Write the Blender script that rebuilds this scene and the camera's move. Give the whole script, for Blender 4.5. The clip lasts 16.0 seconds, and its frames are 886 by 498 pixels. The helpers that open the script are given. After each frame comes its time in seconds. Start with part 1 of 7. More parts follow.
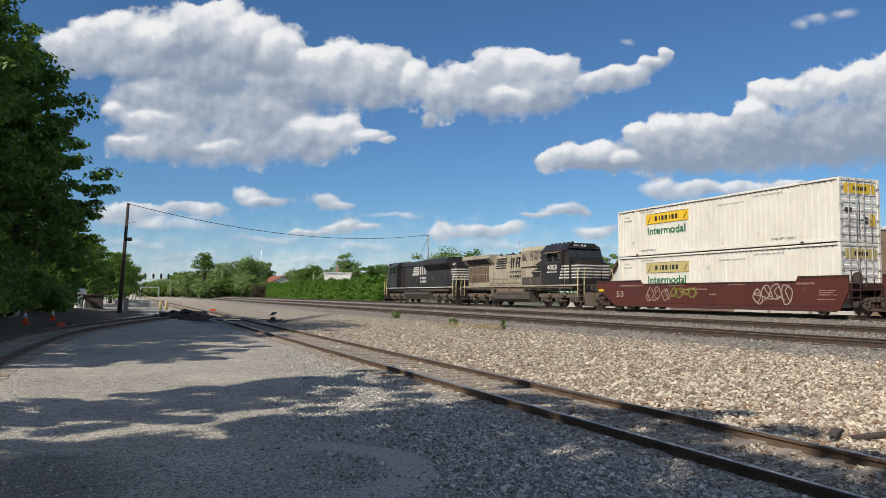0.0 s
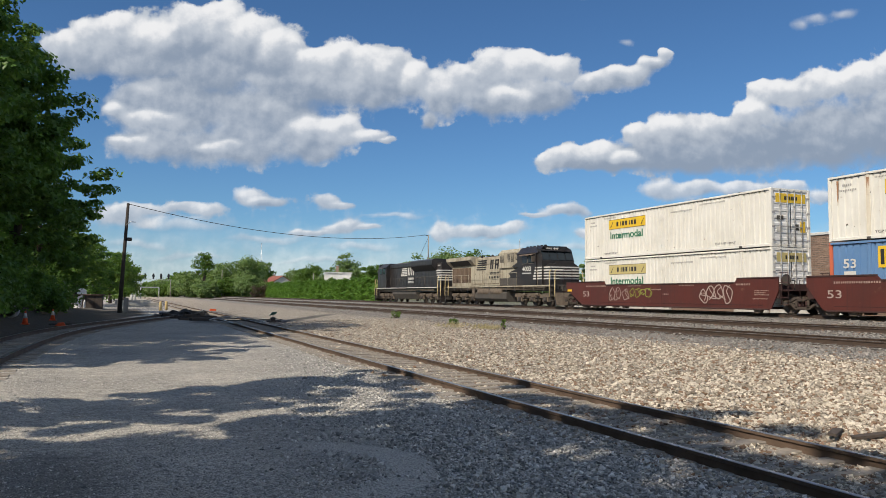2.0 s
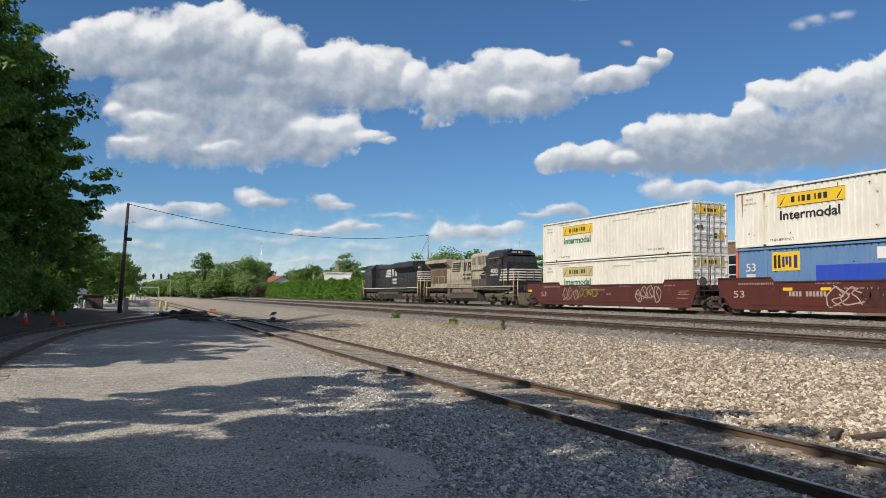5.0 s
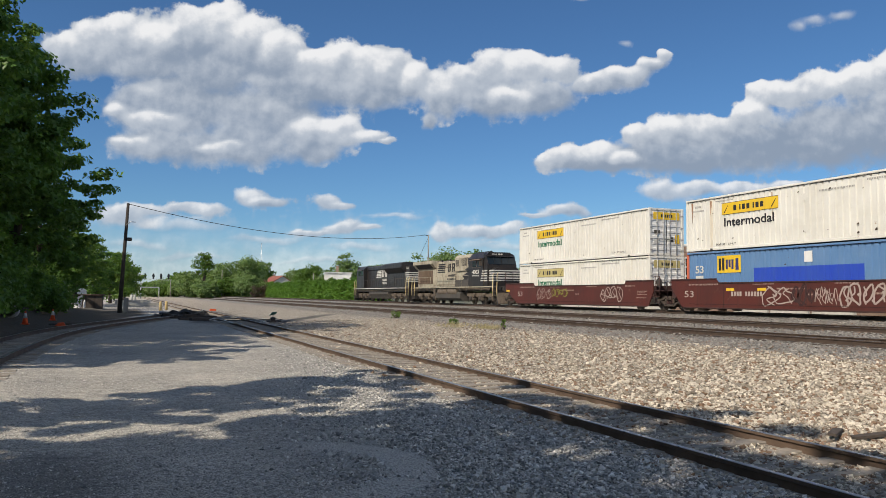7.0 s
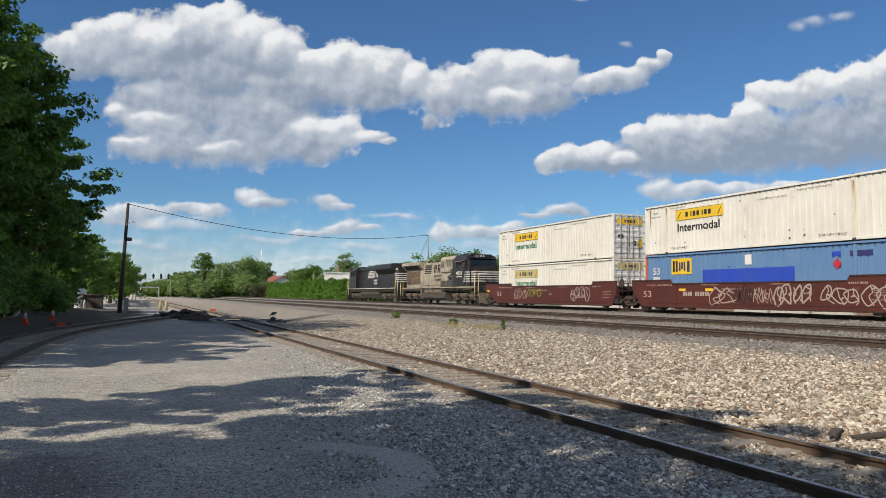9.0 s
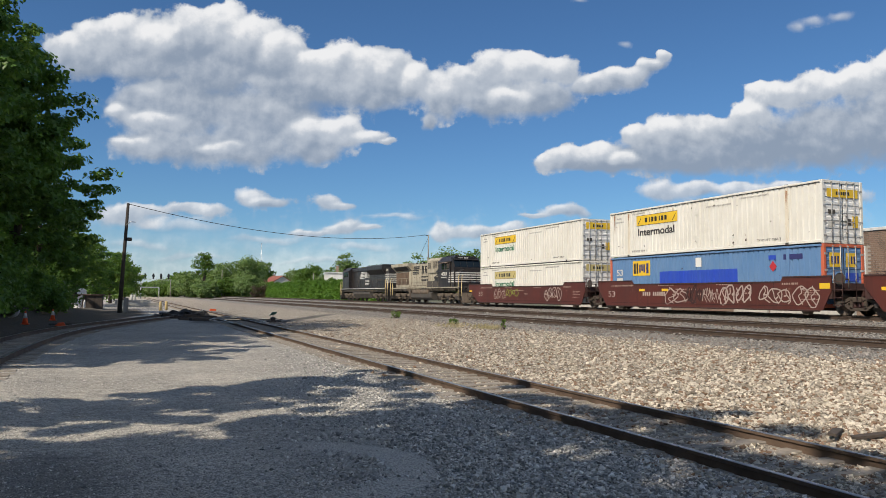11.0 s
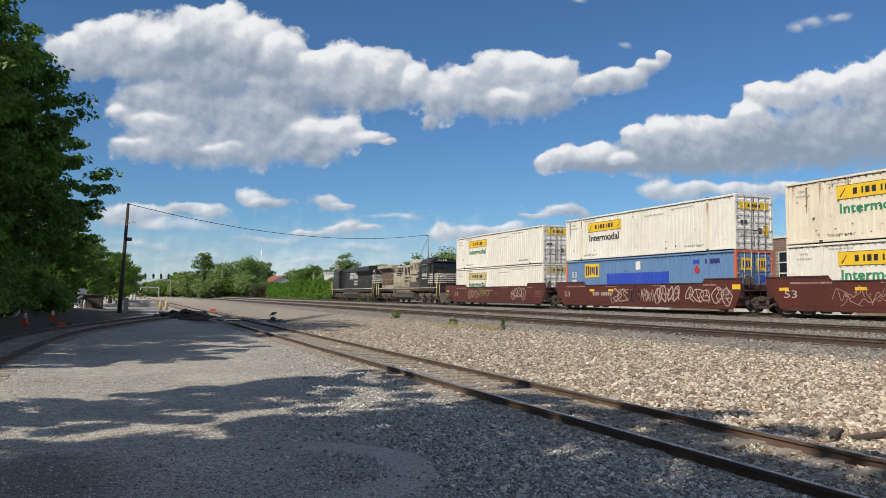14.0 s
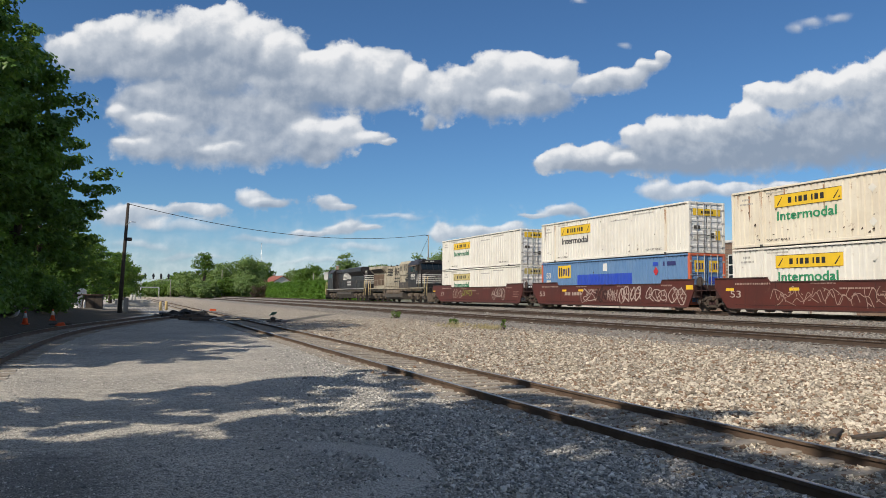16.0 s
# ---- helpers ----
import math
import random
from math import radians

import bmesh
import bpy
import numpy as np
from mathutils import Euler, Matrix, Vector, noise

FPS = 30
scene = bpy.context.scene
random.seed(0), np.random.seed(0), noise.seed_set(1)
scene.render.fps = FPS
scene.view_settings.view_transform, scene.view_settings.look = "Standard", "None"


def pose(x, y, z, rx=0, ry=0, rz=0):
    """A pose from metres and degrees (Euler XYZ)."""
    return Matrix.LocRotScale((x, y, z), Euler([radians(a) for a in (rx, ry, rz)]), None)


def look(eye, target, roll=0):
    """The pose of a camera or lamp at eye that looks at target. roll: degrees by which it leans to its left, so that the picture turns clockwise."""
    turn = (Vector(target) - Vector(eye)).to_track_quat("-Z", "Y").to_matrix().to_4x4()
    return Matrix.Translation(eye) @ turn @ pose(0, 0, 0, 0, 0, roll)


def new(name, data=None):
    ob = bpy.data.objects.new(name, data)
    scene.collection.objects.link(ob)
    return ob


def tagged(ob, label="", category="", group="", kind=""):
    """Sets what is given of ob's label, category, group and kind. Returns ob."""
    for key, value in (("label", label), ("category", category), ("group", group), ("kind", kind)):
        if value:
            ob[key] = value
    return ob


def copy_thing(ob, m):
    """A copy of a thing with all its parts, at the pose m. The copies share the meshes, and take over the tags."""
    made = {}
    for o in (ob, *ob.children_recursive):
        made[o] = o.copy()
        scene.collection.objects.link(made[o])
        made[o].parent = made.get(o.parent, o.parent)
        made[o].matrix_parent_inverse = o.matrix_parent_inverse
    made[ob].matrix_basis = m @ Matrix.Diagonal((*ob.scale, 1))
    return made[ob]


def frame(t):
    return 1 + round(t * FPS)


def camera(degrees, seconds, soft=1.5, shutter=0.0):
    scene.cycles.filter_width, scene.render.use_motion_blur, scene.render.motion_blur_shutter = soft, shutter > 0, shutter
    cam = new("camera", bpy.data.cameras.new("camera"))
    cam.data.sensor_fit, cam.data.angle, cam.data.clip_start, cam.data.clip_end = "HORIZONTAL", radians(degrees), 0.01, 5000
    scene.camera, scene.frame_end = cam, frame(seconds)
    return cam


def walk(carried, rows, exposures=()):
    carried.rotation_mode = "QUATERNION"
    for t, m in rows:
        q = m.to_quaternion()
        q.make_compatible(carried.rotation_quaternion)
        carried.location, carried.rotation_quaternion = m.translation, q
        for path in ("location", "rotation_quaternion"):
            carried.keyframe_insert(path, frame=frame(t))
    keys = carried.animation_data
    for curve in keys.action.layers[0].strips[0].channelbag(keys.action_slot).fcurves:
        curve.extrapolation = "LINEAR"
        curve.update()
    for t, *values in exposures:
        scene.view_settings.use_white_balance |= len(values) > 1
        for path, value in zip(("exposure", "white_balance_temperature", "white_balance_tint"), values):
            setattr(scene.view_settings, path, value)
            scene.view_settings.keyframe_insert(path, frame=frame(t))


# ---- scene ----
EYE = Vector((0, 0, 1.75))
YAW, PITCH, ROLL = 22.84, 3.53, 0.36
cam = camera(61.16, 16.0, soft=0.4)
# the tripod stands still
STAND = Matrix.Translation(EYE) @ Euler((0, 0, radians(-YAW))).to_matrix().to_4x4() @ pose(0, 0, 0, 90 + PITCH) @ pose(0, 0, 0, 0, 0, ROLL)
walk(cam, [(0.0, STAND), (16.0, STAND)], exposures=[(0.0, 0.0), (16.0, 0.0)])

# ---- sun and sky ----
SUN_FROM = radians(244.0)      # clockwise from +Y
SUN_UP = radians(42)
world = bpy.data.worlds.new("sky")
scene.world = world
world.use_nodes = True
wn = world.node_tree
sky = wn.nodes.new("ShaderNodeTexSky")
sky.sky_type, sky.sun_disc = "NISHITA", False
sky.sun_elevation, sky.sun_rotation = SUN_UP, SUN_FROM
sky.air_density, sky.dust_density, sky.ozone_density = 1.0, 0.0, 4.0
tone = wn.nodes.new("ShaderNodeMix")
tone.data_type, tone.blend_type = "RGBA", "MULTIPLY"
tone.inputs[0].default_value = 1.0
tone.inputs[7].default_value = (0.635, 0.905, 1.13, 1)
wn.links.new(sky.outputs["Color"], tone.inputs[6])
wn.links.new(tone.outputs[2], wn.nodes["Background"].inputs["Color"])
wn.nodes["Background"].inputs["Strength"].default_value = 0.08
sun = new("sun", bpy.data.lights.new("sun", "SUN"))
sun.data.energy, sun.data.angle, sun.data.color = 4.85, radians(0.55), (1.0, 0.90, 0.76)
to_sun = Vector((math.sin(SUN_FROM) * math.cos(SUN_UP), math.cos(SUN_FROM) * math.cos(SUN_UP), math.sin(SUN_UP)))
sun.matrix_world = look(to_sun * 100, (0, 0, 0))


# ---- materials ----
class Shade:
    """A small builder for node materials in object space, in metres."""

    def __init__(self, name, rough=0.8, metal=0.0, world_space=False):
        self.m = bpy.data.materials.new(name)
        self.m.use_nodes = True
        self.n, self.l = self.m.node_tree.nodes, self.m.node_tree.links
        self.b = self.n["Principled BSDF"]
        self.b.inputs["Roughness"].default_value = rough
        self.b.inputs["Metallic"].default_value = metal
        if world_space:
            self.co = self.n.new("ShaderNodeNewGeometry").outputs["Position"]
        else:
            self.co = self.n.new("ShaderNodeTexCoord").outputs["Object"]

    def put(self, node, key, value):
        if isinstance(value, bpy.types.NodeSocket):
            self.l.new(value, node.inputs[key])
        elif isinstance(value, (tuple, list)) and len(value) == 3 and node.inputs[key].type == "RGBA":
            node.inputs[key].default_value = (*value, 1)
        else:
            node.inputs[key].default_value = value

    def noise(self, scale, detail=4, rough=0.6, co=None, out="Fac", distort=0.0):
        k = self.n.new("ShaderNodeTexNoise")
        self.l.new(co or self.co, k.inputs["Vector"])
        for key, v in (("Scale", scale), ("Detail", detail), ("Roughness", rough), ("Distortion", distort)):
            k.inputs[key].default_value = v
        return k.outputs[out]

    def cells(self, scale, co=None, out="Distance", feature="F1"):
        k = self.n.new("ShaderNodeTexVoronoi")
        k.feature = feature
        self.l.new(co or self.co, k.inputs["Vector"])
        k.inputs["Scale"].default_value = scale
        return k.outputs[out]

    def squash(self, x, y, z):
        k = self.n.new("ShaderNodeVectorMath")
        k.operation = "MULTIPLY"
        self.l.new(self.co, k.inputs[0])
        k.inputs[1].default_value = (x, y, z)
        return k.outputs[0]

    def axis(self, i):
        k = self.n.new("ShaderNodeSeparateXYZ")
        self.l.new(self.co, k.inputs[0])
        return k.outputs[i]

    def math(self, op, a, b=0.0, c=0.0, clamp=False):
        k = self.n.new("ShaderNodeMath")
        k.operation, k.use_clamp = op, clamp
        for i, v in enumerate((a, b, c)):
            self.put(k, i, v)
        return k.outputs[0]

    def ramp(self, fac, lo, hi, a=0.0, b=1.0, smooth=True):
        k = self.n.new("ShaderNodeMapRange")
        k.interpolation_type = "SMOOTHSTEP" if smooth else "LINEAR"
        for i, v in enumerate((fac, lo, hi, a, b)):
            self.put(k, i, v)
        return k.outputs[0]

    def mix(self, fac, a, b, blend="MIX"):
        k = self.n.new("ShaderNodeMix")
        k.data_type, k.blend_type = "RGBA", blend
        self.put(k, 0, fac)
        self.put(k, 6, a)
        self.put(k, 7, b)
        return k.outputs[2]

    def random(self):
        return self.n.new("ShaderNodeObjectInfo").outputs["Random"]

    def island(self):
        return self.n.new("ShaderNodeNewGeometry").outputs["Random Per Island"]

    def color(self, c):
        self.put(self.b, "Base Color", c)
        return self

    def rough(self, v):
        self.put(self.b, "Roughness", v)
        return self

    def bump(self, height, strength=0.4, dist=0.02):
        k = self.n.new("ShaderNodeBump")
        k.inputs["Strength"].default_value, k.inputs["Distance"].default_value = strength, dist
        self.l.new(height, k.inputs["Height"])
        self.l.new(k.outputs[0], self.b.inputs["Normal"])
        return self


def worn(name, base, dirt, rough=0.6, metal=0.0, amount=0.5, streak=True, grain=30):
    """Paint or metal with blotches of dirt, running streaks and fine grain."""
    s = Shade(name, rough, metal)
    big = s.noise(0.9, 5, 0.65)
    run = s.noise(1.0, 4, 0.6, co=s.squash(5, 5, 0.5)) if streak else s.noise(4, 4)
    f = s.ramp(s.math("ADD", s.math("MULTIPLY", big, 0.5), s.math("MULTIPLY", run, 0.5)), 0.42, 0.68, 0, amount)
    c = s.mix(f, base, dirt)
    g = s.noise(grain, 3)
    c = s.mix(s.ramp(g, 0.3, 0.75, 0.0, 0.16), c, dirt)
    s.color(c).bump(g, 0.12, 0.004)
    s.rough(s.ramp(run, 0.2, 0.8, max(rough - 0.12, 0.05), min(rough + 0.15, 1)))
    return s.m


def leaves(name, dark, light, gloss=0.45):
    s = Shade(name, gloss)
    c = s.mix(s.island(), dark, light)
    c = s.mix(s.ramp(s.noise(0.35, 2), 0.35, 0.7, 0, 0.5), c, tuple(v * 1.5 for v in light))
    s.color(c)
    s.b.inputs["Specular IOR Level"].default_value = 0.35
    tr = s.n.new("ShaderNodeBsdfTranslucent")
    s.l.new(s.mix(0.5, c, (0.22, 0.34, 0.03)), tr.inputs["Color"])
    mx = s.n.new("ShaderNodeMixShader")
    mx.inputs[0].default_value = 0.4
    s.l.new(s.b.outputs[0], mx.inputs[1])
    s.l.new(tr.outputs[0], mx.inputs[2])
    s.l.new(mx.outputs[0], s.n["Material Output"].inputs["Surface"])
    return s.m


def plain(name, base, rough=0.6, metal=0.0):
    s = Shade(name, rough, metal)
    g = s.noise(14, 4)
    s.color(s.mix(s.ramp(g, 0.3, 0.8, 0, 0.3), base, tuple(v * 0.6 for v in base)))
    return s.m


# ---- building helpers ----
class Solid:
    """Gathers boxes, prisms and tubes into one bmesh."""

    def __init__(self):
        self.bm = bmesh.new()

    def box(self, x0, x1, y0, y1, z0, z1, bevel=0.0):
        v = [self.bm.verts.new((x, y, z)) for x in (x0, x1) for y in (y0, y1) for z in (z0, z1)]
        fs = [self.bm.faces.new([v[i] for i in q]) for q in ((0, 1, 3, 2), (4, 6, 7, 5), (0, 4, 5, 1), (2, 3, 7, 6), (0, 2, 6, 4), (1, 5, 7, 3))]
        if bevel:
            es = {e for f in fs for e in f.edges}
            bmesh.ops.bevel(self.bm, geom=list(es), offset=bevel, segments=1, affect="EDGES", profile=0.5)
        return self

    def prism(self, outline, a, b, axis="x"):
        """An outline in the two other axes (in x, y, z order), drawn out from a to b along axis."""
        def at(p, d):
            return {"x": (d, p[0], p[1]), "y": (p[0], d, p[1]), "z": (p[0], p[1], d)}[axis]
        lo = [self.bm.verts.new(at(p, a)) for p in outline]
        hi = [self.bm.verts.new(at(p, b)) for p in outline]
        self.bm.faces.new(lo)
        self.bm.faces.new(hi[::-1])
        n = len(lo)
        for i in range(n):
            self.bm.faces.new((lo[i], hi[i], hi[(i + 1) % n], lo[(i + 1) % n]))
        return self

    def rod(self, p, q, r, n=8, r2=None, smooth=True):
        p, q = Vector(p), Vector(q)
        d = (q - p).normalized()
        u = d.orthogonal().normalized()
        w = d.cross(u)
        rings = []
        for c, rr in ((p, r), (q, r if r2 is None else r2)):
            rings.append([self.bm.verts.new(c + (u * math.cos(2 * math.pi * k / n) + w * math.sin(2 * math.pi * k / n)) * rr) for k in range(n)])
        for k in range(n):
            f = self.bm.faces.new((rings[0][k], rings[0][(k + 1) % n], rings[1][(k + 1) % n], rings[1][k]))
            f.smooth = smooth
        self.bm.faces.new(rings[0][::-1])
        self.bm.faces.new(rings[1])
        return self

    def tube(self, pts, r, n=6):
        """One bent rod through a line of points."""
        pts = [Vector(p) for p in pts]
        rings = []
        for i, p in enumerate(pts):
            d = (pts[min(i + 1, len(pts) - 1)] - pts[max(i - 1, 0)]).normalized()
            u = d.cross(Vector((0.31, 0.17, 0.93))).normalized()
            w = d.cross(u)
            rings.append([self.bm.verts.new(p + (u * math.cos(2 * math.pi * k / n) + w * math.sin(2 * math.pi * k / n)) * r) for k in range(n)])
        for g, h in zip(rings, rings[1:]):
            for k in range(n):
                self.bm.faces.new((g[k], g[(k + 1) % n], h[(k + 1) % n], h[k])).smooth = True
        self.bm.faces.new(rings[0][::-1])
        self.bm.faces.new(rings[-1])
        return self

    def lathe(self, profile, axis="x", n=24, at=(0, 0, 0)):
        """profile: (along, radius) pairs turned about an axis."""
        rings = []
        for a, r in profile:
            ring = []
            for k in range(n):
                c, s = r * math.cos(2 * math.pi * k / n), r * math.sin(2 * math.pi * k / n)
                p = {"x": (a, c, s), "y": (c, a, s), "z": (c, s, a)}[axis]
                ring.append(self.bm.verts.new((p[0] + at[0], p[1] + at[1], p[2] + at[2])))
            rings.append(ring)
        for g, h in zip(rings, rings[1:]):
            for k in range(n):
                self.bm.faces.new((g[k], g[(k + 1) % n], h[(k + 1) % n], h[k])).smooth = True
        self.bm.faces.new(rings[0][::-1])
        self.bm.faces.new(rings[-1])
        return self


def part(name, solid, material, parent=None, label=""):
    bm = solid.bm if isinstance(solid, Solid) else solid
    bmesh.ops.recalc_face_normals(bm, faces=bm.faces)
    me = bpy.data.meshes.new(name)
    bm.to_mesh(me)
    bm.free()
    me.materials.append(material)
    ob = new(name, me)
    ob.parent = parent
    return tagged(ob, label)


def raw(name, verts, faces, material, parent=None, smooth=False):
    """One mesh from arrays of triangles or quads."""
    verts, faces = np.asarray(verts, np.float32), np.asarray(faces, np.int32)
    me = bpy.data.meshes.new(name)
    me.vertices.add(len(verts))
    me.vertices.foreach_set("co", verts.ravel())
    k = faces.shape[1]
    me.loops.add(faces.size)
    me.loops.foreach_set("vertex_index", faces.ravel())
    me.polygons.add(len(faces))
    me.polygons.foreach_set("loop_start", np.arange(0, faces.size, k, dtype=np.int32))
    me.polygons.foreach_set("use_smooth", np.full(len(faces), smooth))
    me.update(calc_edges=True)
    me.materials.append(material)
    ob = new(name, me)
    ob.parent = parent
    return ob


def empty(name, m, label, category, group="", kind=""):
    ob = new(name)
    ob.matrix_world = m
    return tagged(ob, label, category, group, kind)


def words(text, size, material, parent, m, name="lettering", width=None, thick=0.004, squeeze=1.0, bold=0.018):
    """Lettering as a mesh: text runs along local x, up along local y; m sets its pose on the parent."""
    cu = bpy.data.curves.new(name, "FONT")
    cu.body, cu.size, cu.extrude, cu.align_x = text, size, thick, "LEFT"
    cu.offset = size * bold
    tmp = bpy.data.objects.new(name, cu)
    scene.collection.objects.link(tmp)
    bpy.context.view_layer.update()
    me = bpy.data.meshes.new_from_object(tmp.evaluated_get(bpy.context.evaluated_depsgraph_get()))
    bpy.data.objects.remove(tmp)
    xs = [v.co.x for v in me.vertices]
    k = (width / (max(xs) - min(xs))) if width else squeeze
    me.transform(m @ Matrix.Diagonal((k, 1, 1, 1)) @ Matrix.Translation((-min(xs), 0, 0)))
    me.materials.clear()
    me.materials.append(material)
    ob = new(name, me)
    ob.parent = parent
    return ob


# ---- ground ----
RAIL_A, RAIL_B, RAIL_C, RAIL_S = 0.95, 0.66, 0.46, 0.13      # rail tops above the yard
MID_A, MID_B, MID_C, MID_S = 30.125, 25.7, 21.3, 6.35         # track middles


def ground_z(x):
    """Height of the ground across the tracks."""
    xs = (-400, -40, -12, -7, -5, -2, 4.6, 5.2, 7.6, 9, 13, 17, 19.2, 20, 22.6, 24.3, 27.1, 28.4, 31.9, 34, 38, 80, 3000)
    zs = (6, 3, 2.2, 1.4, 0.35, 0.0, 0.0, 0.0, 0.0, 0.0, 0.12, 0.16, 0.17, 0.27, 0.27, 0.47, 0.47, 0.76, 0.76, 0.35, 0.3, 0.5, 2.0)
    return float(np.interp(x, xs, zs))


def lump(x, y, size, amp):
    return amp * noise.noise((x / size, y / size, 0.3))


SIDING = ((-3.15, -10), (-3.35, 10), (-3.4, 20), (-3.2, 27), (-2.75, 33), (-2.0, 38), (-0.9, 43), (0.4, 48), (2.0, 54), (3.5, 60), (4.8, 66), (5.7, 72), (6.3, 80))
SIDING_X, SIDING_Y = zip(*SIDING)


def ground_at(x, y):
    z = ground_z(x)
    if 95 < y:
        z = z if x > 3 else z * max(0.0, 1 - (y - 95) / 30)
    near = max(0.0, 1 - max(abs(x), abs(y)) / 70)
    z += near * (lump(x, y, 3.1, 0.035) + lump(x + 40, y, 0.9, 0.012))
    if y < 62:
        # a low bed of stone up to the tops of the siding's ties
        off = abs(x - float(np.interp(y, SIDING_Y, SIDING_X)))
        w = min(1.0, max(0.0, (2.5 - off) / 0.9)) * min(1.0, (62 - y) / 8)
        z = z * (1 - w) + (0.072 + lump(x, y, 0.6, 0.01)) * w
    return z


def spread(lo, hi, fine_lo, fine_hi, step, grow=1.16):
    a = list(np.arange(fine_lo, fine_hi + step / 2, step))
    d = step
    while a[-1] < hi:
        d *= grow
        a.append(a[-1] + d)
    d = step
    while a[0] > lo:
        d *= grow
        a.insert(0, a[0] - d)
    return a


def ground_shade():
    s = Shade("gravel_ground", 0.92, world_space=True)
    x, y = s.axis(0), s.axis(1)
    wob = s.math("MULTIPLY", s.math("SUBTRACT", s.noise(0.55, 4), 0.5), 2.6)
    xx = s.math("ADD", x, wob)
    grit = s.noise(38, 3, 0.7)
    stone = s.cells(17)
    tint = s.cells(17, out="Color")
    fine = s.cells(52, out="Color")
    tone = s.n.new("ShaderNodeSeparateColor")
    s.l.new(tint, tone.inputs[0])
    tone2 = s.n.new("ShaderNodeSeparateColor")
    s.l.new(fine, tone2.inputs[0])
    speck = s.cells(120, out="Color")
    tone3 = s.n.new("ShaderNodeSeparateColor")
    s.l.new(speck, tone3.inputs[0])
    # yard: packed grey stone dust with paler patches, dark and white grit in it
    patch = s.ramp(s.noise(0.35, 5, 0.62), 0.40, 0.62)
    yard = s.mix(patch, (0.56, 0.52, 0.45), (0.74, 0.685, 0.585))
    yard = s.mix(s.ramp(s.noise(2.6, 5, 0.7), 0.5, 0.72, 0, 0.4), yard, (0.22, 0.21, 0.195))
    yard = s.mix(s.ramp(tone2.outputs[0], 0.6, 1.0, 0, 0.65), yard, (0.13, 0.125, 0.12))
    yard = s.mix(s.ramp(tone.outputs[1], 0.66, 1.0, 0, 0.55), yard, (0.16, 0.152, 0.14))
    yard = s.mix(s.ramp(tone.outputs[2], 0.8, 1.0, 0, 0.7), yard, (0.78, 0.735, 0.65))
    yard = s.mix(s.ramp(s.noise(1.1, 6, 0.72), 0.52, 0.7, 0, 0.35), yard, (0.32, 0.295, 0.25))
    yard = s.mix(s.ramp(tone3.outputs[0], 0.62, 0.9, 0, 0.6), yard, (0.12, 0.115, 0.11))
    yard = s.mix(s.ramp(tone3.outputs[1], 0.82, 1.0, 0, 0.8), yard, (0.66, 0.63, 0.57))
    # coarse grey stone between the yard and the spur
    coarse = s.mix(tone2.outputs[0], (0.24, 0.232, 0.215), (0.68, 0.65, 0.59))
    coarse = s.mix(s.ramp(tone3.outputs[1], 0.5, 1.0, 0, 0.5), coarse, (0.09, 0.088, 0.085))
    # pale limestone
    lime = s.mix(tone2.outputs[0], (0.18, 0.15, 0.115), (0.66, 0.59, 0.485))
    lime = s.mix(s.ramp(tone.outputs[1], 0.78, 1.0, 0, 0.7), lime, (0.23, 0.15, 0.10))
    lime = s.mix(s.ramp(s.noise(0.5, 5, 0.6), 0.5, 0.7, 0, 0.45), lime, (0.20, 0.175, 0.14))
    # grey ballast of the main tracks
    bal = s.mix(tone.outputs[0], (0.12, 0.114, 0.106), (0.42, 0.39, 0.345))
    bal = s.mix(s.ramp(s.noise(0.8, 4), 0.4, 0.7, 0, 0.5), bal, (0.16, 0.125, 0.09))
    # grass and scrub far off
    grass = s.mix(s.noise(0.6, 5), (0.06, 0.085, 0.025), (0.14, 0.15, 0.06))
    soil = s.mix(s.noise(1.3, 5), (0.05, 0.04, 0.03), (0.11, 0.09, 0.06))
    edge = s.math("ADD", x, s.math("MULTIPLY", wob, 0.7))
    edge = s.math("SUBTRACT", edge, s.math("MULTIPLY", s.math("MAXIMUM", s.math("SUBTRACT", y, 9.0), 0.0), 0.16))
    c = s.mix(s.ramp(edge, 0.9, 3.6), yard, coarse)
    # a pale tongue of dust where vehicles turn: the rim of an oval
    dx, dy = s.math("DIVIDE", s.math("SUBTRACT", x, 1.75), 1.2), s.math("DIVIDE", s.math("SUBTRACT", y, 7.5), 1.35)
    oval = s.math("SQRT", s.math("ADD", s.math("MULTIPLY", dx, dx), s.math("MULTIPLY", dy, dy)))
    oval = s.math("ADD", oval, s.math("MULTIPLY", s.math("SUBTRACT", s.noise(2.2, 5, 0.65), 0.5), 0.22))
    rim = s.math("MULTIPLY", s.ramp(oval, 0.5, 0.75), s.ramp(oval, 1.06, 0.99))
    dust = s.mix(s.ramp(tone3.outputs[0], 0.7, 1.0, 0, 0.5), (0.62, 0.585, 0.52), (0.3, 0.29, 0.27))
    c = s.mix(s.math("MULTIPLY", s.math("MULTIPLY", rim, s.ramp(x, 1.3, 2.3)), 0.85), c, dust)
    # tree shade painted into the yard beside the siding as a ragged dark oval
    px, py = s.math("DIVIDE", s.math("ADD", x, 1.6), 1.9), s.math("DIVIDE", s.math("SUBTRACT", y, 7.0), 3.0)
    shade_oval = s.math("SQRT", s.math("ADD", s.math("MULTIPLY", px, px), s.math("MULTIPLY", py, py)))
    shade_oval = s.math("ADD", shade_oval, s.math("MULTIPLY", s.math("SUBTRACT", s.noise(1.3, 6, 0.7), 0.5), 1.1))
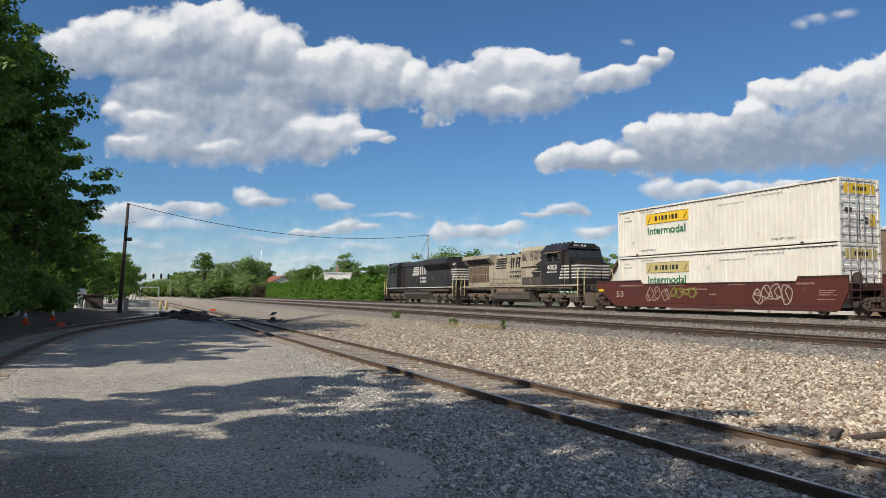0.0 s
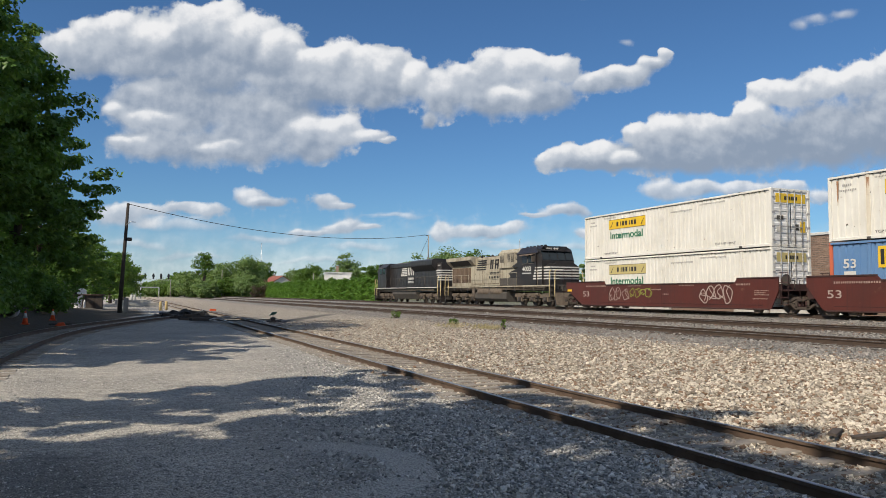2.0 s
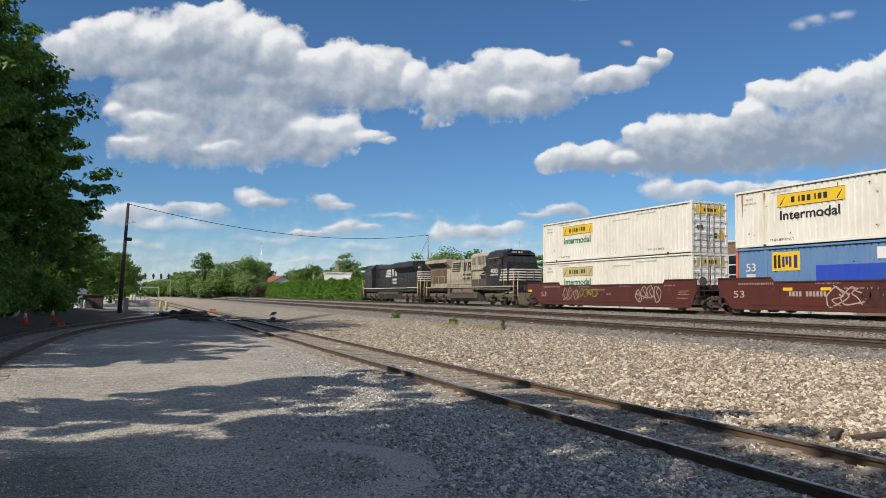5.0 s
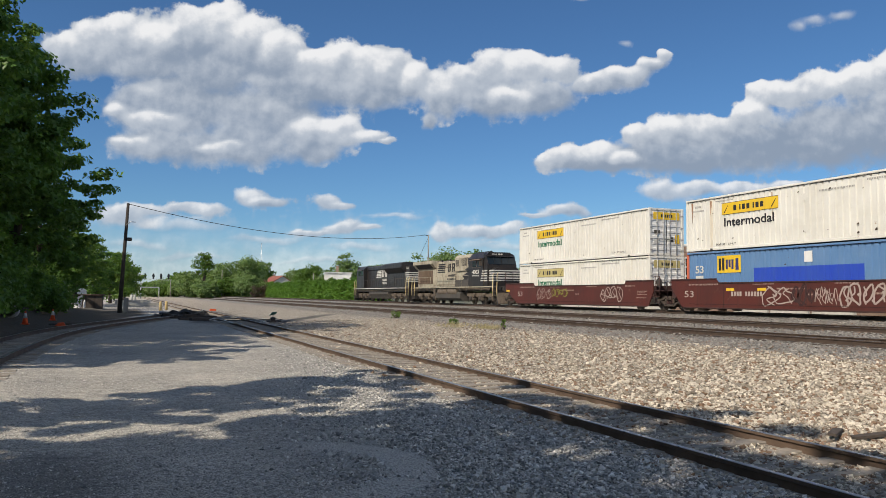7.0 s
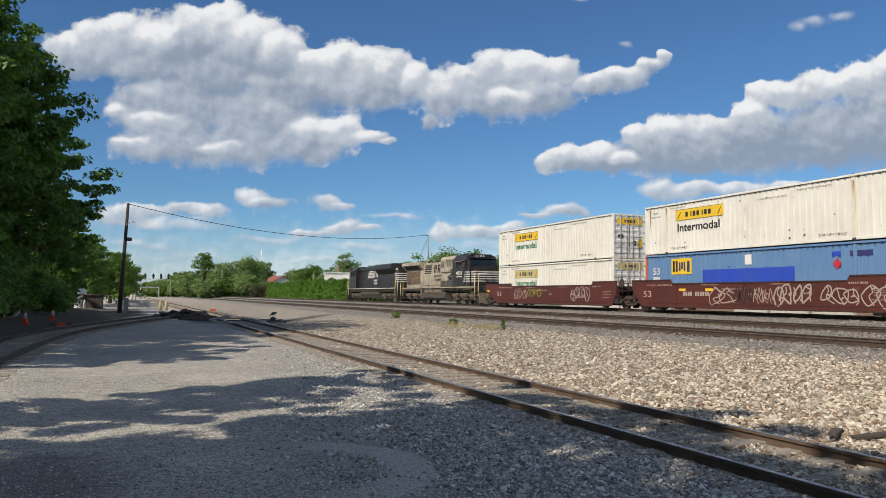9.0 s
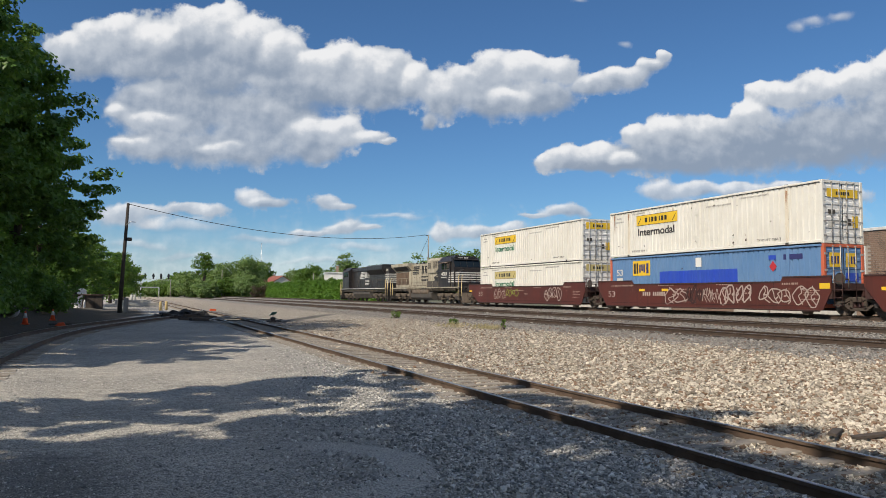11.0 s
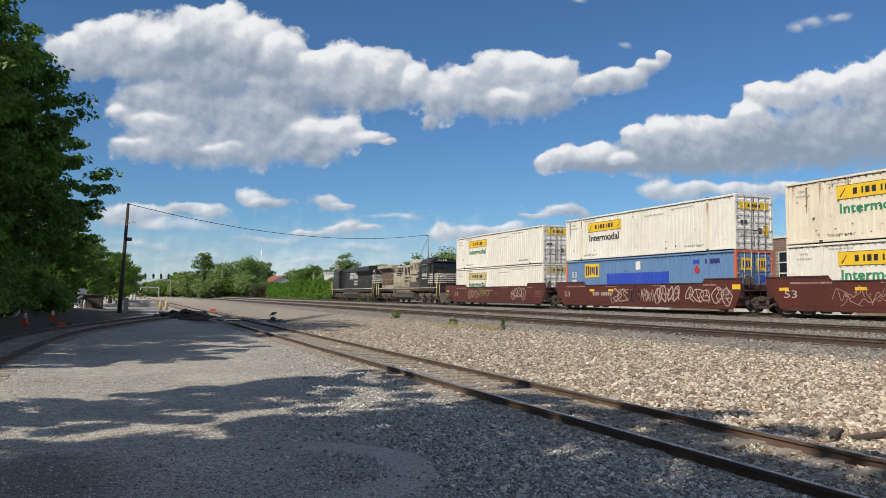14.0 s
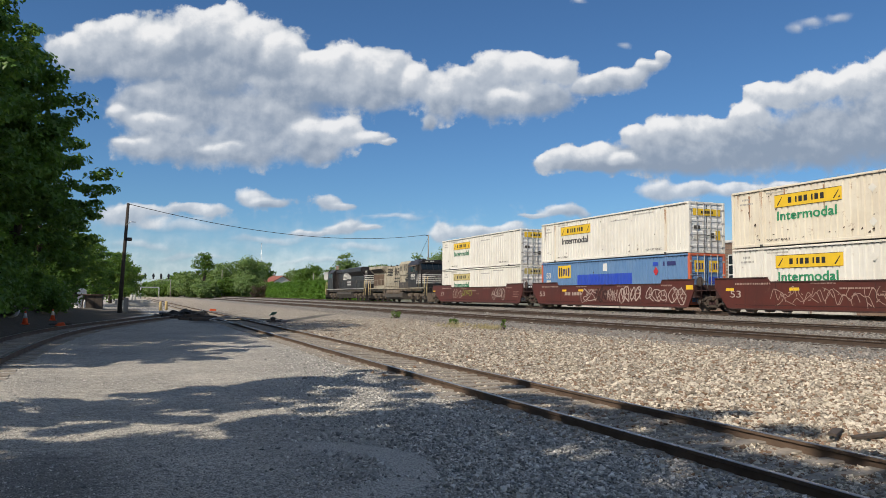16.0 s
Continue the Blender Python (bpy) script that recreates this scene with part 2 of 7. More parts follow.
    c = s.mix(s.ramp(shade_oval, 1.15, 0.6, 0, 0.7), c, s.mix(tone3.outputs[2], (0.08, 0.077, 0.072), (0.24, 0.228, 0.21)))
    c = s.mix(s.ramp(xx, 4.6, 6.2), c, lime)
    c = s.mix(s.ramp(xx, 15.2, 18.6), c, bal)
    c = s.mix(s.ramp(xx, 43.0, 47.0), c, grass)
    bank = s.math("SUBTRACT", s.math("ADD", x, s.math("MULTIPLY", wob, 0.5)), s.math("MULTIPLY", s.math("MINIMUM", s.math("MAXIMUM", s.math("SUBTRACT", y, 27.0), 0.0), 40.0), 0.155))
    c = s.mix(s.math("MULTIPLY", s.ramp(bank, -4.3, -5.2), s.ramp(y, 98, 80)), c, soil)
    c = s.mix(s.math("MULTIPLY", s.ramp(y, 75, 110, 0, 0.55), s.ramp(x, -3.5, -1.5)), c, s.mix(s.ramp(x, 16, 19), (0.36, 0.305, 0.245), bal))
    # oily ground round the switch, with tree shade painted into its black
    oil_shade = s.math("MULTIPLY", s.math("MULTIPLY", s.ramp(xx, 3.4, 4.6), s.ramp(xx, 9.0, 7.8)), s.math("MULTIPLY", s.ramp(y, 43, 52), s.ramp(y, 84, 66)))
    c = s.mix(s.math("MULTIPLY", oil_shade, 0.85), c, (0.035, 0.032, 0.03))
    # a dark slanting strip beyond the switch stand
    across = s.math("ABSOLUTE", s.math("ADD", s.math("SUBTRACT", s.math("SUBTRACT", x, 8.6), s.math("MULTIPLY", s.math("SUBTRACT", y, 46.5), 0.5)), s.math("MULTIPLY", wob, 0.4)))
    dark_strip = s.math("MULTIPLY", s.ramp(across, 1.0, 0.4), s.math("MULTIPLY", s.ramp(y, 45, 47), s.ramp(y, 66, 54)))
    c = s.mix(s.math("MULTIPLY", dark_strip, 0.8), c, (0.05, 0.048, 0.045))
    c = s.mix(s.ramp(y, 330, 420), c, grass)
    c = s.mix(s.ramp(x, 60, 80), c, grass)
    # shade between the stones, painted as dark crevices
    gap_shade = s.math("MULTIPLY", s.ramp(s.cells(52), 0.42, 0.72, 0, 0.52), s.ramp(y, 330, 60))
    c = s.mix(gap_shade, c, (0.03, 0.028, 0.026))
    s.color(c)
    rise = s.math("ADD", s.math("MULTIPLY", s.math("SUBTRACT", 0.5, stone), 0.8), s.math("ADD", s.math("MULTIPLY", grit, 0.6), s.math("MULTIPLY", s.math("SUBTRACT", 0.5, s.cells(52)), 0.6)))
    s.bump(rise, 0.9, 0.03)
    return s.m


M_GROUND = ground_shade()
gx, gy = spread(-1500, 2500, -8, 35, 0.3), spread(-300, 3200, -2, 60, 0.4)
gv = [(x, y, ground_at(x, y)) for y in gy for x in gx]
nx = len(gx)
gf = [(j * nx + i, j * nx + i + 1, (j + 1) * nx + i + 1, (j + 1) * nx + i) for j in range(len(gy) - 1) for i in range(nx - 1)]
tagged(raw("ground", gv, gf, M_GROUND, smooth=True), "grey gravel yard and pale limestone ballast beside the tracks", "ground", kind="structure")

# ---- tracks ----
M_RAIL = worn("rail_rust", (0.085, 0.058, 0.042), (0.04, 0.03, 0.025), 0.75, 0.2, 0.6, streak=False)
M_SPURRAIL = worn("spur_rail_rust", (0.125, 0.083, 0.057), (0.055, 0.04, 0.032), 0.8, 0.1, 0.6, streak=False)
M_HEAD = worn("rail_head", (0.42, 0.40, 0.38), (0.16, 0.12, 0.10), 0.32, 0.9, 0.35, streak=False)
M_TIE = worn("tie_wood", (0.075, 0.058, 0.046), (0.03, 0.025, 0.021), 0.9, 0, 0.7)
M_PALETIE = worn("weathered_tie", (0.30, 0.265, 0.22), (0.10, 0.085, 0.07), 0.92, 0, 0.6)
M_STEEL = worn("dark_steel", (0.06, 0.055, 0.052), (0.11, 0.075, 0.05), 0.7, 0.3, 0.5, streak=False)


def rail_line(name, pts, top, parent, material=None):
    """A rail along a line of (x, y), with foot, web and head; the head's running face is a part of its own."""
    prof = ((-0.07, -0.17), (0.07, -0.17), (0.07, -0.158), (0.012, -0.14), (0.012, -0.045), (0.036, -0.035), (0.036, -0.006), (-0.036, -0.006), (-0.036, -0.035), (-0.012, -0.045), (-0.012, -0.14), (-0.07, -0.158))
    head = ((-0.033, -0.007), (0.033, -0.007), (0.033, -0.002), (0.024, 0.0), (-0.024, 0.0), (-0.033, -0.002))
    out = None
    for nm, pr, mt in ((name, prof, material or M_RAIL), ("running_face", head, M_HEAD)):
        v, f = [], []
        k = len(pr)
        for i, (x, y) in enumerate(pts):
            a, b = pts[max(i - 1, 0)], pts[min(i + 1, len(pts) - 1)]
            d = Vector((b[0] - a[0], b[1] - a[1])).normalized()
            for u, w in pr:
                v.append((x + d.y * u, y - d.x * u, top + w))
        for i in range(len(pts) - 1):
            for j in range(k):
                f.append((i * k + j, i * k + (j + 1) % k, (i + 1) * k + (j + 1) % k, (i + 1) * k + j))
        ob = raw(nm, v, f, mt, parent if nm == name else out)
        out = out or ob
    return out


def offset_line(pts, d):
    o = []
    for i, (x, y) in enumerate(pts):
        a, b = pts[max(i - 1, 0)], pts[min(i + 1, len(pts) - 1)]
        t = Vector((b[0] - a[0], b[1] - a[1])).normalized()
        o.append((x + t.y * d, y - t.x * d))
    return o


def tie_mesh(material, seed, sink):
    r = random.Random(seed)
    s = Solid().box(-1.3, 1.3, -0.115, 0.115, -0.18, 0.0)
    for v in s.bm.verts:
        v.co += Vector((r.uniform(-0.03, 0.03), r.uniform(-0.01, 0.01), r.uniform(-0.008, 0.008)))
    bmesh.ops.bevel(s.bm, geom=s.bm.edges[:], offset=0.012, segments=1, affect="EDGES")
    bmesh.ops.recalc_face_normals(s.bm, faces=s.bm.faces)
    me = bpy.data.meshes.new("tie")
    s.bm.to_mesh(me)
    s.bm.free()
    me.materials.append(material)
    return me


def track(name, line, top, label, tie_mat, y_ties, sink=0.17, pitch=0.53, rail_mat=None):
    e = empty(name, Matrix(), label, "railway track", "railway tracks", "structure")
    for d in (-0.7535, 0.7535):
        rail_line("rail", offset_line(line, d), top, e, rail_mat)
    kinds = [tie_mesh(tie_mat, i, sink) for i in range(4)]
    r = random.Random(len(name))
    ys = np.array([p[1] for p in line])
    xs = np.array([p[0] for p in line])
    n, y = 0, y_ties[0]
    spare = []
    while y < y_ties[1]:
        x = float(np.interp(y, ys, xs))
        dx = float(np.interp(y + 0.5, ys, xs)) - x
        m = pose(x + r.uniform(-0.04, 0.04), y, top - sink + r.uniform(-0.012, 0.006), 0, 0, math.degrees(-math.atan2(dx, 0.5)) + r.uniform(-1.2, 1.2))
        if n < 290:
            t = new("tie", kinds[n % 4])
            t.matrix_world = m
            t.parent = e
        n += 1
        y += pitch * r.uniform(0.97, 1.03)
    return e


def straight(x, y0=-120, y1=900):
    return [(x, y) for y in spread(y0, y1, -10, 60, 10, 1.3)]


track("main_track", straight(MID_A), RAIL_A, "main railway track with dark wooden ties in grey ballast", M_TIE, (2, 150))
track("main_track", straight(MID_B), RAIL_B, "middle railway track with rusty rails in grey ballast", M_TIE, (2, 150))
track("main_track", straight(MID_C), RAIL_C, "railway track at the edge of the grey ballast", M_TIE, (2, 150))
track("spur_track", straight(MID_S, -60, 300), RAIL_S, "rusty spur track half buried in pale gravel", M_PALETIE, (-2, 120), 0.106, rail_mat=M_SPURRAIL)


def curve_line(pts, n=8):
    """A smooth line through a few corners."""
    out = []
    for i in range(len(pts) - 1):
        p = [Vector(pts[max(0, min(len(pts) - 1, i + k))]) for k in (-1, 0, 1, 2)]
        for j in range(n):
            t = j / n
            out.append(tuple(0.5 * (2 * p[1] + (p[2] - p[0]) * t + (2 * p[0] - 5 * p[1] + 4 * p[2] - p[3]) * t * t + (3 * p[1] - p[0] - 3 * p[2] + p[3]) * t ** 3)))
    return out + [tuple(pts[-1])]


track("siding_track", curve_line(SIDING), 0.235, "rusty siding that curves under the trees to the switch", M_PALETIE, (2, 58), 0.145, rail_mat=M_SPURRAIL)


# ---- train ----
def run(t):
    """How far the train has gone: the front of the first container along the track."""
    return 39.65 + 1.9025 * t - 0.0058 * t * t


TRAIN = []      # (thing, offset along the track, height over the rail)
WHEELS = []     # (wheelset, seat across, along and up in its thing, radius)
PITCH_CAR = 19.36


def rolling(name, off, z, label, category, group=""):
    e = empty(name, pose(MID_A, run(0) + off, RAIL_A + z), label, category, group)
    TRAIN.append((e, off, z))
    return e


def side(x, y, z):
    """Pose for lettering on a wall that faces -x."""
    return Matrix(((0, 0, -1, x), (-1, 0, 0, y), (0, 1, 0, z), (0, 0, 0, 1)))


def rear(x, y, z):
    """Pose for lettering on a wall that faces -y."""
    return Matrix(((1, 0, 0, x), (0, 0, -1, y), (0, 1, 0, z), (0, 0, 0, 1)))


def stained(name, base, dirt, rust, rust_amount, rough=0.5):
    """Container paint: greyed, with rust runs below chips."""
    s = Shade(name, rough)
    big = s.noise(0.5, 5, 0.65)
    run_ = s.noise(1.0, 5, 0.65, co=s.squash(6, 6, 0.35))
    c = s.mix(s.ramp(big, 0.35, 0.7, 0, 0.55), base, dirt)
    c = s.mix(s.ramp(run_, 0.5, 0.78, 0, 0.6), c, dirt)
    spots = s.ramp(s.noise(2.2, 6, 0.75), 0.66 - rust_amount * 0.1, 0.74, 0, 0.9)
    runs = s.ramp(s.noise(1.0, 6, 0.7, co=s.squash(4, 4, 0.25)), 0.64 - rust_amount * 0.1, 0.8, 0, 0.55)
    c = s.mix(runs, c, tuple(0.5 * a + 0.5 * b for a, b in zip(base, rust)))
    c = s.mix(spots, c, rust)
    s.color(c).bump(s.noise(2.4, 3), 0.15, 0.03)
    return s.m


M_WHITE = stained("white_container_paint", (0.74, 0.72, 0.655), (0.56, 0.53, 0.46), (0.30, 0.17, 0.09), 0.1)
M_CREAM = stained("cream_container_paint", (0.72, 0.665, 0.545), (0.55, 0.47, 0.36), (0.26, 0.13, 0.06), 0.75)
M_DOORW = stained("door_white_paint", (0.80, 0.79, 0.76), (0.60, 0.585, 0.55), (0.20, 0.14, 0.10), 0.3)
M_BLUE = stained("faded_blue_paint", (0.105, 0.215, 0.40), (0.16, 0.26, 0.42), (0.10, 0.09, 0.10), 0.1)
M_DEEP = stained("fresh_blue_paint", (0.022, 0.065, 0.46), (0.04, 0.09, 0.36), (0.05, 0.05, 0.08), 0.0)
M_ORANGE = worn("orange_red_paint", (0.58, 0.13, 0.06), (0.32, 0.12, 0.08), 0.6)
M_YELLOW = worn("yellow_plate", (0.78, 0.50, 0.02), (0.50, 0.36, 0.08), 0.5, 0, 0.4)
M_BROWN = stained("car_brown_paint", (0.100, 0.025, 0.018), (0.050, 0.021, 0.017), (0.16, 0.075, 0.05), 0.5, 0.5)
M_DARKBROWN = worn("dark_brown_steel", (0.055, 0.022, 0.018), (0.03, 0.022, 0.02), 0.7, 0, 0.6)
M_BLACK = worn("black_paint", (0.016, 0.015, 0.016), (0.060, 0.048, 0.040), 0.38, 0, 0.55)
M_GRIME = worn("grimy_running_gear", (0.150, 0.118, 0.088), (0.075, 0.058, 0.044), 0.9, 0, 0.7, streak=False)
M_CAST = worn("rusty_dark_casting", (0.060, 0.046, 0.036), (0.10, 0.070, 0.048), 0.85, 0, 0.7, streak=False)
M_TAN = worn("faded_grey_paint", (0.43, 0.39, 0.295), (0.15, 0.115, 0.075), 0.6, 0, 0.75)
M_GREYDARK = worn("dark_grey_panel", (0.06, 0.055, 0.05), (0.13, 0.11, 0.085), 0.7, 0, 0.6)
M_RIB = worn("sooty_radiator_ribs", (0.17, 0.12, 0.085), (0.07, 0.05, 0.04), 0.8, 0, 0.6)
M_LETTERW = plain("white_lettering", (0.62, 0.60, 0.55), 0.6)
M_FADED = plain("faded_lettering", (0.34, 0.24, 0.20), 0.7)
M_LETTERK = plain("black_lettering", (0.02, 0.02, 0.022), 0.6)
M_SMALL = plain("faint_lettering", (0.36, 0.35, 0.32), 0.7)
M_ROD = worn("galvanised_lock_rod", (0.42, 0.415, 0.40), (0.22, 0.19, 0.16), 0.6, 0.1, 0.6)
M_OLDYELLOW = worn("faded_yellow_plate", (0.52, 0.43, 0.17), (0.42, 0.37, 0.22), 0.6, 0, 0.5)
M_GREEN = plain("green_lettering", (0.015, 0.16, 0.075), 0.6)
M_GREEN2 = plain("bright_green_lettering", (0.03, 0.26, 0.12), 0.6)
M_NAVY = plain("navy_lettering", (0.03, 0.035, 0.14), 0.6)
M_RAILING = plain("cream_railing", (0.74, 0.60, 0.30), 0.6)
M_SPRAYW = plain("white_spray_paint", (0.40, 0.33, 0.29), 0.8)
M_SPRAYG = plain("lime_spray_paint", (0.28, 0.33, 0.06), 0.8)
M_SPRAYK = plain("dark_spray_paint", (0.05, 0.022, 0.02), 0.8)
M_BARE = worn("worn_steel_tread", (0.13, 0.105, 0.085), (0.07, 0.055, 0.045), 0.7, 0.2, 0.5, streak=False)
M_RED = plain("red_sign", (0.45, 0.03, 0.04), 0.6)
s_ = Shade("cab_glass", 0.06)
s_.color((0.012, 0.018, 0.022))
M_GLASS = s_.m

CL, CH, CX = 16.154, 2.896, 1.295


def corrugated(sign, y0, y1, z0, z1, pitch=0.342, depth=0.05):
    """A pressed steel wall along y, facing outward at x = sign * CX."""
    n = round((y1 - y0) / pitch)
    p = (y1 - y0) / n
    ys, xs = [], []
    for i in range(n):
        a = y0 + i * p
        for f, d in ((0.0, 0), (0.62, 0), (0.72, 1), (0.9, 1)):
            ys.append(a + f * p)
            xs.append(d)
    ys.append(y1)
    xs.append(0)
    bm = bmesh.new()
    lo = [bm.verts.new((sign * (CX - 0.012 - depth * d), y, z0)) for y, d in zip(ys, xs)]
    hi = [bm.verts.new((sign * (CX - 0.012 - depth * d), y, z1)) for y, d in zip(ys, xs)]
    for i in range(len(lo) - 1):
        bm.faces.new((lo[i], lo[i + 1], hi[i + 1], hi[i]))
    ext = bmesh.ops.extrude_face_region(bm, geom=bm.faces[:])
    bmesh.ops.translate(bm, verts=[v for v in ext["geom"] if isinstance(v, bmesh.types.BMVert)], vec=(-sign * 0.012, 0, 0))
    return bm


def plate(parent, y0, y1, z0, z1, mat, x=-CX + 0.004, name="plate", label="", thick=0.005):
    return part(name, Solid().box(x, x + thick, y1, y0, z0, z1), mat, parent, label)


def name_board(parent, y, z, w, h, colour):
    """The yellow maker's board: the name is a row of dark bars."""
    board = plate(parent, y, y - w, z, z + h, colour, name="logo_board", label="yellow logo board with dark marks")
    s = Solid()
    x = -CX - 0.002
    a, n = w * 0.22, 7
    for i in range(n):
        u = y - a - i * w * 0.56 / n
        s.box(x, x + 0.006, u - w * 0.052, u - (0.03 * w if i % 3 == 1 else 0), z + h * 0.28, z + h * 0.72)
    for q in (0.04, 0.88):
        s.prism(((y - w * q, z + h * 0.2), (y - w * (q + 0.08), z + h * 0.8), (y - w * (q + 0.08), z + h * 0.72), (y - w * (q + 0.015), z + h * 0.15)), x, x + 0.006, "x")
    s.box(x, x + 0.005, y - w, y, z, z + h * 0.03).box(x, x + 0.005, y - w, y, z + h * 0.97, z + h)
    part("logo_mark", s, M_LETTERK, board)
    return board


def container(off, z, paint, door_paint, posts, label, lift=None, group="stacked containers"):
    e = rolling("shipping_container", off, z, label, "shipping container", group)
    for sg in (-1, 1):
        part("side_panel", corrugated(sg, -CL + 0.12, -0.12, 0.17, CH - 0.1), paint, e)
        part("top_rail", Solid().box(sg * CX - 0.05, sg * CX + 0.05 * (sg < 0), -CL + 0.1, -0.1, CH - 0.11, CH - 0.012, 0.01) if sg < 0 else Solid().box(CX - 0.05, CX, -CL + 0.1, -0.1, CH - 0.11, CH - 0.012, 0.01), paint, e)
        s = Solid().box(sg * CX - 0.04, sg * CX + 0.04, -CL + 0.1, -0.1, 0.03, 0.165, 0.012)
        s.box(sg * (CX + 0.012) - 0.015, sg * (CX + 0.012) + 0.015, -14.1, -2.05, 0.16, 0.2)
        part("bottom_rail", s, paint, e)
        for yy in (-1.98, -14.17):
            s = Solid().box(sg * CX - 0.03, sg * CX + 0.03, yy - 0.085, yy + 0.085, 0.0, CH - 0.005, 0.01)
            lp = part("lift_post", s, lift or paint, e)
            t = Solid()
            for zz in (0.0, CH - 0.13):
                t.box(sg * CX - 0.045, sg * CX + 0.045, yy - 0.1, yy + 0.1, zz, zz + 0.135, 0.01)
            part("lift_casting", t, M_STEEL, lp)
    for yy, sg in ((-0.08, -1), (-0.08, 1), (-CL + 0.08, -1), (-CL + 0.08, 1)):
        part("corner_post", Solid().box(sg * (CX - 0.08) - 0.08, sg * (CX - 0.08) + 0.08, yy - 0.08, yy + 0.08, 0, CH, 0.012), posts, e)
    part("roof", Solid().box(-CX + 0.03, CX - 0.03, -CL + 0.05, -0.05, CH - 0.05, CH - 0.02), paint, e)
    part("floor", Solid().box(-CX + 0.03, CX - 0.03, -CL + 0.05, -0.05, 0.06, 0.16), M_STEEL, e)
    part("front_wall", Solid().box(-CX + 0.1, CX - 0.1, -0.1, -0.04, 0.1, CH - 0.05), paint, e)
    # slots along the upper edge
    s, yy = Solid(), -0.3
    while yy > -CL + 0.3:
        s.box(-CX - 0.004, -CX + 0.01, yy - 0.13, yy, CH - 0.135, CH - 0.105)
        yy -= 0.26
    tagged(part("edge_slot", s, M_GREYDARK, e), kind="stuff")
    # doors in the rear end
    yr = -CL
    part("door_header", Solid().box(-CX + 0.14, CX - 0.14, yr + 0.02, yr + 0.12, CH - 0.14, CH, 0.01), posts, e)
    part("door_sill", Solid().box(-CX + 0.14, CX - 0.14, yr + 0.02, yr + 0.12, 0, 0.15, 0.01), posts, e)
    for sg in (-1, 1):
        a, b = sorted((sg * 0.012, sg * (CX - 0.17)))
        d = part("door", Solid().box(a, b, yr + 0.05, yr + 0.1, 0.16, CH - 0.15), door_paint, e, "ribbed door leaf")
        for q in range(7):
            zz = 0.3 + q * 0.36
            part("door_rib", Solid().prism(((yr + 0.052, zz), (yr + 0.025, zz + 0.04), (yr + 0.025, zz + 0.16), (yr + 0.052, zz + 0.2)), a + 0.06, b - 0.06, "x"), door_paint, d)
        for xx in (0.24, 0.72):
            s = Solid().rod((sg * xx, yr - 0.005, 0.06), (sg * xx, yr - 0.005, CH - 0.06), 0.021, 8)
            for zz in (0.1, 0.5, 1.25, 2.0, CH - 0.12):
                s.box(sg * xx - 0.045, sg * xx + 0.045, yr - 0.03, yr + 0.03, zz, zz + 0.05)
            s.box(min(sg * xx, sg * (xx - 0.42)), max(sg * xx, sg * (xx - 0.42)), yr - 0.03, yr - 0.01, 0.98, 1.02)
            part("lock_rod", s, M_ROD, d)
        for zz in (0.3, 0.95, 1.65, 2.4):
            part("hinge", Solid().box(sg * (CX - 0.13) - 0.09, sg * (CX - 0.13) + 0.09, yr - 0.005, yr + 0.05, zz, zz + 0.09), M_ROD, d)
        part("door_gasket", Solid().box(sg * 0.006 - 0.006, sg * 0.006 + 0.006, yr + 0.03, yr + 0.06, 0.16, CH - 0.15), M_LETTERK, d)
    return e


def rear_board(e, z0, z1, mat=None):
    yr = -CL
    b = part("rear_logo_board", Solid().box(-0.98, 0.98, yr + 0.012, yr + 0.022, z0, z1), mat or M_YELLOW, e, "yellow logo board with dark marks")
    s = Solid()
    for i in range(6):
        s.box(-0.42 + i * 0.15, -0.32 + i * 0.15, yr + 0.004, yr + 0.012, z0 + (z1 - z0) * 0.3, z1 - (z1 - z0) * 0.3)
    part("logo_mark", s, M_LETTERK, b)


def small_print(e, rows, mat):
    """Unreadable small lettering as short bars: (y, z, length, height)."""
    s = Solid()
    for y, z, w, h in rows:
        u = 0.0
        while u < w:
            s.box(-CX + 0.004, -CX + 0.010, y - u - h * 0.6, y - u, z, z + h)
            u += h * 0.95
    tagged(part("small_lettering", s, mat, e), kind="stuff")


def notices(e):
    yr = -CL
    for x0, x1, z0, z1, m in ((-0.95, -0.55, 0.75, 1.0, M_LETTERW), (-0.93, -0.5, 1.35, 1.55, M_GREYDARK), (0.3, 0.5, 0.85, 1.15, M_GREYDARK), (0.62, 0.95, 0.75, 1.3, M_YELLOW)):
        part("notice", Solid().box(x0, x1, yr + 0.01, yr + 0.02, z0, z1), m, e)


def side_marks(e, word_mat, board=None, y=-2.8):
    name_board(e, y, CH - 1.05, 3.72, 0.62, board or M_YELLOW)
    words("Intermodal", 0.62, word_mat, e, side(-CX + 0.006, y - 0.15, CH - 1.66), width=3.3)
    words("TOP LIFT ONLY", 0.15, M_GREYDARK, e, side(-CX + 0.006, -12.3, 0.3), width=1.5, bold=0.0)
    words("TOP LIFT ONLY", 0.15, M_GREYDARK, e, side(-CX + 0.006, -2.25, 0.26), width=1.45, bold=0.0)
    small_print(e, ((-2.3, CH - 0.32, 1.2, 0.07), (-11.2, CH - 0.36, 1.9, 0.08), (-8.8, CH - 0.55, 1.8, 0.08), (-0.75, CH - 0.5, 0.45, 0.1), (-0.6, CH - 0.72, 0.8, 0.09)), M_SMALL)
    for q in (0.55, CH - 0.9):
        part("placard_holder", Solid().prism(((-8.0, q), (-7.8, q + 0.2), (-8.0, q + 0.4), (-8.2, q + 0.2)), -CX - 0.006, -CX - 0.001, "x"), M_WHITE, e, "faded diamond placard holder")


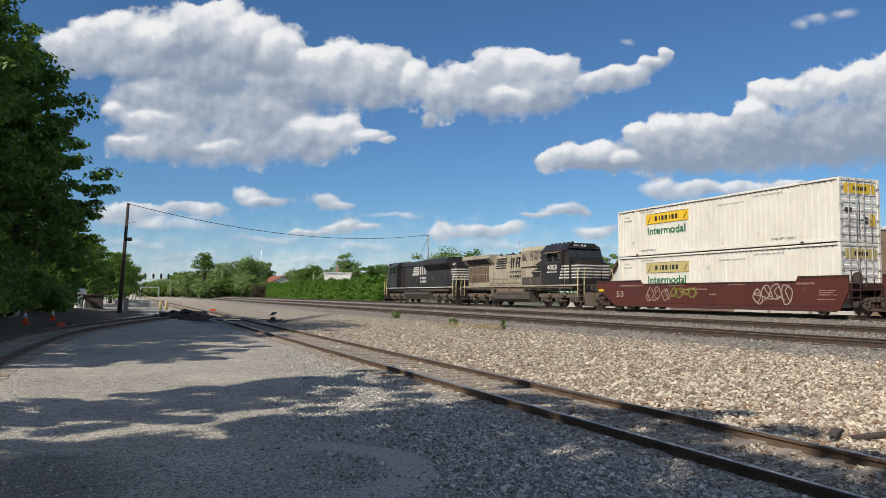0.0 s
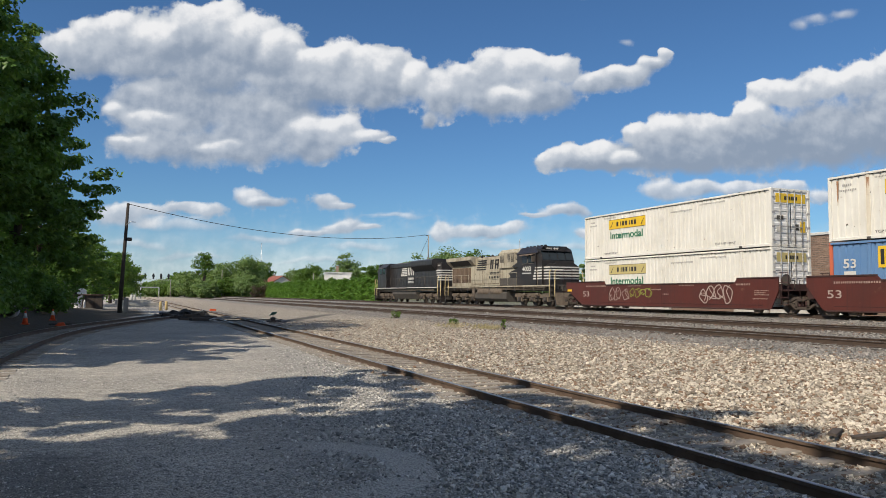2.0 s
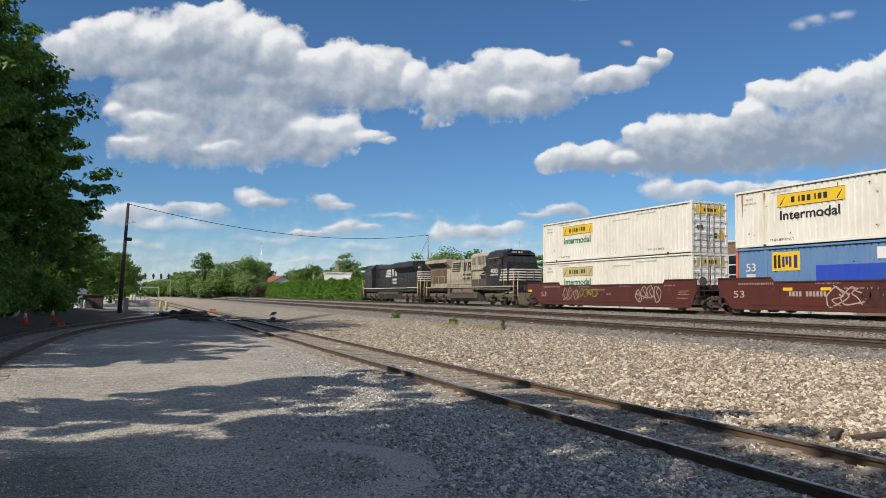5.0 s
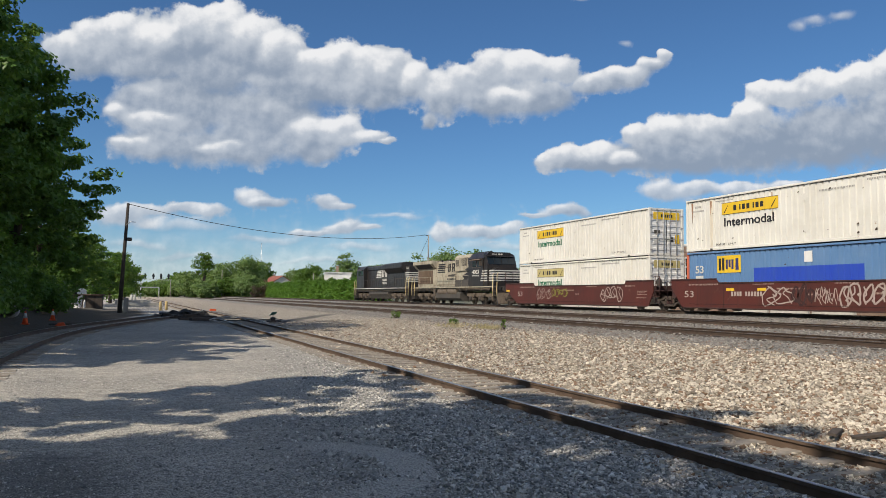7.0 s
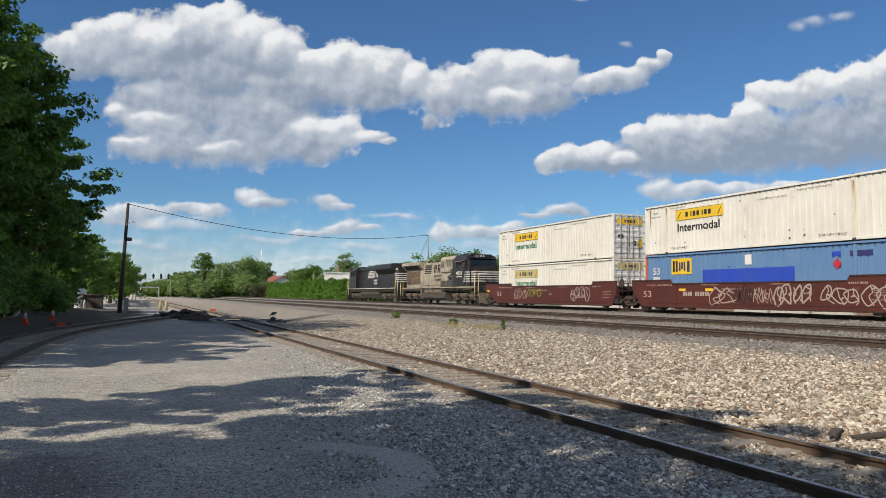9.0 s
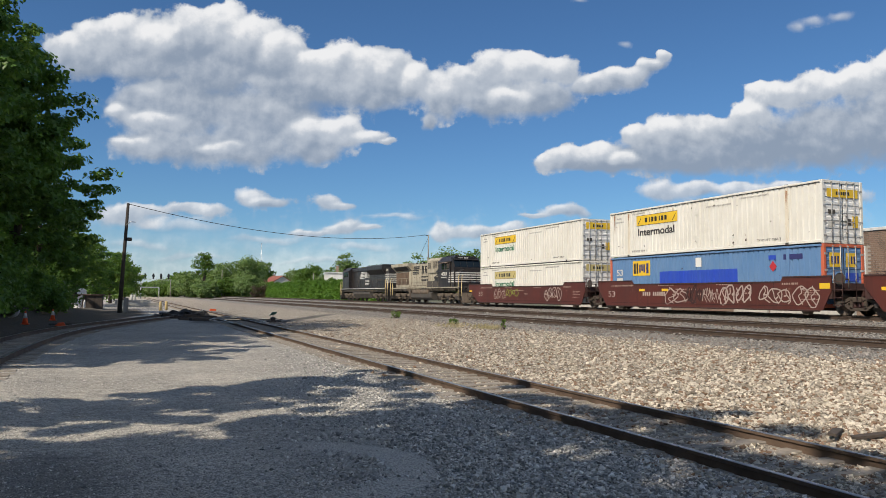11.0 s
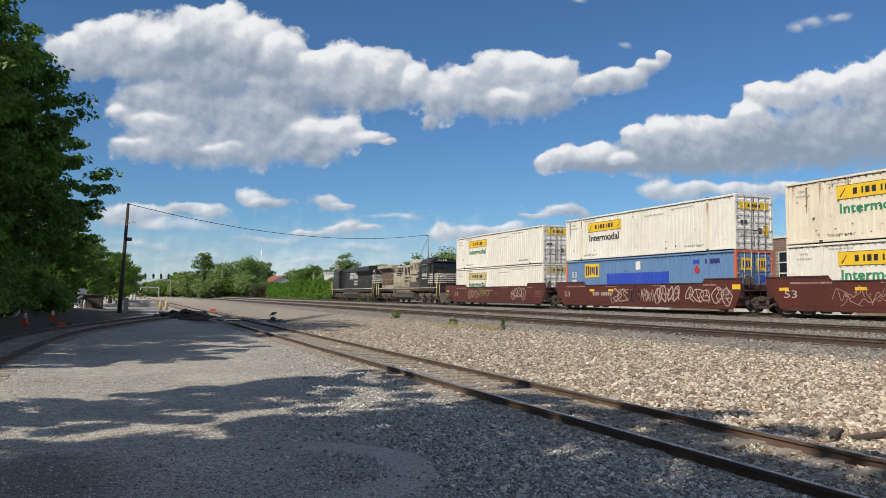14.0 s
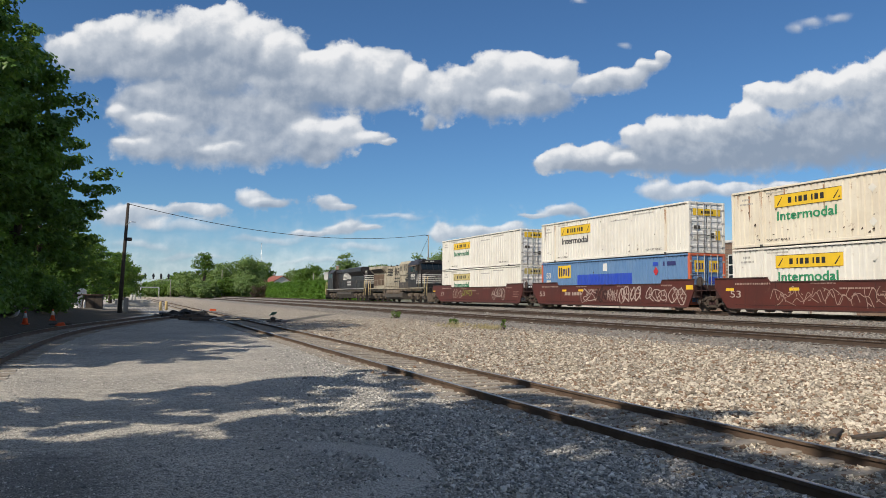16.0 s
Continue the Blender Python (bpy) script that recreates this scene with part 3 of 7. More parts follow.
def chips(e, seed, n):
    """Dents and rusty chips low on a wall."""
    r = random.Random(seed)
    s = Solid()
    for _ in range(n):
        y, z, w = r.uniform(-15.5, -0.6), r.choice((r.uniform(0.25, 0.6), r.uniform(0.3, 2.6))), r.uniform(0.03, 0.12)
        s.prism(((y, z), (y - w, z + 0.02), (y - w * 0.9, z + w * r.uniform(0.4, 1.4)), (y - 0.01, z + w * 0.6)), -CX - 0.003, -CX + 0.012, "x")
    tagged(part("rust_chip", s, M_RAIL, e), kind="stuff")


def ribbon(s, line, thick, x, depth, z0, z1):
    """A flat sprayed stroke along a line of (y, z), kept within the wall's height."""
    for (a, b), (c, d) in zip(line, line[1:]):
        t = Vector((c - a, d - b))
        if t.length < 1e-5:
            continue
        nrm = Vector((-t.y, t.x)).normalized() * thick
        b_, d_ = min(max(b, z0), z1), min(max(d, z0), z1)
        s.prism(((a + nrm.x, b_ + nrm.y), (c + nrm.x, d_ + nrm.y), (c - nrm.x, d_ - nrm.y), (a - nrm.x, b_ - nrm.y)), x - depth, x, "x")


def graffiti(car, y0, y1, z0, z1, seed, mat, letters, thick=0.022, scrawl=False):
    """Unreadable sprayed lettering: slanted, overlapping outlines with swashes, proud of the wall."""
    r = random.Random(seed)
    s = Solid()
    x = -1.425
    w = (y0 - y1) / letters
    hgt = z1 - z0
    for i in range(letters):
        cy, cz = y0 - (i + 0.5) * w, (z0 + z1) / 2 + r.uniform(-0.06, 0.06) * hgt
        tilt, tall_ = r.uniform(-0.35, 0.1), hgt * r.uniform(0.36, 0.5)
        # outer outline: corners at uneven angles, some pulled out to spikes
        n = r.choice((5, 6, 7))
        pts = []
        for k in range(n):
            a = 2 * math.pi * (k + r.uniform(-0.3, 0.3)) / n
            q = r.uniform(0.5, 0.85) if r.random() < 0.6 else r.uniform(0.95, 1.25)
            u, v = math.cos(a) * q * w * 0.62, math.sin(a) * q * tall_
            pts.append((cy + u + v * tilt, cz + v))
        if scrawl:
            pts = [(cy + w * (0.7 - 0.35 * k), cz + tall_ * (0.9 if k % 2 else -0.9) * r.uniform(-0.5, 1.0)) for k in range(5)]
        ribbon(s, curve_line(pts if scrawl else pts + pts[:1], 4), thick, x, 0.003, z0, z1)
        # an open stroke across the letter and a short tick
        u0 = cy + r.uniform(-0.3, 0.3) * w
        stroke = [(u0, cz + tall_ * 0.8), (cy + r.uniform(-0.5, 0.5) * w, cz + tall_ * r.uniform(0, 0.4)), (cy + r.uniform(-0.4, 0.4) * w, cz - tall_ * r.uniform(0.1, 0.5)), (u0 - r.uniform(0, 0.6) * w, cz - tall_ * 0.85)]
        ribbon(s, curve_line(stroke, 4), thick * 0.8, x, 0.005, z0, z1)
        u1, v1 = cy + r.uniform(-0.4, 0.4) * w, cz + r.uniform(-0.6, 0.6) * tall_
        ribbon(s, [(u1, v1), (u1 - r.uniform(0.1, 0.35) * w, v1 + r.uniform(-0.3, 0.3) * tall_)], thick * 1.2, x, 0.006, z0, z1)
    part("graffiti", s, mat, car, "unreadable sprayed graffiti")


def wheelset(parent, y, r):
    """An axle with two flanged wheels, turning about x."""
    s = Solid()
    for sg in (-1, 1):
        prof = ((0.68, r + 0.028), (0.71, r + 0.028), (0.725, r), (0.82, r - 0.005), (0.82, r - 0.07), (0.79, r - 0.09), (0.79, 0.16), (0.84, 0.13), (0.95, 0.11))
        s.lathe([(sg * a, q) for a, q in ([(0.68, 0.1)] + list(prof))], "x", 28)
    s.rod((-0.95, 0, 0), (0.95, 0, 0), 0.085, 10)
    for sg in (-1, 1):
        for k in range(3):
            a = 2 * math.pi * k / 3
            s.rod((sg * 0.95, math.cos(a) * 0.06, math.sin(a) * 0.06), (sg * 0.965, math.cos(a) * 0.06, math.sin(a) * 0.06), 0.02, 6)
    w = part("wheelset", s, M_BARE, parent, "worn steel wheels on an axle")
    w.location = (0, y, r)
    WHEELS.append((w, y, r))
    return w


def freight_truck(off):
    e = rolling("freight_truck", off, 0, "rusty three-piece freight truck under the well cars", "rail truck", "freight trucks")
    for sg in (-1, 1):
        x0, x1 = sorted((sg * 0.96, sg * 1.1))
        s = Solid()
        s.prism(((-1.12, 0.42), (-1.12, 0.62), (-0.75, 0.66), (-0.45, 0.82), (0.45, 0.82), (0.75, 0.66), (1.12, 0.62), (1.12, 0.42), (0.85, 0.5), (0.4, 0.68), (-0.4, 0.68), (-0.85, 0.5)), x0, x1)
        s.prism(((-0.78, 0.5), (-0.4, 0.24), (0.4, 0.24), (0.78, 0.5), (0.68, 0.55), (0.34, 0.36), (-0.34, 0.36), (-0.68, 0.55)), x0, x1)
        for yy in (-0.36, 0.3):
            s.box(x0, x1, yy - 0.03, yy + 0.09, 0.3, 0.72)
        part("side_frame", s, M_CAST, e, "cast steel side frame")
        for yy in (-0.2, 0.0, 0.2):
            prof = []
            for k in range(5):
                prof += [(0.37 + k * 0.05, 0.065), (0.395 + k * 0.05, 0.09)]
            part("spring", Solid().lathe(prof + [(0.63, 0.065)], "z", 10, (sg * 1.03, yy, 0)), M_DARKBROWN, e)
        for yy in (-0.915, 0.915):
            part("bearing_cap", Solid().rod((sg * 1.09, yy, 0.48), (sg * 1.19, yy, 0.48), 0.11, 12), M_STEEL, e)
    part("bolster", Solid().box(-1.2, 1.2, -0.2, 0.2, 0.6, 0.84, 0.03), M_CAST, e)
    part("brake_beam", Solid().box(-0.8, 0.8, 0.36, 0.44, 0.36, 0.46).box(-0.8, 0.8, -0.44, -0.36, 0.36, 0.46), M_STEEL, e)
    for y in (-0.915, 0.915):
        wheelset(e, y, 0.48)
    return e


def well_car(off, label, front=1.15):
    e = rolling("well_car", off, 0, label, "well car", "articulated well cars")
    shape = ((front, 1.75), (front, 1.3), (0.3, 0.26), (0.1, 0.2), (-15.95, 0.2), (-16.15, 0.26), (-16.6, 1.1), (-16.6, 1.75), (-13.95, 1.75), (-13.8, 1.55), (-2.55, 1.55), (-2.35, 1.75))
    for sg in (-1, 1):
        x0, x1 = sorted((sg * 1.36, sg * 1.42))
        wall = part("side_wall", Solid().prism(shape, x0, x1), M_BROWN, e, "brown riveted side wall")
        a, b = sorted((sg * 1.33, sg * 1.45))
        s = Solid().box(a, b, -13.8, -2.55, 1.5, 1.57, 0.008)
        s.box(a, b, -2.35, front, 1.72, 1.79, 0.008).box(a, b, -16.6, -13.95, 1.72, 1.79, 0.008)
        part("top_chord", s, M_DARKBROWN, wall)
        part("bottom_sill", Solid().box(a, b, -15.95, 0.1, 0.17, 0.25, 0.01), M_DARKBROWN, wall)
        for y0, y1 in ((-0.35, 0.3), (-1.45, -0.85), (-15.4, -14.9)):
            part("support_bracket", Solid().prism(((y0, 0.17), (y1, 0.17), (y1 - 0.12, 0.02), (y0 + 0.12, 0.02)), sg * 1.2 - 0.12, sg * 1.2 + 0.12), M_GRIME, e)
    for yy in (-2.9, -8.1, -13.4):
        part("weld_seam", Solid().box(-1.424, -1.418, yy - 0.012, yy + 0.012, 0.26, 1.5), M_DARKBROWN, e)
    part("side_crease", Solid().box(-1.432, -1.418, -15.6, -0.3, 0.40, 0.425), M_DARKBROWN, e)
    for yy in np.arange(-15.6, 0, 1.55):
        part("cross_beam", Solid().box(-1.36, 1.36, yy - 0.12, yy + 0.12, 0.22, 0.33), M_DARKBROWN, e)
    for y0, y1, lip in ((1.15, 0.15, front + 0.55), (-16.6, -16.2, -17.55)):
        part("end_bulkhead", Solid().box(-1.36, 1.36, min(y0, y1), max(y0, y1), 0.75, 1.45), M_DARKBROWN, e)
        part("end_platform", Solid().box(-0.55, 0.55, min(y0, lip), max(y0, lip), 0.86, 1.12).box(-1.3, 1.3, min(y0, lip) + 0.05, max(y0, lip) - 0.05, 1.12, 1.16), M_DARKBROWN, e)
    for sg in (-1, 1):
        s = Solid()
        for yy in (-16.72, -17.12):
            s.rod((sg * 1.36, yy, 0.42), (sg * 1.36, yy, 2.02), 0.02, 6)
        for zz in (0.45, 0.8, 1.15, 1.5, 1.98):
            s.rod((sg * 1.36, -16.6, zz), (sg * 1.36, -17.12, zz), 0.016, 6)
        part("ladder", s, M_DARKBROWN, e)
        part("grab_rail", Solid().tube(((sg * 1.38, front + 0.05, 0.7), (sg * 1.38, front + 0.4, 0.7), (sg * 1.38, front + 0.4, 1.6), (sg * 1.38, front + 0.05, 1.6)), 0.018), M_DARKBROWN, e)
    bw = part("brake_wheel", Solid().lathe(((1.0, 0.26), (1.02, 0.29), (1.05, 0.26)), "x", 18, (-2.25, -16.9, 1.62)), M_STEEL, e)
    part("brake_wheel_post", Solid().rod((-1.2, -16.9, 1.62), (-0.7, -16.9, 1.62), 0.03).rod((-0.7, -16.9, 1.1), (-0.7, -16.9, 1.62), 0.03), M_STEEL, bw)
    # stencils
    words("53", 0.5, M_SPRAYW, e, side(-1.424, 0.05, 0.78), width=0.72, bold=0.0)
    s = Solid()
    r = random.Random(int(off))
    for y, z, w, h in ((-0.3, 1.42, 2.2, 0.09), (-6.4, 1.18, 1.6, 0.07), (-4.9, 1.42, 1.3, 0.05), (-13.9, 1.4, 0.9, 0.09), (-15.1, 1.1, 0.9, 0.04), (-15.1, 1.0, 0.7, 0.04), (-15.1, 0.9, 0.9, 0.04), (-15.0, 0.7, 0.9, 0.04), (-9.6, 1.42, 1.2, 0.05), (-8.2, 0.9, 0.5, 0.08), (-11.4, 0.95, 0.4, 0.08)):
        u = 0.0
        while u < w:
            s.box(-1.425, -1.42, y - u - h * r.uniform(0.5, 0.9), y - u, z, z + h)
            u += h * r.uniform(1.0, 1.5)
    part("stencil", s, M_FADED, e, "faded unreadable stencils")
    return e


def loco_truck(loco, yc, radius=0.53):
    """A three-axle power truck with its frames, springs and brake gear."""
    for sg in (-1, 1):
        x0, x1 = sorted((sg * 1.0, sg * 1.16))
        s = Solid().prism(((-2.75, 0.72), (-2.75, 0.95), (-2.2, 1.02), (-1.3, 0.9), (-0.7, 1.02), (0.7, 1.02), (1.3, 0.9), (2.2, 1.02), (2.75, 0.95), (2.75, 0.72), (1.4, 0.66), (-1.4, 0.66)), x0, x1)
        for q in (-2.0, 0.0, 2.0):
            s.box(x0, x1, q - 0.42, q - 0.24, 0.36, 0.75).box(x0, x1, q + 0.24, q + 0.42, 0.36, 0.75)
        for v in s.bm.verts:
            v.co.y += yc
        f = part("truck_frame", s, M_GRIME, loco, "grimy cast truck frame")
        for q in (-2.0, 0.0, 2.0):
            part("axle_box", Solid().box(sg * 1.13 - 0.1, sg * 1.13 + 0.1, yc + q - 0.2, yc + q + 0.2, 0.36, 0.72, 0.04).rod((sg * 1.2, yc + q, 0.53), (sg * 1.28, yc + q, 0.53), 0.13, 12), M_STEEL, f)
        for q in (-1.0, 1.0):
            part("brake_cylinder", Solid().rod((sg * 1.24, yc + q - 0.22, 0.9), (sg * 1.24, yc + q + 0.22, 0.9), 0.12, 12).box(sg * 1.2 - 0.04, sg * 1.2 + 0.04, yc + q - 0.35, yc + q + 0.35, 0.45, 0.52), M_GRIME, f)
        part("sand_hose", Solid().tube(((sg * 1.2, yc + 2.85, 1.3), (sg * 1.22, yc + 2.8, 0.7), (sg * 1.05, yc + 2.6, 0.2)), 0.02), M_STEEL, f)
    for q in (-2.0, 0.0, 2.0):
        wheelset(loco, yc + q, radius)


def railing(loco, x, y0, y1, z, mat, pitch=1.6):
    s = Solid().rod((x, y0, z + 1.02), (x, y1, z + 1.02), 0.019, 6)
    n = max(2, round(abs(y1 - y0) / pitch))
    for i in range(n + 1):
        y = y0 + (y1 - y0) * i / n
        s.rod((x, y, z - 0.05), (x, y, z + 1.02), 0.017, 6)
    part("handrail", s, mat, loco)


def end_steps(loco, y, d, mat):
    """Corner steps and handrails at a locomotive's end; d: +1 where the end faces +y."""
    for sg in (-1, 1):
        x0, x1 = sorted((sg * 1.12, sg * 1.5))
        for k in range(4):
            z = 0.42 + k * 0.36
            part("step_tread", Solid().box(x0, x1, y - 0.28, y + 0.28, z, z + 0.04), M_BARE, loco)
        part("step_back", Solid().box(min(sg * 1.08, sg * 1.12), max(sg * 1.08, sg * 1.12), y - 0.3, y + 0.3, 0.35, 1.6), M_GREYDARK, loco)
        for q in (-0.3, 0.3):
            part("step_side", Solid().box(x0, x1, y + q - 0.015, y + q + 0.015, 0.4, 1.55), M_GREYDARK, loco)
        for q in (-0.42, 0.36):
            part("corner_handrail", Solid().tube(((sg * 1.5, y + q, 0.75), (sg * 1.5, y + q, 1.7), (sg * 1.42, y + q + 0.1, 2.6), (sg * 1.3, y + q + 0.1, 2.72)), 0.036), mat, loco)
    part("end_pilot", Solid().prism(((y + d * 0.35, 0.1), (y + d * 0.5, 0.15), (y + d * 0.4, 1.3), (y + d * 0.3, 1.3)), -1.45, 1.45), M_BLACK, loco)
    part("coupler", Solid().box(-0.14, 0.14, min(y, y + d * 1.0), max(y, y + d * 1.0), 0.72, 1.0, 0.03).box(-0.22, 0.2, min(y + d * 0.85, y + d * 1.15), max(y + d * 0.85, y + d * 1.15), 0.68, 1.04, 0.05), M_GRIME, loco)
    part("air_hose", Solid().tube(((0.5, y + d * 0.4, 0.9), (0.5, y + d * 0.75, 0.6), (0.42, y + d * 0.95, 0.45)), 0.03), M_STEEL, loco)


def hood_doors(loco, x, y0, y1, z0, z1, mat, pitch=0.75):
    n = max(1, round(abs(y1 - y0) / pitch))
    w = (y1 - y0) / n
    for i in range(n):
        a, b = sorted((y0 + i * w + 0.03, y0 + (i + 1) * w - 0.03))
        d = part("hood_door", Solid().box(x - 0.012, x + 0.012, a, b, z0, z1, 0.006), mat, loco)
        part("door_latch", Solid().box(x - 0.03, x, a + 0.05, a + 0.09, (z0 + z1) / 2 - 0.06, (z0 + z1) / 2 + 0.06), M_GREYDARK, d)


def grey_loco():
    """Grey hood unit that runs cab-last, next to the first well car."""
    e = rolling("diesel_locomotive", 0, 0, "weathered grey diesel locomotive with black cab and striped nose", "locomotive", "diesel locomotives")
    deck = 1.62
    part("frame", Solid().box(-1.5, 1.5, 3.7, 23.8, deck - 0.12, deck, 0.02).box(-0.9, 0.9, 3.5, 24.0, deck - 0.45, deck - 0.12), M_GREYDARK, e)
    part("sill_stripe", Solid().box(-1.515, -1.5, 4.3, 23.4, deck - 0.11, deck - 0.01), M_TAN, e)
    # hood, from the cab to the radiators
    part("engine_hood", Solid().box(-0.98, 0.98, 9.3, 18.9, deck, 4.16, 0.05), M_TAN, e, "sooty faded grey engine hood")
    hood_doors(e, -0.985, 12.6, 18.7, deck + 0.25, 3.5, M_TAN)
    part("blower_hood", Solid().prism(((-1.12, 3.1), (-1.12, 4.35), (-0.85, 4.62), (0.85, 4.62), (1.12, 4.35), (1.12, 3.1)), 9.3, 13.2, "y"), M_TAN, e)
    for y0, y1, z0, z1 in ((9.7, 10.25, 3.72, 4.25), (10.5, 11.0, 3.55, 4.25), (11.15, 11.65, 3.55, 4.25), (12.3, 13.0, 3.55, 4.15)):
        g = part("grille", Solid().box(-1.135, -1.115, y0, y1, z0, z1), M_GREYDARK, e)
        s = Solid()
        for zz in np.arange(z0 + 0.05, z1 - 0.03, 0.09):
            s.box(-1.15, -1.13, y0 + 0.03, y1 - 0.03, zz, zz + 0.03)
        part("grille_slat", s, M_TAN, g)
    part("exhaust_stack", Solid().box(-0.35, 0.35, 14.1, 14.9, 4.15, 4.42, 0.04), M_BLACK, e)
    part("roof_hatch", Solid().box(-0.5, 0.5, 15.6, 17.0, 4.15, 4.3, 0.03), M_BLACK, e)
    part("air_horn", Solid().rod((-0.2, 13.6, 4.5), (-0.2, 13.1, 4.55), 0.05, 8, 0.1).rod((0.0, 13.6, 4.16), (-0.1, 13.5, 4.5), 0.03), M_BLACK, e)
    # radiator section with overhanging wings
    part("radiator_cabin", Solid().box(-0.98, 0.98, 18.9, 23.4, deck, 3.55, 0.04), M_TAN, e)
    part("radiator_wing", Solid().prism(((-1.0, 3.5), (-1.1, 3.55), (-1.52, 4.0), (-1.52, 4.32), (1.52, 4.32), (1.52, 4.0), (1.1, 3.55), (1.0, 3.5)), 18.0, 23.6, "y"), M_TAN, e)
    part("radiator_intake", Solid().prism(((-1.115, 3.56), (-1.5, 3.97), (-1.52, 3.95), (-1.135, 3.54)), 18.7, 22.8, "y"), M_LETTERK, e)
    s = Solid()
    for y in np.arange(19.1, 23.2, 0.3):
        s.box(-1.06, -0.97, y, y + 0.13, deck + 0.35, 3.35, 0.01)
    part("radiator_rib", s, M_RIB, e, "rust-brown upright ribs")
    # cab and nose
    cab = part("cab", Solid().prism(((-1.5, deck), (-1.5, 4.05), (-1.0, 4.56), (1.0, 4.56), (1.5, 4.05), (1.5, deck)), 6.3, 9.3, "y"), M_BLACK, e, "black crew cab")
    part("cab_front", Solid().prism(((6.32, deck), (6.32, 4.5), (5.95, 4.35), (5.55, 3.45), (5.55, deck)), -1.42, 1.42), M_BLACK, cab)
    part("cab_roof", Solid().prism(((-1.52, 4.08), (-1.02, 4.6), (1.02, 4.6), (1.52, 4.08), (1.5, 4.02), (1.0, 4.52), (-1.0, 4.52), (-1.5, 4.02)), 6.0, 9.35, "y"), M_BLACK, cab)
    for x0, x1 in ((-1.32, -0.72), (-0.66, -0.04), (0.04, 0.66), (0.72, 1.32)):
        part("windscreen", Solid().prism(((5.56, 3.52), (5.88, 4.22), (5.86, 4.24), (5.535, 3.53)), x0, x1), M_GLASS, cab)
    part("side_window", Solid().box(-1.515, -1.49, 6.6, 7.5, 3.32, 3.95), M_GLASS, cab)
    part("side_window", Solid().box(-1.515, -1.49, 7.65, 8.4, 3.32, 3.95), M_GLASS, cab)
    part("window_frame", Solid().box(-1.525, -1.5, 7.5, 7.65, 3.25, 4.0).box(-1.525, -1.5, 6.5, 8.5, 3.24, 3.31), M_GREYDARK, cab)
    part("mirror", Solid().box(-1.78, -1.52, 6.45, 6.5, 3.4, 3.85), M_BARE, cab)
    nb = part("number_board", Solid().box(-0.95, -0.25, 5.88, 5.95, 4.32, 4.5), M_BLACK, cab)
    part("number_board", Solid().box(0.25, 0.95, 5.88, 5.95, 4.32, 4.5), M_BLACK, cab)
    words("4003", 0.17, M_LETTERW, nb, rear(-0.85, 5.875, 4.35), width=0.5)
    for q in (-0.12, 0.12):
        part("headlight", Solid().rod((q, 5.93, 4.41), (q, 5.84, 4.41), 0.08, 12), M_LETTERW, cab)
    part("nose", Solid().prism(((-1.25, deck), (-1.25, 2.98), (-0.75, 3.28), (0.75, 3.28), (1.25, 2.98), (1.25, deck)), 4.6, 5.56, "y"), M_BLACK, e, "black short nose")
    for q in np.arange(6.2, 9.0, 0.55):
        part("roof_cleat", Solid().box(-0.75, -0.6, q, q + 0.18, 4.59, 4.72), M_BLACK, cab)
    part("sun_visor", Solid().prism(((5.95, 4.3), (6.02, 4.34), (5.72, 4.24), (5.7, 4.2)), -1.3, 1.3), M_BLACK, cab)
    part("nose_handrail", Solid().tube(((-1.2, 4.3, 2.75), (-0.5, 4.25, 2.75), (0.5, 4.25, 2.75), (1.2, 4.3, 2.75)), 0.03), M_LETTERW, e)
    part("nose_gate", Solid().tube(((-0.35, 4.2, 1.65), (-0.35, 4.2, 2.75), (0.35, 4.2, 2.75), (0.35, 4.2, 1.65)), 0.03), M_DARKBROWN, e)
    for i in range(5):
        z = 2.05 + i * 0.21
        s = Solid().box(-1.27, -1.25, 4.62, 5.56, z, z + 0.1).box(-1.515, -1.5, 6.3, 6.75 - i * 0.08, z, z + 0.1).box(-1.43, -1.42, 5.56, 6.3, z, z + 0.1)
        s.box(-1.25, 1.25, 4.58, 4.6, z, z + 0.1)
        part("nose_stripe", s, M_LETTERW, e, "white nose stripe")
    words("4003", 0.5, M_LETTERW, cab, side(-1.507, 8.45, 2.72), width=1.35)
    s = Solid()
    for i in range(9):
        s.box(-1.512, -1.5, 8.35 - i * 0.16, 8.45 - i * 0.16, 2.5, 2.59)
    tagged(part("small_lettering", s, M_LETTERW, cab), kind="stuff")
    # black flashes where cab paint meets the grey hood
    s = Solid().prism(((9.28, 1.64), (9.28, 3.15), (10.9, 3.15), (10.6, 2.92), (11.7, 2.66), (11.35, 2.36), (12.4, 2.0), (12.2, 1.64)), -1.006, -0.985)
    s.prism(((9.28, 3.12), (9.28, 4.3), (9.75, 4.12), (9.5, 3.95), (10.15, 3.7), (9.85, 3.5), (10.8, 3.2), (10.7, 3.12)), -1.134, -1.115)
    part("paint_flash", s, M_BLACK, e, "black jagged paint flash")
    # emblem: dark bars and a block mark
    s = Solid()
    for i in range(5):
        s.prism(((17.8 - i * 0.09, 3.05 + i * 0.19), (15.9 - i * 0.04, 3.05 + i * 0.19), (15.95 - i * 0.04, 3.16 + i * 0.19), (17.85 - i * 0.09, 3.16 + i * 0.19)), -1.02, -1.0)
    for a in (15.1, 14.75, 14.2, 13.75):
        s.prism(((a, 3.1), (a - 0.2, 3.1), (a - 0.32, 3.9), (a - 0.12, 3.9)), -1.02, -1.0)
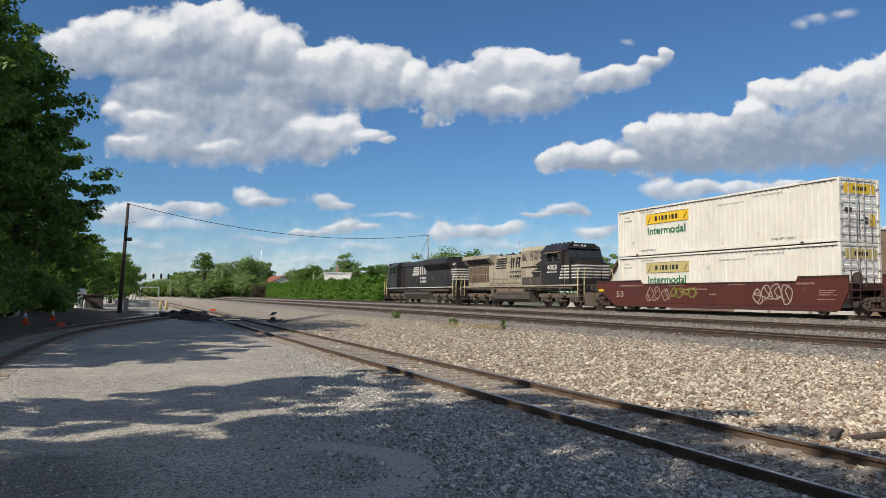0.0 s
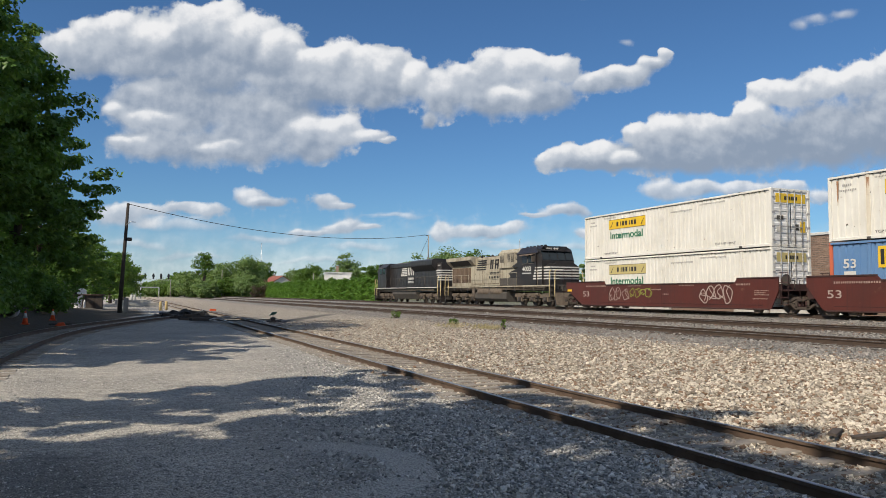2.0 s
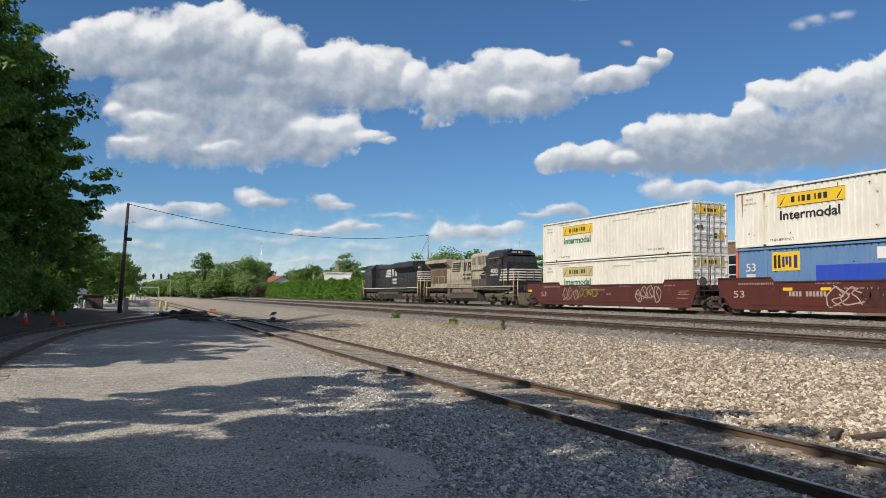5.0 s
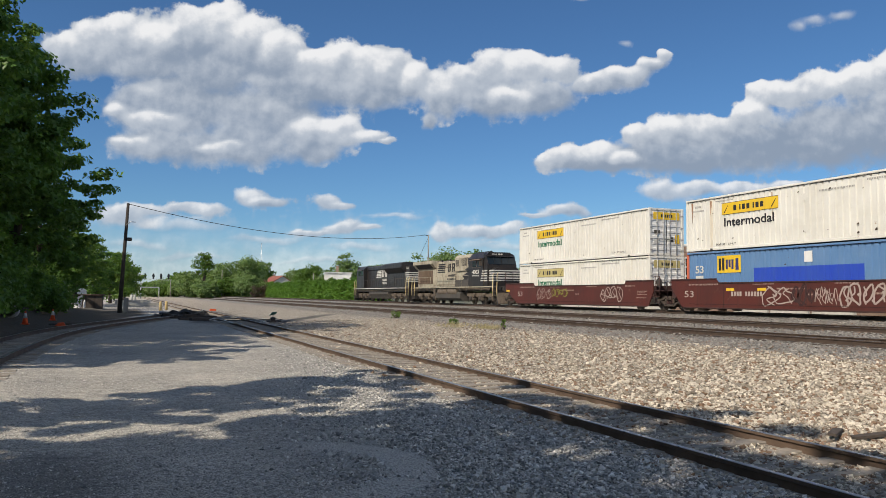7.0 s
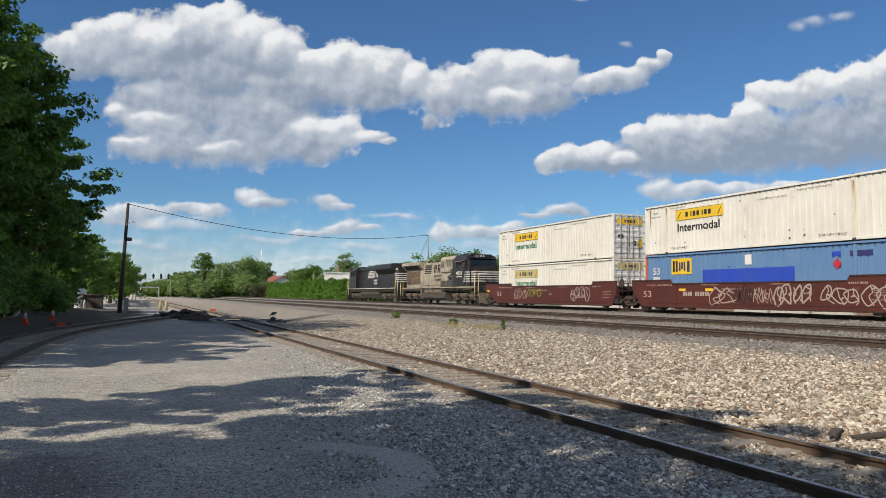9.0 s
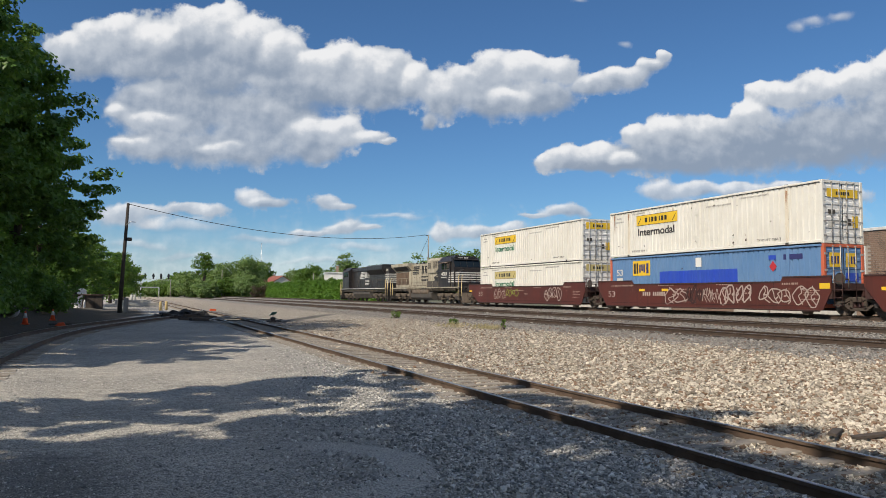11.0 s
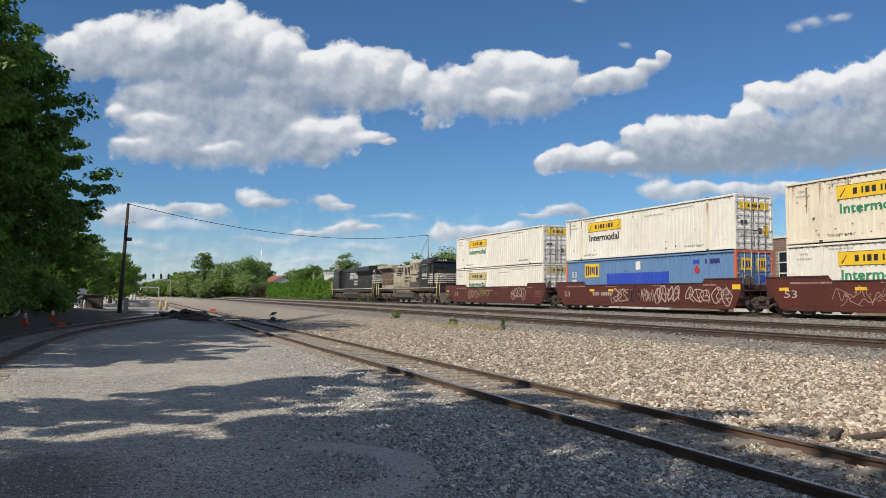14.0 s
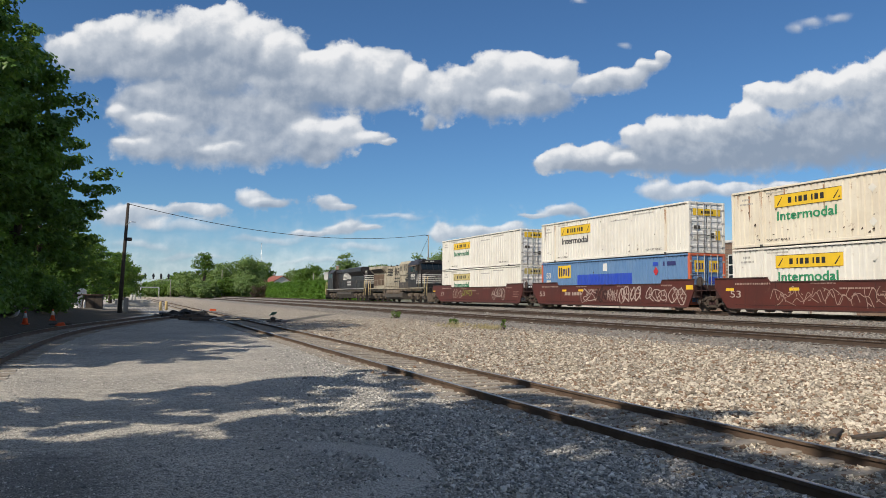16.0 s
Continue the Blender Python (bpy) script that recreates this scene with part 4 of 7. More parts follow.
    s.box(-1.02, -1.0, 13.5, 14.1, 3.4, 3.52).box(-1.02, -1.0, 13.45, 14.0, 3.78, 3.9)
    for i in range(7):
        s.box(-1.02, -1.0, 15.0 - i * 0.27, 15.17 - i * 0.27, 2.62, 2.82)
        s.box(-1.02, -1.0, 15.1 - i * 0.3, 15.27 - i * 0.3, 2.28, 2.48)
    tagged(part("emblem", s, M_LETTERK, e, "dark emblem bars on grey hood"), kind="stuff")
    part("battery_box", Solid().box(-1.45, -1.0, 9.5, 12.4, deck, deck + 0.62, 0.03), M_GREYDARK, e)
    # under the deck
    part("fuel_tank", Solid().prism(((-1.45, 0.55), (-1.45, 1.0), (-1.2, 1.15), (1.2, 1.15), (1.45, 1.0), (1.45, 0.55), (1.2, 0.3), (-1.2, 0.3)), 11.2, 17.2, "y"), M_GREYDARK, e, "dark fuel tank")
    for a in (12.1, 14.5):
        part("air_reservoir", Solid().lathe(((a, 0.08), (a + 0.06, 0.26), (a + 0.16, 0.33), (a + 2.1, 0.33), (a + 2.2, 0.26), (a + 2.26, 0.08)), "y", 18, (-1.22, 0, 1.14)), M_GRIME, e, "dusty air tank")
    for yc in (7.5, 20.3):
        loco_truck(e, yc)
    # pipes and brackets below the deck, a box by the truck and the step light
    for z, r in ((1.40, 0.03), (1.30, 0.022)):
        part("pipe", Solid().rod((-1.44, 5.0, z), (-1.44, 23.0, z), r, 6), M_GRIME, e)
    for yy in np.arange(5.2, 23.2, 1.5):
        part("pipe_bracket", Solid().box(-1.49, -1.40, yy, yy + 0.08, 1.2, 1.5), M_GREYDARK, e)
    part("tool_box", Solid().box(-1.48, -1.05, 17.3, 17.8, 0.75, 1.45, 0.02), M_GRIME, e)
    # roof gear behind the cab
    part("horn_bracket", Solid().box(-0.5, 0.5, 13.4, 13.7, 4.16, 4.34, 0.02), M_BLACK, e)
    for yy in (13.9, 15.2, 17.3):
        part("lifting_lug", Solid().box(-0.75, -0.6, yy, yy + 0.2, 4.15, 4.36, 0.02), M_BLACK, e)
    part("hood_seam", Solid().box(-1.0, -0.984, 9.4, 18.7, 3.52, 3.56).box(-1.0, -0.984, 9.4, 18.7, 1.80, 1.84), M_RIB, e)
    for yy in (13.3, 14.9, 16.6, 18.2):
        part("soot_run", Solid().box(-1.0, -0.986, yy, yy + 0.05, 1.9, 4.1), M_RIB, e)
    part("window_visor", Solid().prism(((-1.5, 4.03), (-1.8, 3.93), (-1.8, 3.90), (-1.5, 3.99)), 6.5, 8.5, "y"), M_RIB, e, "pale shade over the cab window")
    part("plow", Solid().prism(((3.35, 0.12), (3.15, 0.14), (3.5, 1.05), (3.7, 1.05)), -1.5, 1.5), M_GRIME, e, "dusty plow blade")
    railing(e, -1.47, 6.1, 9.4, deck, M_TAN)
    railing(e, -1.47, 9.4, 23.2, deck, M_TAN)
    railing(e, 1.47, 9.4, 23.2, deck, M_TAN)
    end_steps(e, 4.0, -1, M_RAILING)
    end_steps(e, 23.6, 1, M_RAILING)
    return e


def black_loco():
    """Black leading unit."""
    e = rolling("diesel_locomotive", 0, 0, "black diesel locomotive with pale emblem leading the train", "locomotive", "diesel locomotives")
    deck = 1.66
    part("frame", Solid().box(-1.5, 1.5, 25.2, 46.3, deck - 0.14, deck, 0.02).box(-0.9, 0.9, 25.0, 46.5, deck - 0.5, deck - 0.14), M_BLACK, e)
    part("sill_stripe", Solid().box(-1.515, -1.5, 26.0, 45.6, deck - 0.1, deck - 0.03), M_LETTERW, e)
    part("engine_hood", Solid().box(-0.95, 0.95, 26.2, 42.2, deck, 4.1, 0.06), M_BLACK, e, "black engine hood")
    hood_doors(e, -0.955, 27.0, 41.5, deck + 0.2, 3.1, M_BLACK, 0.85)
    part("radiator_hood", Solid().prism(((-0.95, 3.35), (-1.5, 3.95), (-1.5, 4.4), (-1.2, 4.55), (1.2, 4.55), (1.5, 4.4), (1.5, 3.95), (0.95, 3.35)), 27.4, 34.0, "y"), M_BLACK, e)
    part("radiator_grille", Solid().prism(((-1.0, 3.37), (-1.49, 3.9), (-1.505, 3.88), (-1.015, 3.35)), 27.7, 33.6, "y"), M_LETTERK, e)
    part("dynamic_brake_hood", Solid().box(-1.05, 1.05, 34.2, 42.0, 3.9, 4.4, 0.08), M_BLACK, e)
    part("exhaust_stack", Solid().box(-0.3, 0.3, 35.2, 36.0, 4.4, 4.58, 0.03), M_GREYDARK, e)
    part("roof_fan", Solid().box(-0.6, 0.6, 37.2, 38.8, 4.4, 4.5, 0.03), M_GREYDARK, e)
    cab = part("cab", Solid().prism(((-1.5, deck), (-1.5, 4.1), (-1.0, 4.55), (1.0, 4.55), (1.5, 4.1), (1.5, deck)), 42.0, 44.8, "y"), M_BLACK, e, "black crew cab")
    for y0 in (42.35, 43.5):
        part("side_window", Solid().box(-1.515, -1.49, y0, y0 + 0.95, 3.3, 3.98), M_GLASS, cab)
    part("cab_front", Solid().prism(((44.8, deck), (44.8, 4.5), (45.1, 4.35), (45.5, 3.4), (45.5, deck)), -1.42, 1.42), M_BLACK, cab)
    part("nose", Solid().prism(((45.5, deck), (45.5, 3.35), (46.1, 3.05), (46.2, deck)), -1.2, 1.2), M_BLACK, e)
    s = Solid()
    for i in range(5):
        s.prism(((38.2 - i * 0.12, 2.95 + i * 0.19), (36.2 - i * 0.02, 2.95 + i * 0.19), (36.2 - i * 0.02, 3.07 + i * 0.19), (38.2 - i * 0.12, 3.07 + i * 0.19)), -0.99, -0.97)
    for a in (35.9, 35.4, 34.8, 34.3):
        s.prism(((a, 3.0), (a - 0.22, 3.0), (a - 0.36, 3.85), (a - 0.14, 3.85)), -0.99, -0.97)
    for i in range(6):
        s.box(-0.99, -0.97, 35.6 - i * 0.3, 35.8 - i * 0.3, 2.5, 2.75)
        s.box(-0.99, -0.97, 35.6 - i * 0.3, 35.8 - i * 0.3, 2.12, 2.36)
    tagged(part("emblem", s, M_LETTERW, e, "pale emblem bars on black hood"), kind="stuff")
    for i in range(5):
        z = 2.3 + i * 0.24
        part("end_stripe", Solid().box(-0.975, 0.95, 26.17, 26.2, z, z + 0.11).box(-0.975, -0.95, 26.2, 27.2 + i * 0.08, z, z + 0.11), M_LETTERW, e, "white end stripe")
    for q in (26.5, 26.9):
        part("number_mark", Solid().box(-0.97, -0.95, q, q + 0.25, 3.75, 3.9), M_LETTERW, e)
    part("fuel_tank", Solid().prism(((-1.5, 1.15), (-1.5, 0.9), (-1.15, 0.35), (1.15, 0.35), (1.5, 0.9), (1.5, 1.15)), 32.0, 39.6, "y"), M_GREYDARK, e, "dark fuel tank")
    for yc in (29.0, 42.6):
        loco_truck(e, yc)
    for z in (1.36, 1.26):
        part("pipe", Solid().rod((-1.44, 27.0, z), (-1.44, 45.0, z), 0.026, 6), M_GRIME, e)
    for yy in (36.4, 37.4, 39.4, 40.6):
        part("fan_housing", Solid().lathe(((4.38, 0.5), (4.52, 0.52), (4.54, 0.44)), "z", 16, (0, yy, 0)), M_GREYDARK, e)
    part("hood_seam", Solid().box(-0.975, -0.955, 27.0, 41.8, 3.14, 3.17), M_GREYDARK, e)
    part("window_visor", Solid().prism(((-1.5, 4.08), (-1.78, 3.98), (-1.78, 3.95), (-1.5, 4.04)), 42.3, 44.5, "y"), M_GREYDARK, e)
    railing(e, -1.47, 26.4, 42.0, deck, M_GREYDARK)
    railing(e, 1.47, 26.4, 42.0, deck, M_BLACK)
    end_steps(e, 25.5, -1, M_RAILING)
    end_steps(e, 46.0, 1, M_RAILING)
    return e


grey_loco()
black_loco()
cars = [well_car(0, "brown well car with white and lime graffiti, coupled to the engine", 2.15),
        well_car(-PITCH_CAR, "brown well car covered in pale graffiti, carrying a blue container"),
        well_car(-2 * PITCH_CAR, "brown well car with faint scribbled graffiti, carrying white containers")]
graffiti(cars[0], -2.9, -4.9, 0.45, 1.42, 3, M_SPRAYW, 3)
graffiti(cars[0], -5.1, -7.2, 0.75, 1.4, 5, M_SPRAYG, 4, 0.018)
graffiti(cars[0], -11.2, -13.6, 0.42, 1.5, 8, M_SPRAYW, 4, 0.027)
graffiti(cars[1], -5.6, -7.3, 0.32, 1.48, 11, M_SPRAYW, 2, 0.030)
graffiti(cars[1], -7.3, -8.5, 0.35, 1.45, 12, M_SPRAYK, 3, 0.048)
graffiti(cars[1], -8.6, -9.7, 0.4, 1.4, 13, M_SPRAYW, 4, 0.018, True)
graffiti(cars[1], -9.8, -12.0, 0.4, 1.48, 14, M_SPRAYW, 4, 0.042)
graffiti(cars[1], -12.4, -15.9, 0.35, 1.45, 15, M_SPRAYW, 5, 0.030)
graffiti(cars[2], -2.7, -9.2, 0.3, 1.4, 21, M_FADED, 10, 0.016, True)
graffiti(cars[2], -9.6, -14.5, 0.4, 1.4, 22, M_FADED, 8, 0.016, True)
for car, marks in ((cars[0], (2.0,)), (cars[1], (-3.1, -5.2, -16.0)), (cars[2], (0.35, -3.7, -10.5))):
    for y in marks:
        part("reflector_plate", Solid().box(-1.43, -1.42, y - 0.55, y, 1.12 if y > -15 else 1.2, 1.26 if y > -15 else 1.45), M_YELLOW, car, "yellow reflector plate")
s = Solid()
for i in range(11):
    if i != 4:
        s.box(-1.426, -1.42, -3.45 - i * 0.19 - 0.13, -3.45 - i * 0.19, 0.85, 1.08)
part("reporting_mark", s, M_SPRAYW, cars[1])
for k in range(3):
    freight_truck(1.7 - PITCH_CAR * k)
freight_truck(1.7 - PITCH_CAR * 3)
part("drawbar", Solid().box(-0.15, 0.15, 1.5, 3.2, 0.72, 1.0, 0.03), M_GRIME, cars[0])

LOW, HIGH = 0.345, 0.345 + CH + 0.022
lower = container(0, LOW, M_WHITE, M_DOORW, M_WHITE, "white corrugated steel container set low in the well car")
side_marks(lower, M_GREEN, M_OLDYELLOW)
rear_board(lower, 2.2, 2.65, M_OLDYELLOW)
upper = container(0, HIGH, M_WHITE, M_DOORW, M_WHITE, "clean white corrugated container stacked on a white one")
side_marks(upper, M_GREEN)
rear_board(upper, 2.2, 2.65)
notices(upper)
blue = container(-PITCH_CAR, LOW, M_BLUE, M_BLUE, M_ORANGE, "faded blue container with orange corner posts in the well car")
y = -2.35
sq = plate(blue, y, y - 1.65, 1.72, 2.62, M_YELLOW, name="logo_board", label="yellow square board with navy marks")
s = Solid()
for a, w, z0, z1 in ((0.12, 0.16, 1.85, 2.48), (0.36, 0.16, 1.85, 2.48)):
    s.box(-CX - 0.002, -CX + 0.004, y - a - w, y - a, z0, z1)
part("logo_mark", s, M_LETTERK, sq)
s = Solid()
for a, w, z0, z1 in ((0.62, 0.14, 1.9, 2.4), (0.82, 0.14, 2.0, 2.4), (1.02, 0.14, 1.9, 2.4), (1.3, 0.2, 1.85, 2.45)):
    s.box(-CX - 0.002, -CX + 0.004, y - a - w, y - a, z0, z1)
part("logo_mark", s, M_NAVY, sq)
RIB = (CL - 0.24) / 47
bm = corrugated(-1, -CL + 0.12 + 15 * RIB, -CL + 0.12 + 33 * RIB, 1.1, 1.92, RIB)
bmesh.ops.translate(bm, verts=bm.verts, vec=(-0.004, 0, 0))
part("paint_patch", bm, M_DEEP, blue, "fresh dark blue repainted patch")
plate(blue, -13.0, -13.45, 2.28, 2.5, M_DEEP, name="sticker")
plate(blue, -13.9, -15.0, 2.25, 2.5, M_NAVY, name="sticker")
plate(blue, -7.9, -8.35, 2.1, 2.6, M_DOORW, name="sticker")
part("hazard_sign", Solid().prism(((-13.05, 1.95), (-13.27, 1.68), (-13.5, 1.95), (-13.27, 2.22)), -CX - 0.008, -CX), M_RED, blue, "red diamond sign")
words("53", 0.55, M_LETTERW, blue, side(-CX + 0.006, -0.7, 1.75), width=0.62)
plate(blue, -0.72, -1.3, 1.2, 1.6, M_LETTERW, name="sticker")
for xx in (-0.62, 0.42):
    b = part("rear_logo_board", Solid().box(xx - 0.3, xx + 0.38, -CL + 0.01, -CL + 0.022, 1.85, 2.5), M_YELLOW, blue)
    s = Solid()
    for a in (-0.2, 0.0, 0.18):
        s.box(xx + a, xx + a + 0.1, -CL + 0.002, -CL + 0.01, 2.0, 2.35)
    part("logo_mark", s, M_NAVY, b)
part("notice", Solid().box(0.1, 0.9, -CL + 0.01, -CL + 0.02, 1.2, 1.6), M_DEEP, blue)
top2 = container(-PITCH_CAR, HIGH, M_WHITE, M_DOORW, M_WHITE, "white corrugated container with black lettering on a blue one", M_CREAM)
side_marks(top2, M_LETTERK, y=-2.75)
rear_board(top2, 2.12, 2.5)
notices(top2)
low3 = container(-2 * PITCH_CAR, LOW, M_WHITE, M_DOORW, M_WHITE, "white corrugated container in the last well car")
side_marks(low3, M_GREEN2)
rear_board(low3, 2.2, 2.65)
top3 = container(-2 * PITCH_CAR, HIGH, M_CREAM, M_DOORW, M_CREAM, "rust-streaked cream container stacked on the last well car")
side_marks(top3, M_GREEN2)
rear_board(top3, 2.2, 2.65)
M_RUSTRUN = worn("rust_run", (0.30, 0.15, 0.075), (0.45, 0.33, 0.22), 0.85, 0, 0.6)


def rust_runs(e, seed, ys):
    """Rust that has run down the lifting posts and from chips near the roof."""
    r = random.Random(seed)
    for y in ys:
        w, z, drop = r.uniform(0.025, 0.06), CH - r.uniform(0.14, 0.3), r.uniform(0.4, 1.5)
        part("rust_run", Solid().prism(((y - w, z), (y + w, z), (y + w * 0.5, z - drop * 0.6), (y + w * 0.15, z - drop), (y - w * 0.4, z - drop * 0.7)), -CX - 0.034, -CX - 0.0305) if abs(y + 1.98) < 0.1 or abs(y + 14.17) < 0.1
             else Solid().prism(((y - w, z), (y + w, z), (y + w * 0.5, z - drop * 0.6), (y + w * 0.15, z - drop), (y - w * 0.4, z - drop * 0.7)), -CX + 0.006, -CX + 0.0115), M_RUSTRUN, e)


rust_runs(top2, 3, (-1.96, -2.02, -14.13, -14.21, -0.5, -6.1))
rust_runs(top3, 4, (-1.95, -2.03, -14.15, -14.2, -0.45, -1.2, -3.4, -5.6, -9.1, -11.8, -12.9))
for e_, sd, n_ in ((upper, 1, 6), (top2, 2, 14), (top3, 3, 46), (low3, 4, 8), (lower, 5, 5), (blue, 6, 8)):
    chips(e_, sd, n_)


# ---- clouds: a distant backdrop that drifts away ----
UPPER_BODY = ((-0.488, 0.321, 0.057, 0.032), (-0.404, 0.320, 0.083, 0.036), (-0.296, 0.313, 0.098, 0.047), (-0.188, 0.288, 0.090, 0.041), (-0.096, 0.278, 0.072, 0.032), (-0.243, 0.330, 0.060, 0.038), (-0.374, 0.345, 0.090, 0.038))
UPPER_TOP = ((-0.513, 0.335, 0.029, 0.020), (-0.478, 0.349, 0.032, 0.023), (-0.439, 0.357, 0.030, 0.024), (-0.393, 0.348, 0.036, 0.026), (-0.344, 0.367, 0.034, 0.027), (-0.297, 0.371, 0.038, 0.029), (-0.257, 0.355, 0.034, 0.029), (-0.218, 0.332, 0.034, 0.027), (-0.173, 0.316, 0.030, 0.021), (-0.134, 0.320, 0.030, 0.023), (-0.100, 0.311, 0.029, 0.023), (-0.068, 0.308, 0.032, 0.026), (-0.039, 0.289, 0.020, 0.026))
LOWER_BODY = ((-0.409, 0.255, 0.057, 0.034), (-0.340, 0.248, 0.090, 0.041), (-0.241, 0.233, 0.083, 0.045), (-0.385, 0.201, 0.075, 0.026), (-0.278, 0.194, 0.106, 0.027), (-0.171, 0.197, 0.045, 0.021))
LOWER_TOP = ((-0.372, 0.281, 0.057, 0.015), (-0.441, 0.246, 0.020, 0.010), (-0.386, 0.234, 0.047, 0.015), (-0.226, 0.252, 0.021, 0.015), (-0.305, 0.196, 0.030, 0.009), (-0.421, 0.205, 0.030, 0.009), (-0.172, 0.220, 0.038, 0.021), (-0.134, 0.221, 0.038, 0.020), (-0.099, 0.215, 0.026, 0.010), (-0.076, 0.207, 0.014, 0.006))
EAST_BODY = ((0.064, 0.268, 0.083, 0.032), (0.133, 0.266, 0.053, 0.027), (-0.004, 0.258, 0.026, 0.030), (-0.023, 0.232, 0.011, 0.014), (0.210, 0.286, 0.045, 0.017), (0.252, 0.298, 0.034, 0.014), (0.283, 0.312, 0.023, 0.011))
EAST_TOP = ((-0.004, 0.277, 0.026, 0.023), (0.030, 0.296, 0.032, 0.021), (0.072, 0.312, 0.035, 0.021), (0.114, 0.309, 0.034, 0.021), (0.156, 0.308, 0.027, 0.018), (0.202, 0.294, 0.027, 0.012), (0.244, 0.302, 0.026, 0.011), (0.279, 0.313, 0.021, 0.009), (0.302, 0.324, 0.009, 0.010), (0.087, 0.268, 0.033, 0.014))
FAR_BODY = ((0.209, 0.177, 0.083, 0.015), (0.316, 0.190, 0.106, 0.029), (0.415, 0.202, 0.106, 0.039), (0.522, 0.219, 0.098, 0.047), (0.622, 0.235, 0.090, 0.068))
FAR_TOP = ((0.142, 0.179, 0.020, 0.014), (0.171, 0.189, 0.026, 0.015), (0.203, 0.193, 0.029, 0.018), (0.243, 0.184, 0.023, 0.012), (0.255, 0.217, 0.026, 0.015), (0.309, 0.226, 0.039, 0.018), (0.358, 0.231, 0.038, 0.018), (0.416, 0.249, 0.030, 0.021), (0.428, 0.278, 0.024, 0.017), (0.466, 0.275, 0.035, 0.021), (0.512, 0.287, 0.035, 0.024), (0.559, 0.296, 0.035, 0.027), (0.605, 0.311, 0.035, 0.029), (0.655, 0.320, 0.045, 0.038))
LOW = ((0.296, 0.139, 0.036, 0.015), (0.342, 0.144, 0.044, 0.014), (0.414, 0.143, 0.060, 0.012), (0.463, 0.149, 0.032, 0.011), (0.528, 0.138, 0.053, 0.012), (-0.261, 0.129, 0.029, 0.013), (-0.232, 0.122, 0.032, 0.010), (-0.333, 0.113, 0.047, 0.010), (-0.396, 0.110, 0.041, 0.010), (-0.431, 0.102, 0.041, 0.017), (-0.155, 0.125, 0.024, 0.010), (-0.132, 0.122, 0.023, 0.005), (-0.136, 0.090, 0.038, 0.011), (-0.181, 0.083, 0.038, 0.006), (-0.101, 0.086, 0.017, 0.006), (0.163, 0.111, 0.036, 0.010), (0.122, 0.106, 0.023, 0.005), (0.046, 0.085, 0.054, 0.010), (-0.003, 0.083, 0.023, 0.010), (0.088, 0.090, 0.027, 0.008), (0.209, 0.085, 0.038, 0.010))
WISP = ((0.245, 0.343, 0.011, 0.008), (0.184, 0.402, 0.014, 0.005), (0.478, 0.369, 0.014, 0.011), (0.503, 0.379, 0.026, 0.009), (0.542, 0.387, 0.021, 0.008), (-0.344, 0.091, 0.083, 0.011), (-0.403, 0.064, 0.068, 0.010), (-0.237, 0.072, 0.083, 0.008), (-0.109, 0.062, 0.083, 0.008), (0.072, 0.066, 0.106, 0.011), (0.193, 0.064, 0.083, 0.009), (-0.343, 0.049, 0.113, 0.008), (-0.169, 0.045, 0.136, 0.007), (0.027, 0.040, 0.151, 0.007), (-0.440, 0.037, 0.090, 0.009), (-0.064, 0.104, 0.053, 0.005))


